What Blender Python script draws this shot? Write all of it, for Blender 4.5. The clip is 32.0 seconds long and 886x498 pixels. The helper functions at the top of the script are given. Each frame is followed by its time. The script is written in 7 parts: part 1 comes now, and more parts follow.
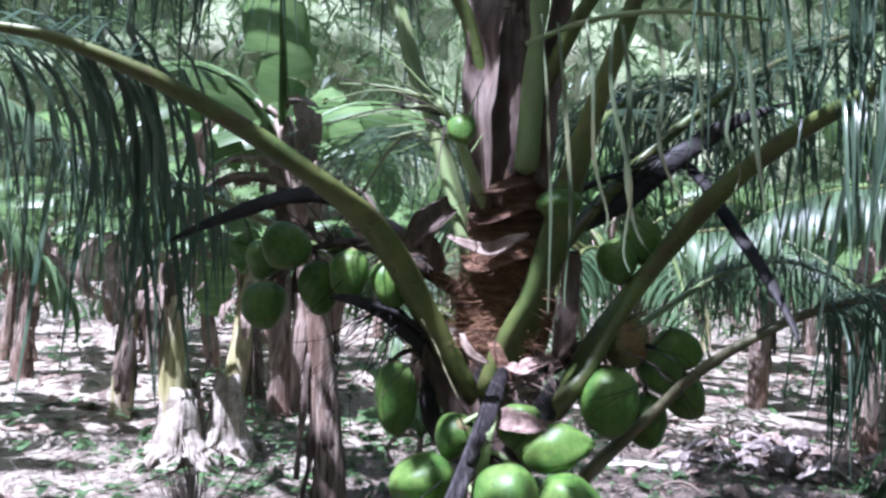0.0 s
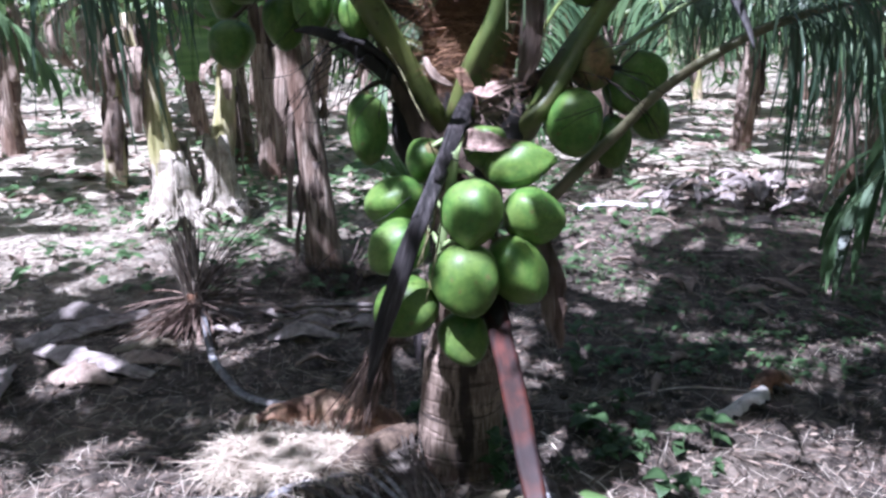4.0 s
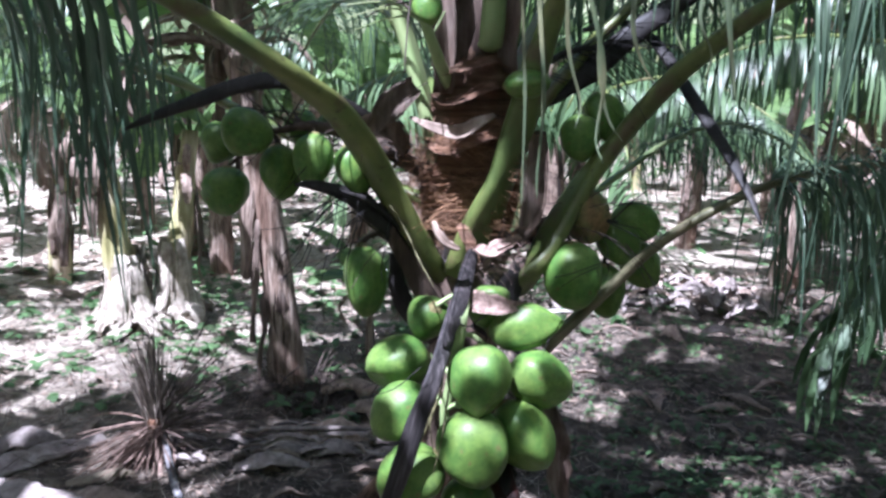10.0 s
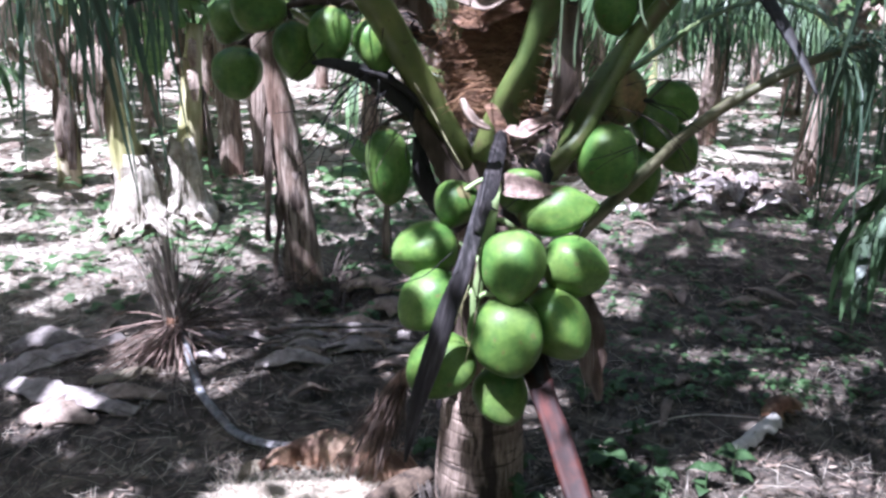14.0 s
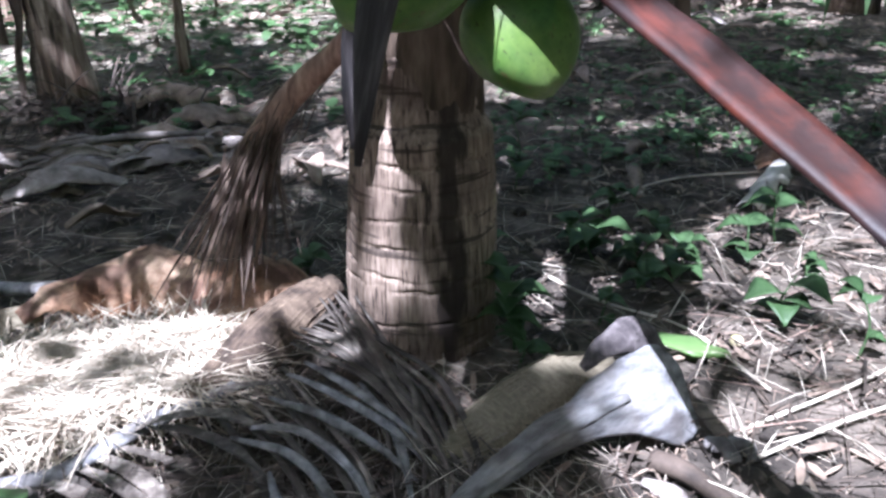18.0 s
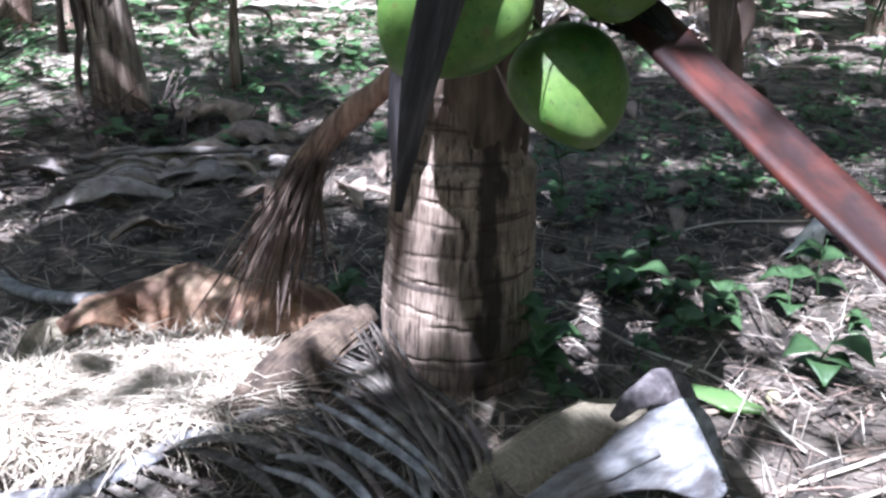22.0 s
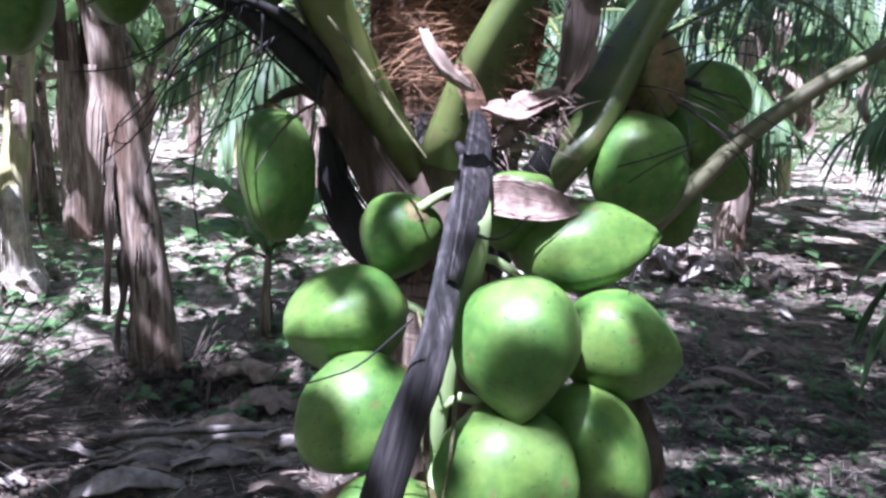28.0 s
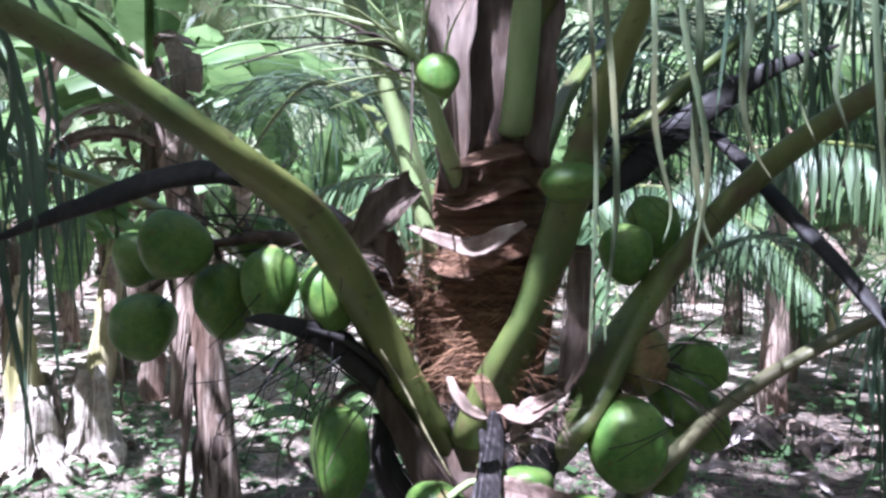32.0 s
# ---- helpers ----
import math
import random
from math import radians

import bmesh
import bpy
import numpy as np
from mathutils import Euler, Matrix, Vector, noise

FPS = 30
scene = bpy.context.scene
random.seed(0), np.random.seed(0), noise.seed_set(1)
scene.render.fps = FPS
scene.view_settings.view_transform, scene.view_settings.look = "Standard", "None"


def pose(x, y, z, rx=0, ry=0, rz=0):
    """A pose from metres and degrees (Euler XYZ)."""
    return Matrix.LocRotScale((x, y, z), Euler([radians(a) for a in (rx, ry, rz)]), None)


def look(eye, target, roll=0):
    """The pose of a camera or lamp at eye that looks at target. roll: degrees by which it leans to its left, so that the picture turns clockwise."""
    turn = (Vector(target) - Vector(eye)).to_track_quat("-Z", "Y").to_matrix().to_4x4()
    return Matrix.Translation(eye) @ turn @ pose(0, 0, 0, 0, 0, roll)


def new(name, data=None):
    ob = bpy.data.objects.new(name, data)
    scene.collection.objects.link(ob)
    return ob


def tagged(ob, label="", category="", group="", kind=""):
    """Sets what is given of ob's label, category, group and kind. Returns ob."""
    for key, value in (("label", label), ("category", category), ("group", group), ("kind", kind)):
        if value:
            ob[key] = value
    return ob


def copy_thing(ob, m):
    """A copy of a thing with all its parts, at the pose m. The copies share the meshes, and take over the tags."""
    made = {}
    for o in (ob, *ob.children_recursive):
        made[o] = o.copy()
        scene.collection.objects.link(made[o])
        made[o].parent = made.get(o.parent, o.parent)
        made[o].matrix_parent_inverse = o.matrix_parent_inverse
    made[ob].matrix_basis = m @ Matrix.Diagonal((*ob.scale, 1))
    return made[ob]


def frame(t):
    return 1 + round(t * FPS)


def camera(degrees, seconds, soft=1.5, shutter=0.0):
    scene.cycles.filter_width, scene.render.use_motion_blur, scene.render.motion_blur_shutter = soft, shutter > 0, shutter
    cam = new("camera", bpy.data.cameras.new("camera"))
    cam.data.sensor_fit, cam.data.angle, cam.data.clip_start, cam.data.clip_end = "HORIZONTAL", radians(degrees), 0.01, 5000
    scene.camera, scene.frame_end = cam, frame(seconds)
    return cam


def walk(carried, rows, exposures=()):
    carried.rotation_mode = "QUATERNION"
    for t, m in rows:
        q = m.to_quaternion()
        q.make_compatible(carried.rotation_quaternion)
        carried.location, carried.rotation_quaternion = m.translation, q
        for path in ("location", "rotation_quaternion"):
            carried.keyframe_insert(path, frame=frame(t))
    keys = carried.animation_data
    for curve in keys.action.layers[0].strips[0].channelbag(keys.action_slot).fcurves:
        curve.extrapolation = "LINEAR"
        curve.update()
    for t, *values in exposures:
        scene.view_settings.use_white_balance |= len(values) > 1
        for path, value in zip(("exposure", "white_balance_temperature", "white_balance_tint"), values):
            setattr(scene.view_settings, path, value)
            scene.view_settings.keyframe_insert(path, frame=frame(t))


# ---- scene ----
cam = camera(55.9, 32.0, 2.8)
PATH = [
    (0, (0.141, -2.421, 1.522), (-0.079, -0.433, 1.547), 2.2),
    (0.5, (0.185, -2.443, 1.496), (-0.054, -0.461, 1.383), 1.5),
    (1, (0.228, -2.506, 1.483), (-0.001, -0.536, 1.225), 0.3),
    (1.5, (0.238, -2.531, 1.448), (0.039, -0.574, 1.088), 0.8),
    (2, (0.231, -2.506, 1.419), (0.046, -0.563, 0.98), 0.9),
    (2.5, (0.222, -2.496, 1.403), (0.023, -0.564, 0.924), 1.1),
    (3, (0.217, -2.482, 1.419), (-0.012, -0.555, 0.934), 0.7),
    (3.5, (0.224, -2.484, 1.4), (0.007, -0.56, 0.9), -0.1),
    (5.5, (0.224, -2.516, 1.566), (0.095, -0.604, 0.993), 0.8),
    (6, (0.225, -2.511, 1.576), (0.112, -0.575, 1.09), 0.8),
    (6.5, (0.138, -2.48, 1.614), (0.098, -0.536, 1.147), 1.2),
    (7, (0.072, -2.451, 1.612), (0.061, -0.502, 1.162), 2.6),
    (7.5, (0.051, -2.44, 1.664), (0.028, -0.477, 1.284), 1.8),
    (8, (0.04, -2.454, 1.677), (-0.003, -0.477, 1.382), 1.0),
    (8.5, (0.033, -2.417, 1.658), (-0.018, -0.44, 1.362), 0.5),
    (9, (0.031, -2.426, 1.65), (-0.02, -0.453, 1.324), 0.5),
    (9.5, (0.031, -2.427, 1.65), (-0.009, -0.457, 1.305), 0.8),
    (10, (0.036, -2.418, 1.638), (-0.007, -0.449, 1.288), 1.1),
    (10.5, (0.024, -2.422, 1.639), (-0.016, -0.456, 1.278), 0.9),
    (11, (0.013, -2.409, 1.623), (-0.032, -0.449, 1.226), 0.2),
    (11.5, (0.013, -2.411, 1.606), (-0.043, -0.464, 1.153), -1.1),
    (12, (0.025, -2.417, 1.612), (0.005, -0.472, 1.144), -0.8),
    (12.5, (0.025, -2.431, 1.619), (-0.002, -0.485, 1.162), 0.5),
    (13, (0.036, -2.428, 1.602), (-0.017, -0.486, 1.129), 0.2),
    (13.5, (0.018, -2.383, 1.584), (-0.048, -0.457, 1.048), 0.2),
    (15.5, (-0.083, -1.935, 1.379), (-0.057, -0.026, 0.783), 0.8),
    (16, (-0.078, -1.721, 1.268), (0.044, 0.177, 0.649), 0.1),
    (16.5, (-0.12, -1.559, 1.116), (0.134, 0.292, 0.404), -0.7),
    (17, (-0.216, -1.462, 0.943), (0.122, 0.359, 0.188), -2.6),
    (17.5, (-0.235, -1.408, 0.817), (0.155, 0.403, 0.064), -3.0),
    (18, (-0.25, -1.376, 0.774), (0.161, 0.416, -0.014), -1.2),
    (18.5, (-0.255, -1.367, 0.756), (0.139, 0.419, -0.053), 0.4),
    (19, (-0.26, -1.358, 0.744), (0.108, 0.426, -0.081), 1.1),
    (19.5, (-0.256, -1.357, 0.745), (0.106, 0.432, -0.074), 1.5),
    (20, (-0.25, -1.362, 0.742), (0.107, 0.418, -0.096), 1.9),
    (20.5, (-0.256, -1.359, 0.711), (0.085, 0.383, -0.209), 1.6),
    (21, (-0.252, -1.355, 0.731), (0.083, 0.387, -0.194), 0.8),
    (21.5, (-0.249, -1.359, 0.761), (0.09, 0.427, -0.073), 0.9),
    (22, (-0.246, -1.364, 0.799), (0.08, 0.464, 0.056), 1.1),
    (22.5, (-0.238, -1.359, 0.835), (0.084, 0.491, 0.147), 1.0),
    (23, (-0.229, -1.366, 0.875), (0.096, 0.504, 0.242), 1.3),
    (23.5, (-0.206, -1.358, 0.923), (0.128, 0.526, 0.342), 1.7),
    (24, (-0.205, -1.355, 0.95), (0.13, 0.545, 0.424), 2.3),
    (24.5, (-0.197, -1.346, 0.98), (0.125, 0.57, 0.505), 2.8),
    (25, (-0.191, -1.339, 1.0), (0.123, 0.592, 0.584), 3.1),
    (25.5, (-0.187, -1.341, 1.024), (0.114, 0.599, 0.64), 3.0),
    (27.5, (-0.154, -1.402, 1.198), (0.095, 0.549, 0.836), 2.8),
    (28, (-0.121, -1.411, 1.271), (0.102, 0.539, 0.888), 2.2),
    (28.5, (-0.087, -1.422, 1.365), (0.099, 0.537, 1.007), 2.8),
    (29, (-0.069, -1.435, 1.428), (0.063, 0.538, 1.128), 3.3),
    (29.5, (-0.052, -1.463, 1.484), (0.035, 0.52, 1.235), 2.1),
    (30, (-0.026, -1.484, 1.544), (0.053, 0.505, 1.348), 1.0),
    (30.5, (-0.003, -1.545, 1.565), (0.064, 0.448, 1.411), 1.2),
    (31, (0.016, -1.596, 1.584), (0.055, 0.4, 1.469), 1.5),
    (31.5, (-0.017, -1.663, 1.61), (0.042, 0.334, 1.515), 1.4),
    (32, (-0.112, -1.755, 1.62), (-0.025, 0.241, 1.532), 1.5),
]
EXPOSURES = [(0.0, 1.65, 5000, 26), (8.0, 1.78, 5100, 23), (13.0, 1.95, 5100, 23), (16.0, 2.01, 5100, 21), (19.0, 2.26, 5100, 17), (22.0, 2.28, 5050, 17), (24.0, 2.11, 5000, 26), (28.0, 2.04, 5000, 26), (30.0, 2.16, 5040, 27), (32.0, 2.1, 5080, 27)]
# ---- camera path: seconds, eye, target, roll ----
walk(cam, [(t, look(e, g, r)) for t, e, g, r in PATH], EXPOSURES)

# ---- world and sun ----
SUN_TO = Vector((-0.31, -0.40, 1.0)).normalized()
world = bpy.data.worlds.new("sky")
scene.world = world
world.use_nodes = True
wn = world.node_tree.nodes
sky = wn.new("ShaderNodeTexSky")
sky.sky_type = "NISHITA"
sky.sun_disc = False
sky.sun_elevation = math.asin(SUN_TO.z)
sky.sun_rotation = math.atan2(SUN_TO.x, SUN_TO.y)
sky.air_density, sky.dust_density = 1.0, 5.0
wn["Background"].inputs["Strength"].default_value = 0.042
world.node_tree.links.new(sky.outputs[0], wn["Background"].inputs["Color"])
sun = new("sun", bpy.data.lights.new("sun", "SUN"))
sun.data.energy, sun.data.angle, sun.data.color = 5.0, radians(0.55), (1.0, 0.95, 0.86)
sun.matrix_world = look(SUN_TO * 30, (0, 0, 0))


# ---- materials ----
def ramp(nt, fac, stops):
    n = nt.nodes.new("ShaderNodeValToRGB")
    e = n.color_ramp.elements
    while len(e) < len(stops):
        e.new(0.5)
    for k, (p, c) in zip(e, stops):
        k.position, k.color = p, (*c, 1)
    nt.links.new(fac, n.inputs[0])
    return n.outputs[0]


def material(name, stops, scale=(8, 8, 8), rough=0.6, bump=0.3, detail=6.0, spec=0.4, trans=0.0, coords="Object",
             stops2=None, scale2=(2, 2, 2), amount2=0.35, vary=0.15, bump_scale=None, island=False, dist=0.02):
    """Two scales of noise for the colour, fine relief, and a shift of brightness from piece to piece."""
    m = bpy.data.materials.new(name)
    m.use_nodes = True
    nt = m.node_tree
    N, L = nt.nodes, nt.links
    p = N["Principled BSDF"]
    tc = N.new("ShaderNodeTexCoord")

    def noisy(sc, det):
        mp = N.new("ShaderNodeMapping")
        mp.inputs["Scale"].default_value = sc
        L.new(tc.outputs[coords], mp.inputs[0])
        nz = N.new("ShaderNodeTexNoise")
        nz.inputs["Scale"].default_value, nz.inputs["Detail"].default_value = 1.0, det
        nz.inputs["Roughness"].default_value = 0.62
        L.new(mp.outputs[0], nz.inputs["Vector"])
        return nz.outputs[0]
    fine = noisy(scale, detail)
    col = ramp(nt, fine, stops)
    if stops2:
        mix = N.new("ShaderNodeMix")
        mix.data_type, mix.blend_type = "RGBA", "MIX"
        mask = ramp(nt, noisy(scale2, 3.0), [(0.42, (0, 0, 0)), (0.62, (1, 1, 1))])
        k = N.new("ShaderNodeMath")
        k.operation = "MULTIPLY"
        L.new(mask, k.inputs[0])
        k.inputs[1].default_value = amount2
        L.new(k.outputs[0], mix.inputs[0])
        L.new(col, mix.inputs[6])
        L.new(ramp(nt, fine, stops2), mix.inputs[7])
        col = mix.outputs[2]
    if vary:
        hsv = N.new("ShaderNodeHueSaturation")
        mr = N.new("ShaderNodeMapRange")
        if island:
            src = N.new("ShaderNodeNewGeometry").outputs["Random Per Island"]
        else:
            src = N.new("ShaderNodeObjectInfo").outputs["Random"]
        L.new(src, mr.inputs[0])
        mr.inputs[3].default_value, mr.inputs[4].default_value = 1 - vary, 1 + vary
        L.new(mr.outputs[0], hsv.inputs["Value"])
        L.new(col, hsv.inputs["Color"])
        col = hsv.outputs[0]
    L.new(col, p.inputs["Base Color"])
    p.inputs["Roughness"].default_value = rough
    p.inputs["Specular IOR Level"].default_value = spec
    if bump:
        b = N.new("ShaderNodeBump")
        b.inputs["Strength"].default_value, b.inputs["Distance"].default_value = bump, dist
        L.new(noisy(bump_scale, 8.0) if bump_scale else fine, b.inputs["Height"])
        L.new(b.outputs[0], p.inputs["Normal"])
    if trans:
        t = N.new("ShaderNodeBsdfTranslucent")
        L.new(col, t.inputs[0])
        mx = N.new("ShaderNodeMixShader")
        mx.inputs[0].default_value = trans
        L.new(p.outputs[0], mx.inputs[1])
        L.new(t.outputs[0], mx.inputs[2])
        L.new(mx.outputs[0], N["Material Output"].inputs[0])
    return m


M_HUSK = material("green_husk", [(0.3, (0.052, 0.12, 0.026)), (0.6, (0.09, 0.178, 0.036)), (0.8, (0.145, 0.235, 0.048))], (7, 7, 9), 0.42, 0.12, 5, 0.26,
                  stops2=[(0.3, (0.12, 0.19, 0.035)), (0.7, (0.20, 0.27, 0.055))], scale2=(1.6, 1.6, 0.9), amount2=0.5, vary=0.16, dist=0.004)
M_RIPE = material("ripening_husk", [(0.3, (0.10, 0.085, 0.04)), (0.5, (0.20, 0.13, 0.06)), (0.75, (0.32, 0.2, 0.10))], (7, 7, 9), 0.5, 0.12, 5, 0.26,
                  stops2=[(0.3, (0.06, 0.11, 0.03)), (0.7, (0.11, 0.17, 0.05))], scale2=(1.6, 1.6, 0.9), amount2=0.8, vary=0.1, dist=0.004)
M_CALYX = material("calyx", [(0.3, (0.12, 0.14, 0.04)), (0.7, (0.28, 0.2, 0.1))], (40, 40, 40), 0.7, 0.4)
M_PETIOLE = material("petiole", [(0.3, (0.055, 0.088, 0.024)), (0.7, (0.145, 0.19, 0.05))], (6, 6, 6), 0.42, 0.15, 6, 0.45,
                     stops2=[(0.3, (0.12, 0.12, 0.038)), (0.7, (0.24, 0.235, 0.072))], scale2=(5, 5, 5), amount2=0.5, vary=0.1, dist=0.005)
M_PALE = material("pale_petiole", [(0.3, (0.17, 0.25, 0.09)), (0.7, (0.33, 0.42, 0.19))], (12, 12, 4), 0.45, 0.1,
                  stops2=[(0.3, (0.25, 0.24, 0.12)), (0.7, (0.36, 0.33, 0.2))], scale2=(7, 7, 7), vary=0.05, dist=0.005)
M_OLDPET = material("old_petiole", [(0.3, (0.085, 0.095, 0.045)), (0.7, (0.20, 0.19, 0.105))], (12, 12, 6), 0.5, 0.15,
                    stops2=[(0.3, (0.12, 0.095, 0.055)), (0.7, (0.24, 0.19, 0.12))], scale2=(7, 7, 7), amount2=0.6, vary=0.05, dist=0.005)
M_LEAFLET = material("palm_leaflet", [(0.3, (0.06, 0.105, 0.07)), (0.7, (0.15, 0.21, 0.135))], (3, 3, 3), 0.27, 0.1, 4, 0.75, 0.45, vary=0.35, dist=0.004)
M_STRIP = material("torn_leaflet", [(0.3, (0.10, 0.15, 0.08)), (0.7, (0.25, 0.31, 0.19))], (9, 9, 3), 0.35, 0.1, 4, 0.6, 0.3, stops2=[(0.3, (0.22, 0.2, 0.1)), (0.7, (0.42, 0.37, 0.2))], scale2=(5, 5, 5), amount2=0.5, vary=0.2, dist=0.003)
M_LEAFLET_FAR = material("far_palm_leaflet", [(0.3, (0.05, 0.095, 0.045)), (0.7, (0.15, 0.225, 0.105))], (2, 2, 2), 0.4, 0, 3, 0.4, 0.4, vary=0.4, island=True)
M_DRYSHEATH = material("dry_sheath", [(0.3, (0.035, 0.02, 0.016)), (0.5, (0.10, 0.068, 0.052)), (0.75, (0.235, 0.17, 0.135))], (30, 30, 5), 0.75, 0.5,
                       stops2=[(0.3, (0.10, 0.08, 0.072)), (0.7, (0.30, 0.25, 0.22))], scale2=(8, 8, 8), amount2=0.45, vary=0.15, dist=0.008)
M_FIBRE = material("palm_fibre", [(0.3, (0.04, 0.02, 0.012)), (0.55, (0.14, 0.07, 0.04)), (0.8, (0.30, 0.17, 0.10))], (6, 6, 60), 0.85, 0.8,
                   stops2=[(0.3, (0.12, 0.07, 0.05)), (0.7, (0.36, 0.24, 0.17))], scale2=(7, 7, 7), amount2=0.6, dist=0.015)
M_HAIR = material("fibre_hair", [(0.3, (0.10, 0.05, 0.03)), (0.7, (0.34, 0.19, 0.10))], (20, 20, 20), 0.8, 0, vary=0.4, island=True)
M_BARK = material("palm_bark", [(0.36, (0.03, 0.02, 0.016)), (0.44, (0.18, 0.13, 0.10)), (0.7, (0.40, 0.31, 0.25))], (130, 130, 14), 0.85, 0.35,
                  stops2=[(0.3, (0.05, 0.035, 0.028)), (0.7, (0.16, 0.115, 0.09))], scale2=(9, 9, 7), amount2=0.7, vary=0.05, dist=0.004)
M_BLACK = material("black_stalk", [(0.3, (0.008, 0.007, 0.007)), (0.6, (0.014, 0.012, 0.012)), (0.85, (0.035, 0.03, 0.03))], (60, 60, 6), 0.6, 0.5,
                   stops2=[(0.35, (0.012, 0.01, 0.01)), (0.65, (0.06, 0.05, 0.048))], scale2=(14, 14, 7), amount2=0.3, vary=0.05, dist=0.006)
M_STRAP = material("weathered_strap", [(0.36, (0.008, 0.007, 0.008)), (0.52, (0.018, 0.015, 0.016)), (0.76, (0.10, 0.088, 0.09))], (75, 75, 4), 0.65, 0.8,
                   stops2=[(0.35, (0.014, 0.011, 0.012)), (0.65, (0.09, 0.075, 0.078))], scale2=(16, 16, 6), amount2=0.75, vary=0.05, dist=0.006)
M_RED = material("red_spathe", [(0.3, (0.008, 0.004, 0.004)), (0.5, (0.021, 0.007, 0.006)), (0.75, (0.085, 0.018, 0.009))], (14, 14, 9), 0.5, 0.3,
                 stops2=[(0.3, (0.012, 0.008, 0.010)), (0.7, (0.035, 0.022, 0.024))], scale2=(9, 9, 9), amount2=0.7, vary=0.05, dist=0.006)
M_GREYWOOD = material("weathered_frond", [(0.3, (0.05, 0.047, 0.05)), (0.48, (0.17, 0.165, 0.175)), (0.75, (0.36, 0.355, 0.37))], (40, 40, 14), 0.8, 0.5,
                      stops2=[(0.3, (0.07, 0.06, 0.055)), (0.7, (0.22, 0.19, 0.17))], scale2=(9, 9, 9), amount2=0.7, vary=0.12, dist=0.01)
M_DRYFROND = material("dry_leaflet", [(0.3, (0.04, 0.03, 0.025)), (0.5, (0.10, 0.082, 0.07)), (0.75, (0.26, 0.23, 0.20))], (18, 18, 18), 0.8, 0.2, vary=0.5, dist=0.004)
M_TAN = material("dry_spathe", [(0.25, (0.10, 0.083, 0.058)), (0.5, (0.18, 0.15, 0.105)), (0.75, (0.28, 0.24, 0.175))], (40, 210, 160), 0.7, 0.4, vary=0.08, dist=0.008)
M_ORANGE = material("orange_sheath", [(0.3, (0.05, 0.025, 0.015)), (0.5, (0.19, 0.09, 0.048)), (0.75, (0.40, 0.245, 0.155))], (26, 26, 26), 0.75, 0.5,
                    stops2=[(0.3, (0.2, 0.12, 0.08)), (0.7, (0.6, 0.45, 0.33))], scale2=(7, 7, 7), amount2=0.6, dist=0.008)
M_DRYLEAF = material("dry_leaf", [(0.25, (0.09, 0.062, 0.048)), (0.55, (0.24, 0.18, 0.14)), (0.8, (0.46, 0.38, 0.31))], (25, 25, 25), 0.8, 0.3, trans=0.12, vary=0.45, island=True, dist=0.005)
M_DRYPIECE = material("dry_banana_leaf", [(0.25, (0.10, 0.07, 0.055)), (0.55, (0.27, 0.205, 0.165)), (0.8, (0.5, 0.42, 0.36))], (25, 25, 6), 0.8, 0.5, trans=0.1, vary=0.3, dist=0.01)
M_DEADSTALK = material("dead_stalk", [(0.3, (0.10, 0.06, 0.042)), (0.5, (0.27, 0.17, 0.125)), (0.75, (0.46, 0.33, 0.26))], (50, 50, 12), 0.8, 0.5,
                       stops2=[(0.3, (0.06, 0.04, 0.03)), (0.7, (0.2, 0.13, 0.10))], scale2=(11, 11, 11), amount2=0.7, vary=0.05, dist=0.006)
M_PALELEAF = material("bleached_leaf", [(0.3, (0.10, 0.08, 0.07)), (0.5, (0.22, 0.185, 0.17)), (0.75, (0.42, 0.37, 0.345))], (18, 18, 18), 0.75, 0.4, trans=0.08, vary=0.38, dist=0.008)
M_FRAY = material("frayed_bract", [(0.3, (0.10, 0.065, 0.05)), (0.5, (0.26, 0.18, 0.15)), (0.75, (0.46, 0.36, 0.31))], (60, 60, 60), 0.8, 0.3, vary=0.1, dist=0.004)
M_SPIKE = material("spikelet", [(0.35, (0.06, 0.055, 0.025)), (0.65, (0.2, 0.18, 0.085))], (60, 60, 60), 0.7, 0.3, vary=0.1, dist=0.004)
M_COLLAR = material("old_sheath", [(0.3, (0.03, 0.02, 0.015)), (0.5, (0.10, 0.07, 0.05)), (0.75, (0.21, 0.155, 0.11))], (45, 45, 6), 0.85, 0.8,
                    stops2=[(0.3, (0.02, 0.014, 0.011)), (0.7, (0.075, 0.05, 0.038))], scale2=(7, 7, 5), amount2=0.8, vary=0.05, dist=0.008)
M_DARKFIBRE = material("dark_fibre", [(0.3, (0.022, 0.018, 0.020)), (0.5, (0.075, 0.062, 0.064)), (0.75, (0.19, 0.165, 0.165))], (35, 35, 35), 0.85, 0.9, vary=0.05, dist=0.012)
M_FAN = material("grey_dry_strip", [(0.3, (0.10, 0.08, 0.068)), (0.7, (0.38, 0.32, 0.27))], (20, 20, 20), 0.8, 0, trans=0.1, vary=0.45, island=True)
M_SKIRT = material("brown_dry_strip", [(0.3, (0.07, 0.045, 0.036)), (0.7, (0.30, 0.21, 0.17))], (20, 20, 20), 0.8, 0, trans=0.1, vary=0.5, island=True)
M_STRAW = material("straw", [(0.3, (0.26, 0.215, 0.165)), (0.7, (0.68, 0.61, 0.52))], (20, 20, 20), 0.8, 0, trans=0.15, vary=0.4, island=True)
M_STRAWPALE = material("pale_straw", [(0.3, (0.27, 0.215, 0.16)), (0.7, (0.62, 0.54, 0.44))], (20, 20, 20), 0.8, 0, trans=0.1, vary=0.25, island=True)
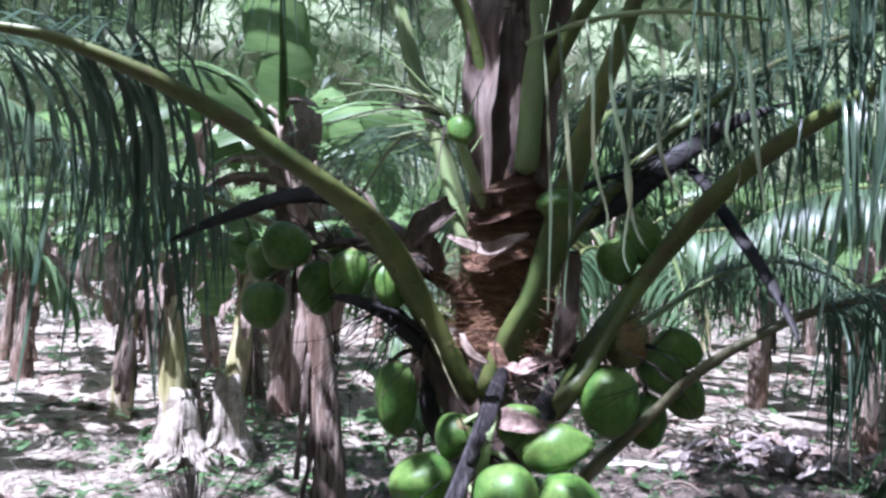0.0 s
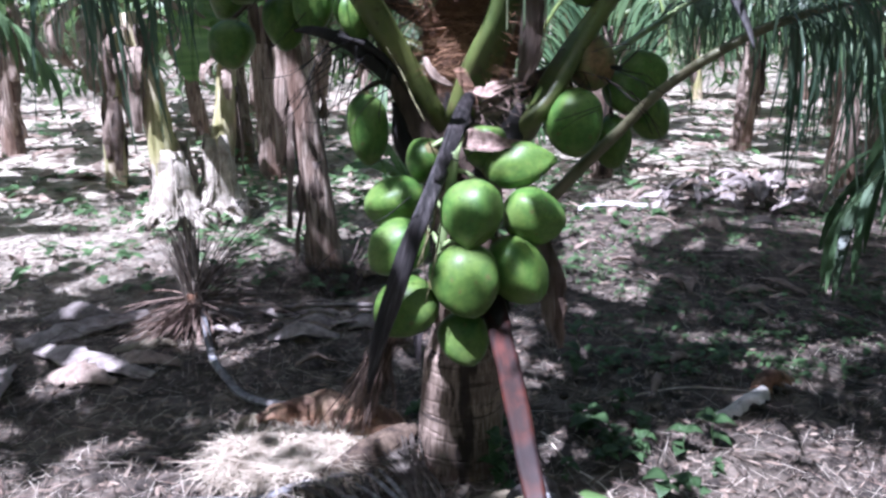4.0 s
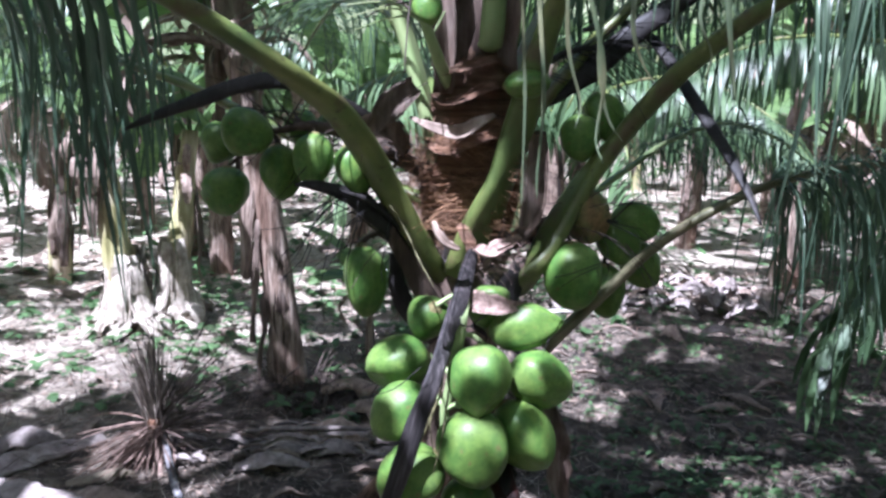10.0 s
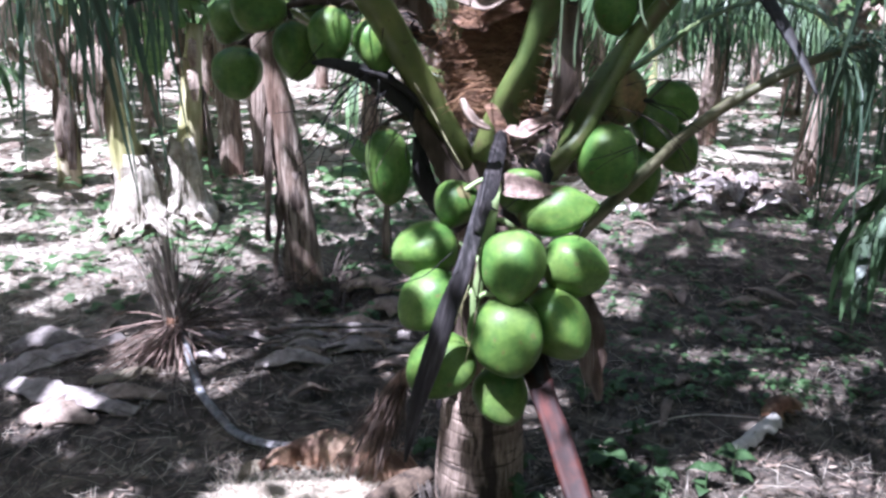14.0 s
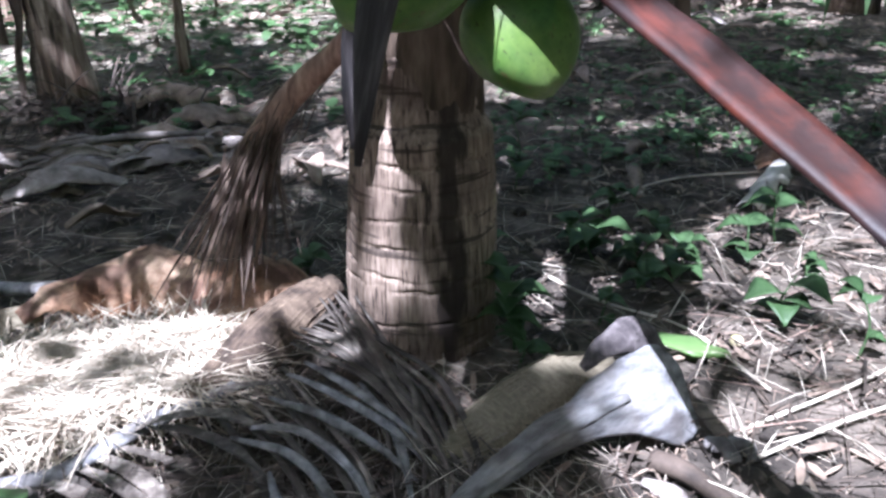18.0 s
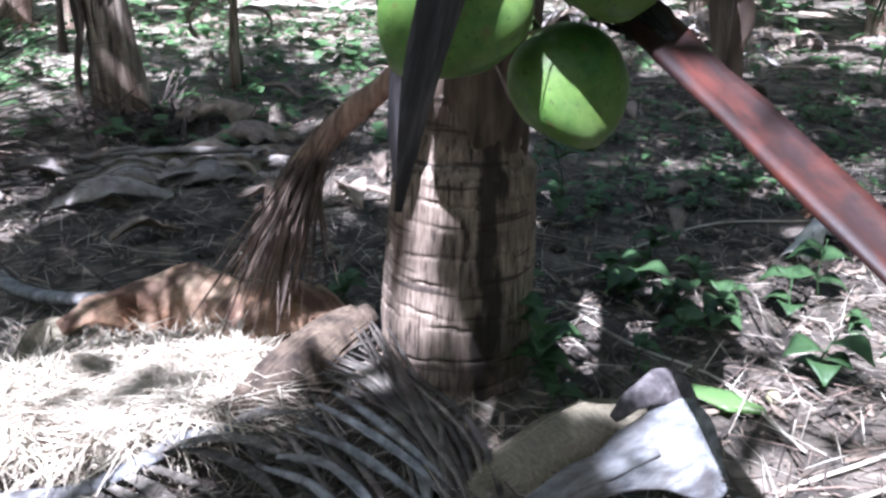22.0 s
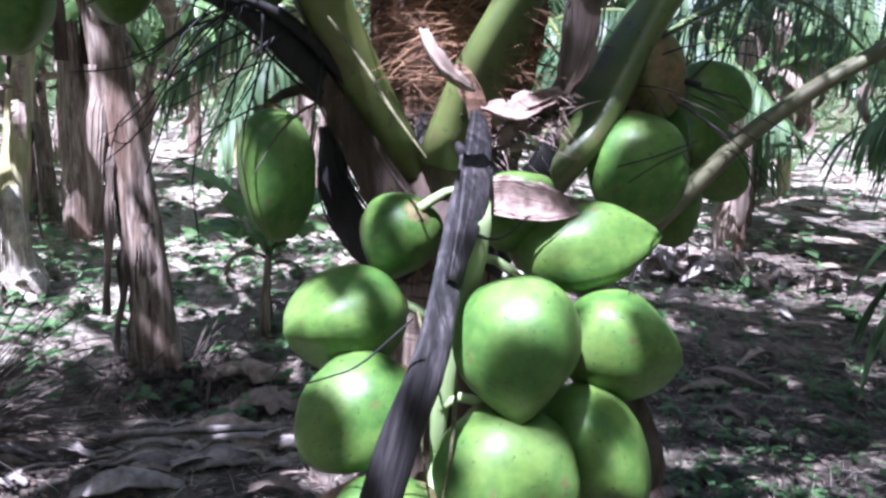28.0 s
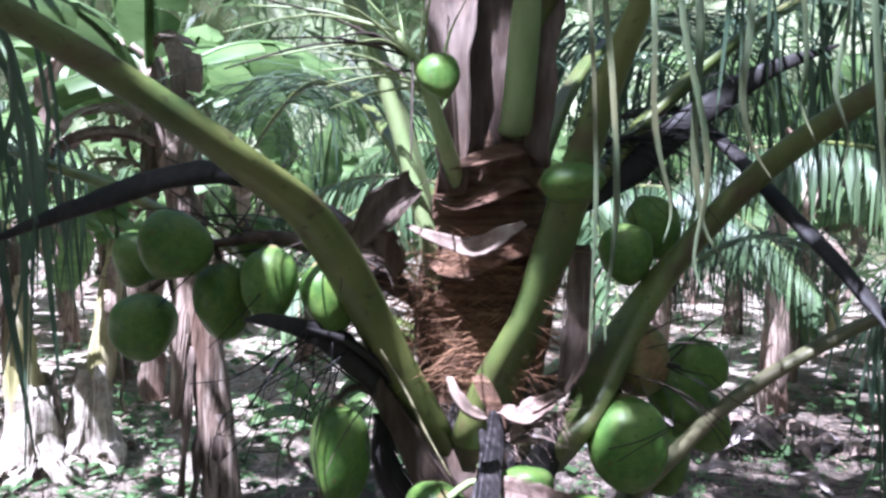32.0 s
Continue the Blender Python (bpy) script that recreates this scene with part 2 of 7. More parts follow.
M_BROOM = material("dead_strand", [(0.3, (0.035, 0.023, 0.018)), (0.7, (0.21, 0.15, 0.12))], (20, 20, 20), 0.8, 0.2, vary=0.5, island=True, dist=0.004)
M_TWIG = material("dark_twig", [(0.3, (0.016, 0.012, 0.010)), (0.7, (0.09, 0.066, 0.052))], (20, 20, 20), 0.8, 0.2, vary=0.4, island=True, dist=0.004)
M_SOIL = material("soil", [(0.3, (0.008, 0.0064, 0.0053)), (0.47, (0.038, 0.030, 0.025)), (0.7, (0.20, 0.162, 0.137))], (9, 9, 9), 0.95, 0.9, 10,
                  stops2=[(0.3, (0.05, 0.04, 0.032)), (0.7, (0.31, 0.255, 0.20))], scale2=(1.7, 1.7, 1.7), amount2=0.5, vary=0, dist=0.05)


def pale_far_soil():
    """Dry pale leaf dust beyond the palm, sunlight painted in; a ragged border follows the plan."""
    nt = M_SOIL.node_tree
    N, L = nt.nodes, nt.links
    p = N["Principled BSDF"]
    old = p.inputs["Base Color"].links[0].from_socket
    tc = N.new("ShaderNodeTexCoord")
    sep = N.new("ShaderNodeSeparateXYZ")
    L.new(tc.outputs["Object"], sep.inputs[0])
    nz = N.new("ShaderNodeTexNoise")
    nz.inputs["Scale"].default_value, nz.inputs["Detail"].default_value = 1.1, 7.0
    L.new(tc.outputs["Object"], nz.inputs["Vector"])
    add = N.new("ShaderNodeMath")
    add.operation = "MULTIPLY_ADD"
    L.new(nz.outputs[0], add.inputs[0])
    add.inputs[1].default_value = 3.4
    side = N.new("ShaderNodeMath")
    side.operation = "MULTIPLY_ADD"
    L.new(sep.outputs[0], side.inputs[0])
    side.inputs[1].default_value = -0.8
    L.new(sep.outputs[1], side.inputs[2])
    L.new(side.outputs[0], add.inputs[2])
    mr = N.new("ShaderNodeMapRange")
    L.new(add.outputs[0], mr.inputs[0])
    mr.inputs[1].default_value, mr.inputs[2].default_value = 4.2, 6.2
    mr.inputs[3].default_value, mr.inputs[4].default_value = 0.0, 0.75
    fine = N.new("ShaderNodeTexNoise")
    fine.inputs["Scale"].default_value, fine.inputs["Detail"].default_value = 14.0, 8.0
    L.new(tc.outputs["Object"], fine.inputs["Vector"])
    # paler than the dust itself, to stand in for sunlit ground
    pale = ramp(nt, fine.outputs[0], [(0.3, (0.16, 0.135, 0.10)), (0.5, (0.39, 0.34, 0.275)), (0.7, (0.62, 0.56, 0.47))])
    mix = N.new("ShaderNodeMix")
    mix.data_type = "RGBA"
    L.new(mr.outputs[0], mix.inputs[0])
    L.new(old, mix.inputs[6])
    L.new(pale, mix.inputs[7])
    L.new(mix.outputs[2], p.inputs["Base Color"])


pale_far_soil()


def blemish(m, scale, lo, hi, colour, amount):
    """Scattered small scars of another colour."""
    nt = m.node_tree
    N, L = nt.nodes, nt.links
    p = N["Principled BSDF"]
    old = p.inputs["Base Color"].links[0].from_socket
    tc = N.new("ShaderNodeTexCoord")
    mp = N.new("ShaderNodeMapping")
    mp.inputs["Scale"].default_value = scale
    L.new(tc.outputs["Object"], mp.inputs[0])
    nz = N.new("ShaderNodeTexNoise")
    nz.inputs["Scale"].default_value, nz.inputs["Detail"].default_value = 1.0, 7.0
    L.new(mp.outputs[0], nz.inputs["Vector"])
    k = N.new("ShaderNodeMath")
    k.operation = "MULTIPLY"
    L.new(ramp(nt, nz.outputs[0], [(lo, (0, 0, 0)), (hi, (1, 1, 1))]), k.inputs[0])
    k.inputs[1].default_value = amount
    mix = N.new("ShaderNodeMix")
    mix.data_type = "RGBA"
    L.new(k.outputs[0], mix.inputs[0])
    L.new(old, mix.inputs[6])
    mix.inputs[7].default_value = (*colour, 1)
    L.new(mix.outputs[2], p.inputs["Base Color"])


blemish(M_HUSK, (9, 9, 5), 0.62, 0.70, (0.12, 0.085, 0.035), 0.7)
blemish(M_HUSK, (34, 34, 20), 0.645, 0.69, (0.03, 0.025, 0.015), 0.75)
blemish(M_HUSK, (2.2, 2.2, 1.5), 0.5, 0.7, (0.20, 0.24, 0.13), 0.2)
blemish(M_PETIOLE, (9, 9, 9), 0.55, 0.66, (0.10, 0.07, 0.04), 0.7)
blemish(M_PETIOLE, (45, 45, 45), 0.62, 0.7, (0.03, 0.022, 0.015), 0.6)
blemish(M_BARK, (6, 6, 75), 0.58, 0.64, (0.03, 0.021, 0.017), 0.8)
blemish(M_BARK, (5, 5, 7), 0.52, 0.66, (0.075, 0.043, 0.032), 0.6)
blemish(M_ORANGE, (11, 11, 11), 0.5, 0.6, (0.05, 0.018, 0.011), 0.75)
blemish(M_GREYWOOD, (16, 16, 8), 0.56, 0.66, (0.05, 0.042, 0.042), 0.7)
blemish(M_RED, (20, 20, 4), 0.58, 0.68, (0.10, 0.027, 0.02), 0.6)


def dark_streak():
    """A dark streak that runs down one side of the trunk, and thin uneven dark ring lines."""
    nt = M_BARK.node_tree
    N, L = nt.nodes, nt.links
    p = N["Principled BSDF"]
    old = p.inputs["Base Color"].links[0].from_socket
    tc = N.new("ShaderNodeTexCoord")
    sep = N.new("ShaderNodeSeparateXYZ")
    L.new(tc.outputs["Object"], sep.inputs[0])
    mp = N.new("ShaderNodeMapping")
    mp.inputs["Scale"].default_value = (20, 20, 7)
    L.new(tc.outputs["Object"], mp.inputs[0])
    nz = N.new("ShaderNodeTexNoise")
    nz.inputs["Scale"].default_value, nz.inputs["Detail"].default_value = 1.0, 6.0
    L.new(mp.outputs[0], nz.inputs["Vector"])
    a = N.new("ShaderNodeMath")
    a.operation = "MULTIPLY_ADD"
    L.new(nz.outputs[0], a.inputs[0])
    a.inputs[1].default_value = 0.10
    L.new(sep.outputs[0], a.inputs[2])
    mask = ramp(nt, a.outputs[0], [(0.082, (0, 0, 0)), (0.094, (1, 1, 1)), (0.122, (1, 1, 1)), (0.133, (0, 0, 0))])
    k = N.new("ShaderNodeMath")
    k.operation = "MULTIPLY"
    L.new(mask, k.inputs[0])
    k.inputs[1].default_value = 0.9
    mix = N.new("ShaderNodeMix")
    mix.data_type = "RGBA"
    L.new(k.outputs[0], mix.inputs[0])
    L.new(old, mix.inputs[6])
    mix.inputs[7].default_value = (0.018, 0.012, 0.010, 1)
    L.new(mix.outputs[2], p.inputs["Base Color"])


dark_streak()
M_STEM = material("banana_stem", [(0.34, (0.03, 0.021, 0.016)), (0.47, (0.19, 0.14, 0.108)), (0.68, (0.52, 0.43, 0.36))], (44, 44, 3.2), 0.75, 1.0,
                  stops2=[(0.3, (0.08, 0.045, 0.03)), (0.7, (0.22, 0.12, 0.08))], scale2=(5, 5, 1.5), amount2=0.7, vary=0.2, dist=0.015)
M_STEMY = material("yellow_banana_stem", [(0.3, (0.09, 0.085, 0.03)), (0.47, (0.30, 0.28, 0.12)), (0.7, (0.58, 0.54, 0.33))], (26, 26, 3), 0.6, 0.4,
                   stops2=[(0.3, (0.25, 0.17, 0.12)), (0.7, (0.6, 0.5, 0.42))], scale2=(5, 5, 2), amount2=0.7, vary=0.1, dist=0.01)
M_BANLEAF = material("banana_leaf", [(0.3, (0.08, 0.15, 0.05)), (0.7, (0.20, 0.30, 0.11))], (3, 3, 30), 0.38, 0.15, 4, 0.5, 0.45, vary=0.3, dist=0.006)
M_CANOPY = material("canopy_leaf", [(0.3, (0.04, 0.078, 0.03)), (0.7, (0.145, 0.21, 0.09))], (2, 2, 2), 0.4, 0, 3, 0.4, 0.5, vary=0.4, island=True)
M_WEED = material("weed_leaf", [(0.3, (0.045, 0.09, 0.034)), (0.7, (0.115, 0.195, 0.08))], (12, 12, 12), 0.5, 0, 3, 0.4, 0.35, vary=0.45, island=True)
# paler stops paint in the glare and bright gaps of far foliage
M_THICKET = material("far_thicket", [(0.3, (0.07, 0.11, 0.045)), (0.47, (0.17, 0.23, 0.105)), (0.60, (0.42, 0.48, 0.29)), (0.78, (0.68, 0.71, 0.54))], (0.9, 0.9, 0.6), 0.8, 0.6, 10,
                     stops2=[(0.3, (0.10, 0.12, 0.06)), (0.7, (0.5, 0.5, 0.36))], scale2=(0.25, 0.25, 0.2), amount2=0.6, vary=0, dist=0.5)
M_SOILCRUMB = material("soil_crumb", [(0.3, (0.07, 0.055, 0.043)), (0.7, (0.32, 0.26, 0.21))], (30, 30, 30), 0.9, 0, vary=0.5, island=True)
M_WHITE = material("pale_chip", [(0.3, (0.36, 0.33, 0.30)), (0.7, (0.62, 0.585, 0.55))], (25, 25, 25), 0.6, 0.3, vary=0.1, dist=0.004)


# ---- mesh helpers ----
def part(name, bm, mat, parent, label="", smooth=True):
    me = bpy.data.meshes.new(name)
    bm.to_mesh(me)
    bm.free()
    for m in mat if isinstance(mat, (list, tuple)) else [mat]:
        me.materials.append(m)
    if smooth:
        me.polygons.foreach_set("use_smooth", [True] * len(me.polygons))
    ob = new(name, me)
    if parent is not None:
        ob.parent = parent
    if label:
        ob["label"] = label
    return ob


def thing(name, label, category, loc=(0, 0, 0), group=""):
    ob = new(name)
    ob.empty_display_size = 0.05
    ob.location = loc
    return tagged(ob, label, category, group)


def along(ob, d):
    """Turn the mesh's own z axis to the direction d, so that the grain of its material runs that way."""
    m = Vector(d).to_track_quat("Z", "Y").to_matrix().to_4x4()
    ob.data.transform(m.inverted())
    ob.matrix_basis = m
    return ob


def spline(pts, n):
    """n + 1 points of a Catmull-Rom curve through pts."""
    P = [Vector(p) for p in pts]
    P = [2 * P[0] - P[1]] + P + [2 * P[-1] - P[-2]]
    out = []
    segs = len(P) - 3
    for k in range(n + 1):
        u = k / n * segs
        i = min(int(u), segs - 1)
        t = u - i
        a, b, c, d = P[i:i + 4]
        out.append(0.5 * ((2 * b) + (c - a) * t + (2 * a - 5 * b + 4 * c - d) * t * t + (3 * b - a - 3 * c + d) * t ** 3))
    return out


def lerp_list(vals, n):
    return [np.interp(k / n * (len(vals) - 1), range(len(vals)), vals) for k in range(n + 1)]


def sweep(bm, pts, wide, high=None, seg=10, hint=(0, 0, 1), groove=0.0, rough=0.0, seed=0.0, mat_index=0, close=True):
    """A tapering limb along pts: wide across, high along the hint; groove hollows its upper side."""
    n = len(pts) - 1
    high = high or wide
    rings = []
    hint = Vector(hint)
    for i, p in enumerate(pts):
        t = (pts[min(i + 1, n)] - pts[max(i - 1, 0)]).normalized()
        s = t.cross(hint)
        if s.length < 1e-3:
            s = t.cross(Vector((1, 0, 0)))
        s.normalize()
        u = s.cross(t).normalized()
        ring = []
        for k in range(seg):
            a = 2 * math.pi * k / seg
            ca, sa = math.cos(a), math.sin(a)
            h = high[i] * sa
            if groove and sa > 0:
                h *= 1 - groove * (1 - abs(ca)) * 1.6
            q = p + s * (wide[i] * ca) + u * h
            if rough:
                q = q + (s * ca + u * sa) * rough * wide[i] * noise.noise(Vector((q.x * 14, q.y * 14 + seed, q.z * 6)))
            ring.append(bm.verts.new(q))
        rings.append(ring)
    for a, b in zip(rings, rings[1:]):
        for k in range(seg):
            f = bm.faces.new((a[k], a[(k + 1) % seg], b[(k + 1) % seg], b[k]))
            f.material_index = mat_index
    if close:
        for r in (rings[0][::-1], rings[-1]):
            bm.faces.new(r).material_index = mat_index
    return rings


def sheet(bm, pts, widths, hint=(0, 0, 1), curl=0.0, across=4, ragged=0.0, thick=0.003, seed=0, wave=0.0):
    """A leaf-like sheet along pts with thickness: curl bends its sides up towards the hint."""
    rng = random.Random(seed)
    n = len(pts) - 1
    hint = Vector(hint)
    top, bot = [], []
    for i, p in enumerate(pts):
        t = (pts[min(i + 1, n)] - pts[max(i - 1, 0)]).normalized()
        s = t.cross(hint)
        s = s.normalized() if s.length > 1e-3 else Vector((1, 0, 0))
        u = s.cross(t).normalized()
        a, b = [], []
        for k in range(across + 1):
            v = 2 * k / across - 1
            w = widths[i] * (1 + (ragged * rng.uniform(-1, 1) if abs(v) == 1 else 0))
            q = p + s * (w * math.sin(v * (0.2 + abs(curl)) ) / max(math.sin(0.2 + abs(curl)), 0.2)) + u * (curl * w * v * v)
            q = q + u * wave * noise.noise(Vector((q.x * 9 + seed, q.y * 9, q.z * 9)))
            a.append(bm.verts.new(q + u * thick / 2))
            b.append(bm.verts.new(q - u * thick / 2))
        top.append(a)
        bot.append(b)
    for i in range(n):
        for k in range(across):
            bm.faces.new((top[i][k], top[i][k + 1], top[i + 1][k + 1], top[i + 1][k]))
            bm.faces.new((bot[i][k], bot[i + 1][k], bot[i + 1][k + 1], bot[i][k + 1]))
        bm.faces.new((top[i][0], top[i + 1][0], bot[i + 1][0], bot[i][0]))
        bm.faces.new((top[i][across], bot[i][across], bot[i + 1][across], top[i + 1][across]))
    for k in range(across):
        bm.faces.new((top[0][k], bot[0][k], bot[0][k + 1], top[0][k + 1]))
        bm.faces.new((top[n][k], top[n][k + 1], bot[n][k + 1], bot[n][k]))


def fibrous(bm, pts, widths, hint=(0, 0, 1), curl=0.3, strands=18, fray=0.35, seed=0, wave=0.006):
    """A torn fibrous sheet: many narrow ribbons side by side with uneven ends, over a thin backing."""
    rng = random.Random(seed)
    n = len(pts) - 1
    sheet(bm, pts, [w * 0.86 for w in widths], hint, curl, 8, 0.25, 0.002, seed, wave)
    hint = Vector(hint)
    for m in range(strands):
        v0 = -1 + 2 * (m + rng.random()) / strands
        lo, hi = rng.random() ** 3 * fray * n, n - rng.random() ** 2 * fray * n
        off, drift = rng.uniform(0.0003, 0.0014), rng.uniform(-0.12, 0.12)
        prev = None
        for i in range(n + 1):
            if i < lo or i > hi + 1:
                continue
            t = (pts[min(i + 1, n)] - pts[max(i - 1, 0)]).normalized()
            s = t.cross(hint)
            s = s.normalized() if s.length > 1e-3 else Vector((1, 0, 0))
            u = s.cross(t).normalized()
            v = v0 + drift * (i / n - 0.5)
            w = widths[i]
            q = pts[i] + s * w * v + u * (curl * w * v * v + off)
            q = q + u * wave * noise.noise(Vector((q.x * 9 + seed, q.y * 9, q.z * 9)))
            h = max(w, 0.006) / strands * rng.uniform(0.8, 1.5) * (0.3 if i > hi else 1.0)
            row = (bm.verts.new(q - s * h), bm.verts.new(q + s * h + u * 0.001))
            if prev:
                bm.faces.new((prev[0], prev[1], row[1], row[0]))
            prev = row


def soup(name, verts, faces, mat, label, category, parent=None):
    """Very many small pieces in one mesh."""
    me = bpy.data.meshes.new(name)
    me.from_pydata(verts, [], faces)
    me.materials.append(mat)
    me.polygons.foreach_set("use_smooth", [True] * len(me.polygons))
    ob = new(name, me)
    if parent is None:
        tagged(ob, label, category, kind="stuff")
    else:
        ob.parent = parent
        ob["kind"] = "stuff"
        ob["label"] = label
    return ob


def blade(verts, faces, base, d, length, width, droop, up=Vector((0, 0, 1)), seg=3, twist=0.0):
    """One narrow folded blade added to lists of vertices and faces."""
    s = d.cross(up)
    s = s.normalized() if s.length > 1e-3 else Vector((1, 0, 0))
    s = (s * math.cos(twist) + s.cross(d) * math.sin(twist)).normalized()
    o = len(verts)
    p, v = Vector(base), d.normalized()
    for i in range(seg + 1):
        f = i / seg
        w = width * (math.sin(math.pi * min(0.12 + f * 0.85, 0.97))) ** 0.8
        verts.append(tuple(p - s * w))
        verts.append(tuple(p + s * w))
        if i:
            faces.append((o + 2 * i - 2, o + 2 * i - 1, o + 2 * i + 1, o + 2 * i))
        v = (v + Vector((0, 0, -droop / seg))).normalized()
        p = p + v * (length / seg)


def ground_z(x, y):
    """Gentle humps of the ground, level where the palm stands."""
    d = math.hypot(x, y)
    k = min(1.0, max(0.0, (d - 0.5) / 2.5))
    z = 0.10 * noise.noise(Vector((x * 0.35, y * 0.35, 0.3))) * k + 0.05 * noise.noise(Vector((x * 1.3, y * 1.3, 2.0))) * k
    return z + 0.012 * noise.noise(Vector((x * 6, y * 6, 5.0))) + 0.006 * noise.noise(Vector((x * 17, y * 17, 9.0)))


# ---- ground ----
def make_ground():
    def axis(lo, hi, fine_lo, fine_hi, step):
        vals = list(np.arange(fine_lo, fine_hi + 1e-6, step))
        g = step
        while vals[-1] < hi:
            g *= 1.22
            vals.append(vals[-1] + g)
        g = step
        while vals[0] > lo:
            g *= 1.22
            vals.insert(0, vals[0] - g)
        return vals
    xs, ys = axis(-400, 400, -3.2, 3.2, 0.035), axis(-300, 600, -1.4, 4.5, 0.035)
    verts = [(x, y, ground_z(x, y)) for y in ys for x in xs]
    w = len(xs)
    faces = [(j * w + i, j * w + i + 1, (j + 1) * w + i + 1, (j + 1) * w + i) for j in range(len(ys) - 1) for i in range(w - 1)]
    me = bpy.data.meshes.new("ground")
    me.from_pydata(verts, [], faces)
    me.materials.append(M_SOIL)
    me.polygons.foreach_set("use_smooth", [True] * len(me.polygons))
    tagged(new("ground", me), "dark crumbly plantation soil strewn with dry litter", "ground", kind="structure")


make_ground()


# ---- the coconut palm ----
palm = thing("coconut_palm", "dwarf coconut palm with heavy bunches of green nuts", "palm tree")


def make_trunk():
    bm = bmesh.new()
    axis = spline([(0.028, 0.01, -0.06), (0.028, 0.01, 0.1), (0.034, 0.015, 0.4), (0.044, 0.03, 0.8), (0.055, 0.06, 1.1), (0.065, 0.08, 1.35), (0.07, 0.09, 1.8), (0.07, 0.1, 2.4)], 900)
    axis = [p for i, p in enumerate(axis) if p.z < 0.72 or i % 18 == 0 or i == 900]
    rings = []
    seg = 80
    scars = [0.035, 0.075, 0.135, 0.172, 0.232, 0.262, 0.315, 0.372, 0.43, 0.51, 0.60]
    for i, p in enumerate(axis):
        z = p.z
        r = float(np.interp(z, [-0.06, 0.0, 0.05, 0.12, 0.3, 0.40, 0.425, 0.5, 0.7, 0.95, 1.15, 1.4, 1.7, 2.4], [0.158, 0.142, 0.137, 0.139, 0.131, 0.125, 0.108, 0.096, 0.096, 0.105, 0.118, 0.12, 0.10, 0.06]))
        ring = []
        for k in range(seg):
            a = 2 * math.pi * k / seg
            step = 0.0
            for j, s in enumerate(scars):
                lift = 0.012 * math.sin(a + 0.6 + 1.7 * j) + 0.010 * noise.noise(Vector((math.cos(a) * 5, math.sin(a) * 5, 4.0 * j)))
                deep = max(0.0, 0.55 + 1.3 * noise.noise(Vector((math.cos(a) * 3, math.sin(a) * 3, 9.0 + 3 * j))))
                d = z - (s + lift)
                step += -0.0055 * deep * math.exp(-(d / 0.0032) ** 2)
            rr = r + step + 0.004 * noise.noise(Vector((math.cos(a) * 3, math.sin(a) * 3, z * 5))) 
            ring.append(bm.verts.new(p + Vector((math.cos(a) * rr, math.sin(a) * rr, 0))))
        rings.append(ring)
    for a, b in zip(rings, rings[1:]):
        for k in range(seg):
            bm.faces.new((a[k], a[(k + 1) % seg], b[(k + 1) % seg], b[k]))
    bm.faces.new(rings[-1])
    part("trunk", bm, M_BARK, palm, "grey ringed trunk with cracked bark")


make_trunk()


# leaflets: a few shared shapes, each hanging from a short stiff start
def leaflet_mesh(i, droop, sway, w, mat, name="leaflet"):
    rng = random.Random(100 + i)
    n = 8
    bm = bmesh.new()
    p, ang, yaw = Vector((0, 0, 0)), rng.uniform(0.1, 0.5), 0.0
    rows = []
    for k in range(n + 1):
        f = k / n
        wide = w * (0.35 + 2.6 * f if f < 0.25 else 1.0 if f < 0.55 else 1.0 - ((f - 0.55) / 0.45) ** 1.4 * 0.96)
        d = Vector((math.cos(ang) * math.cos(yaw), math.cos(ang) * math.sin(yaw), math.sin(ang)))
        s = Vector((-math.sin(yaw), math.cos(yaw), 0.0))
        u = s.cross(d) * -1
        rows.append([bm.verts.new(p - s * wide + u * wide * 0.35), bm.verts.new(p), bm.verts.new(p + s * wide + u * wide * 0.35)])
        p = p + d / n
        ang = max(-1.52, ang - droop / n * (1.6 if f < 0.5 else 0.7))
        yaw += sway / n + rng.uniform(-0.05, 0.05)
    for a, b in zip(rows, rows[1:]):
        bm.faces.new((a[0], a[1], b[1], b[0]))
        bm.faces.new((a[1], a[2], b[2], b[1]))
    me = bpy.data.meshes.new(name)
    bm.to_mesh(me)
    bm.free()
    me.materials.append(mat)
    me.polygons.foreach_set("use_smooth", [True] * len(me.polygons))
    return me


BROAD = [leaflet_mesh(10 + i, 1.9 + 0.12 * i, (-0.3, 0.3, 0.1)[i % 3], 0.0085 + 0.001 * (i % 3), M_LEAFLET) for i in range(6)]
HANG = [leaflet_mesh(i, 1.9 + 0.12 * i, (-0.3, 0.3, 0.1)[i % 3], 0.005 + 0.0016 * (i % 3), M_LEAFLET) for i in range(9)]
SPREAD = [leaflet_mesh(20 + i, 0.7 + 0.15 * i, (-0.25, 0.25, 0.0)[i % 3], 0.010, M_LEAFLET) for i in range(6)]


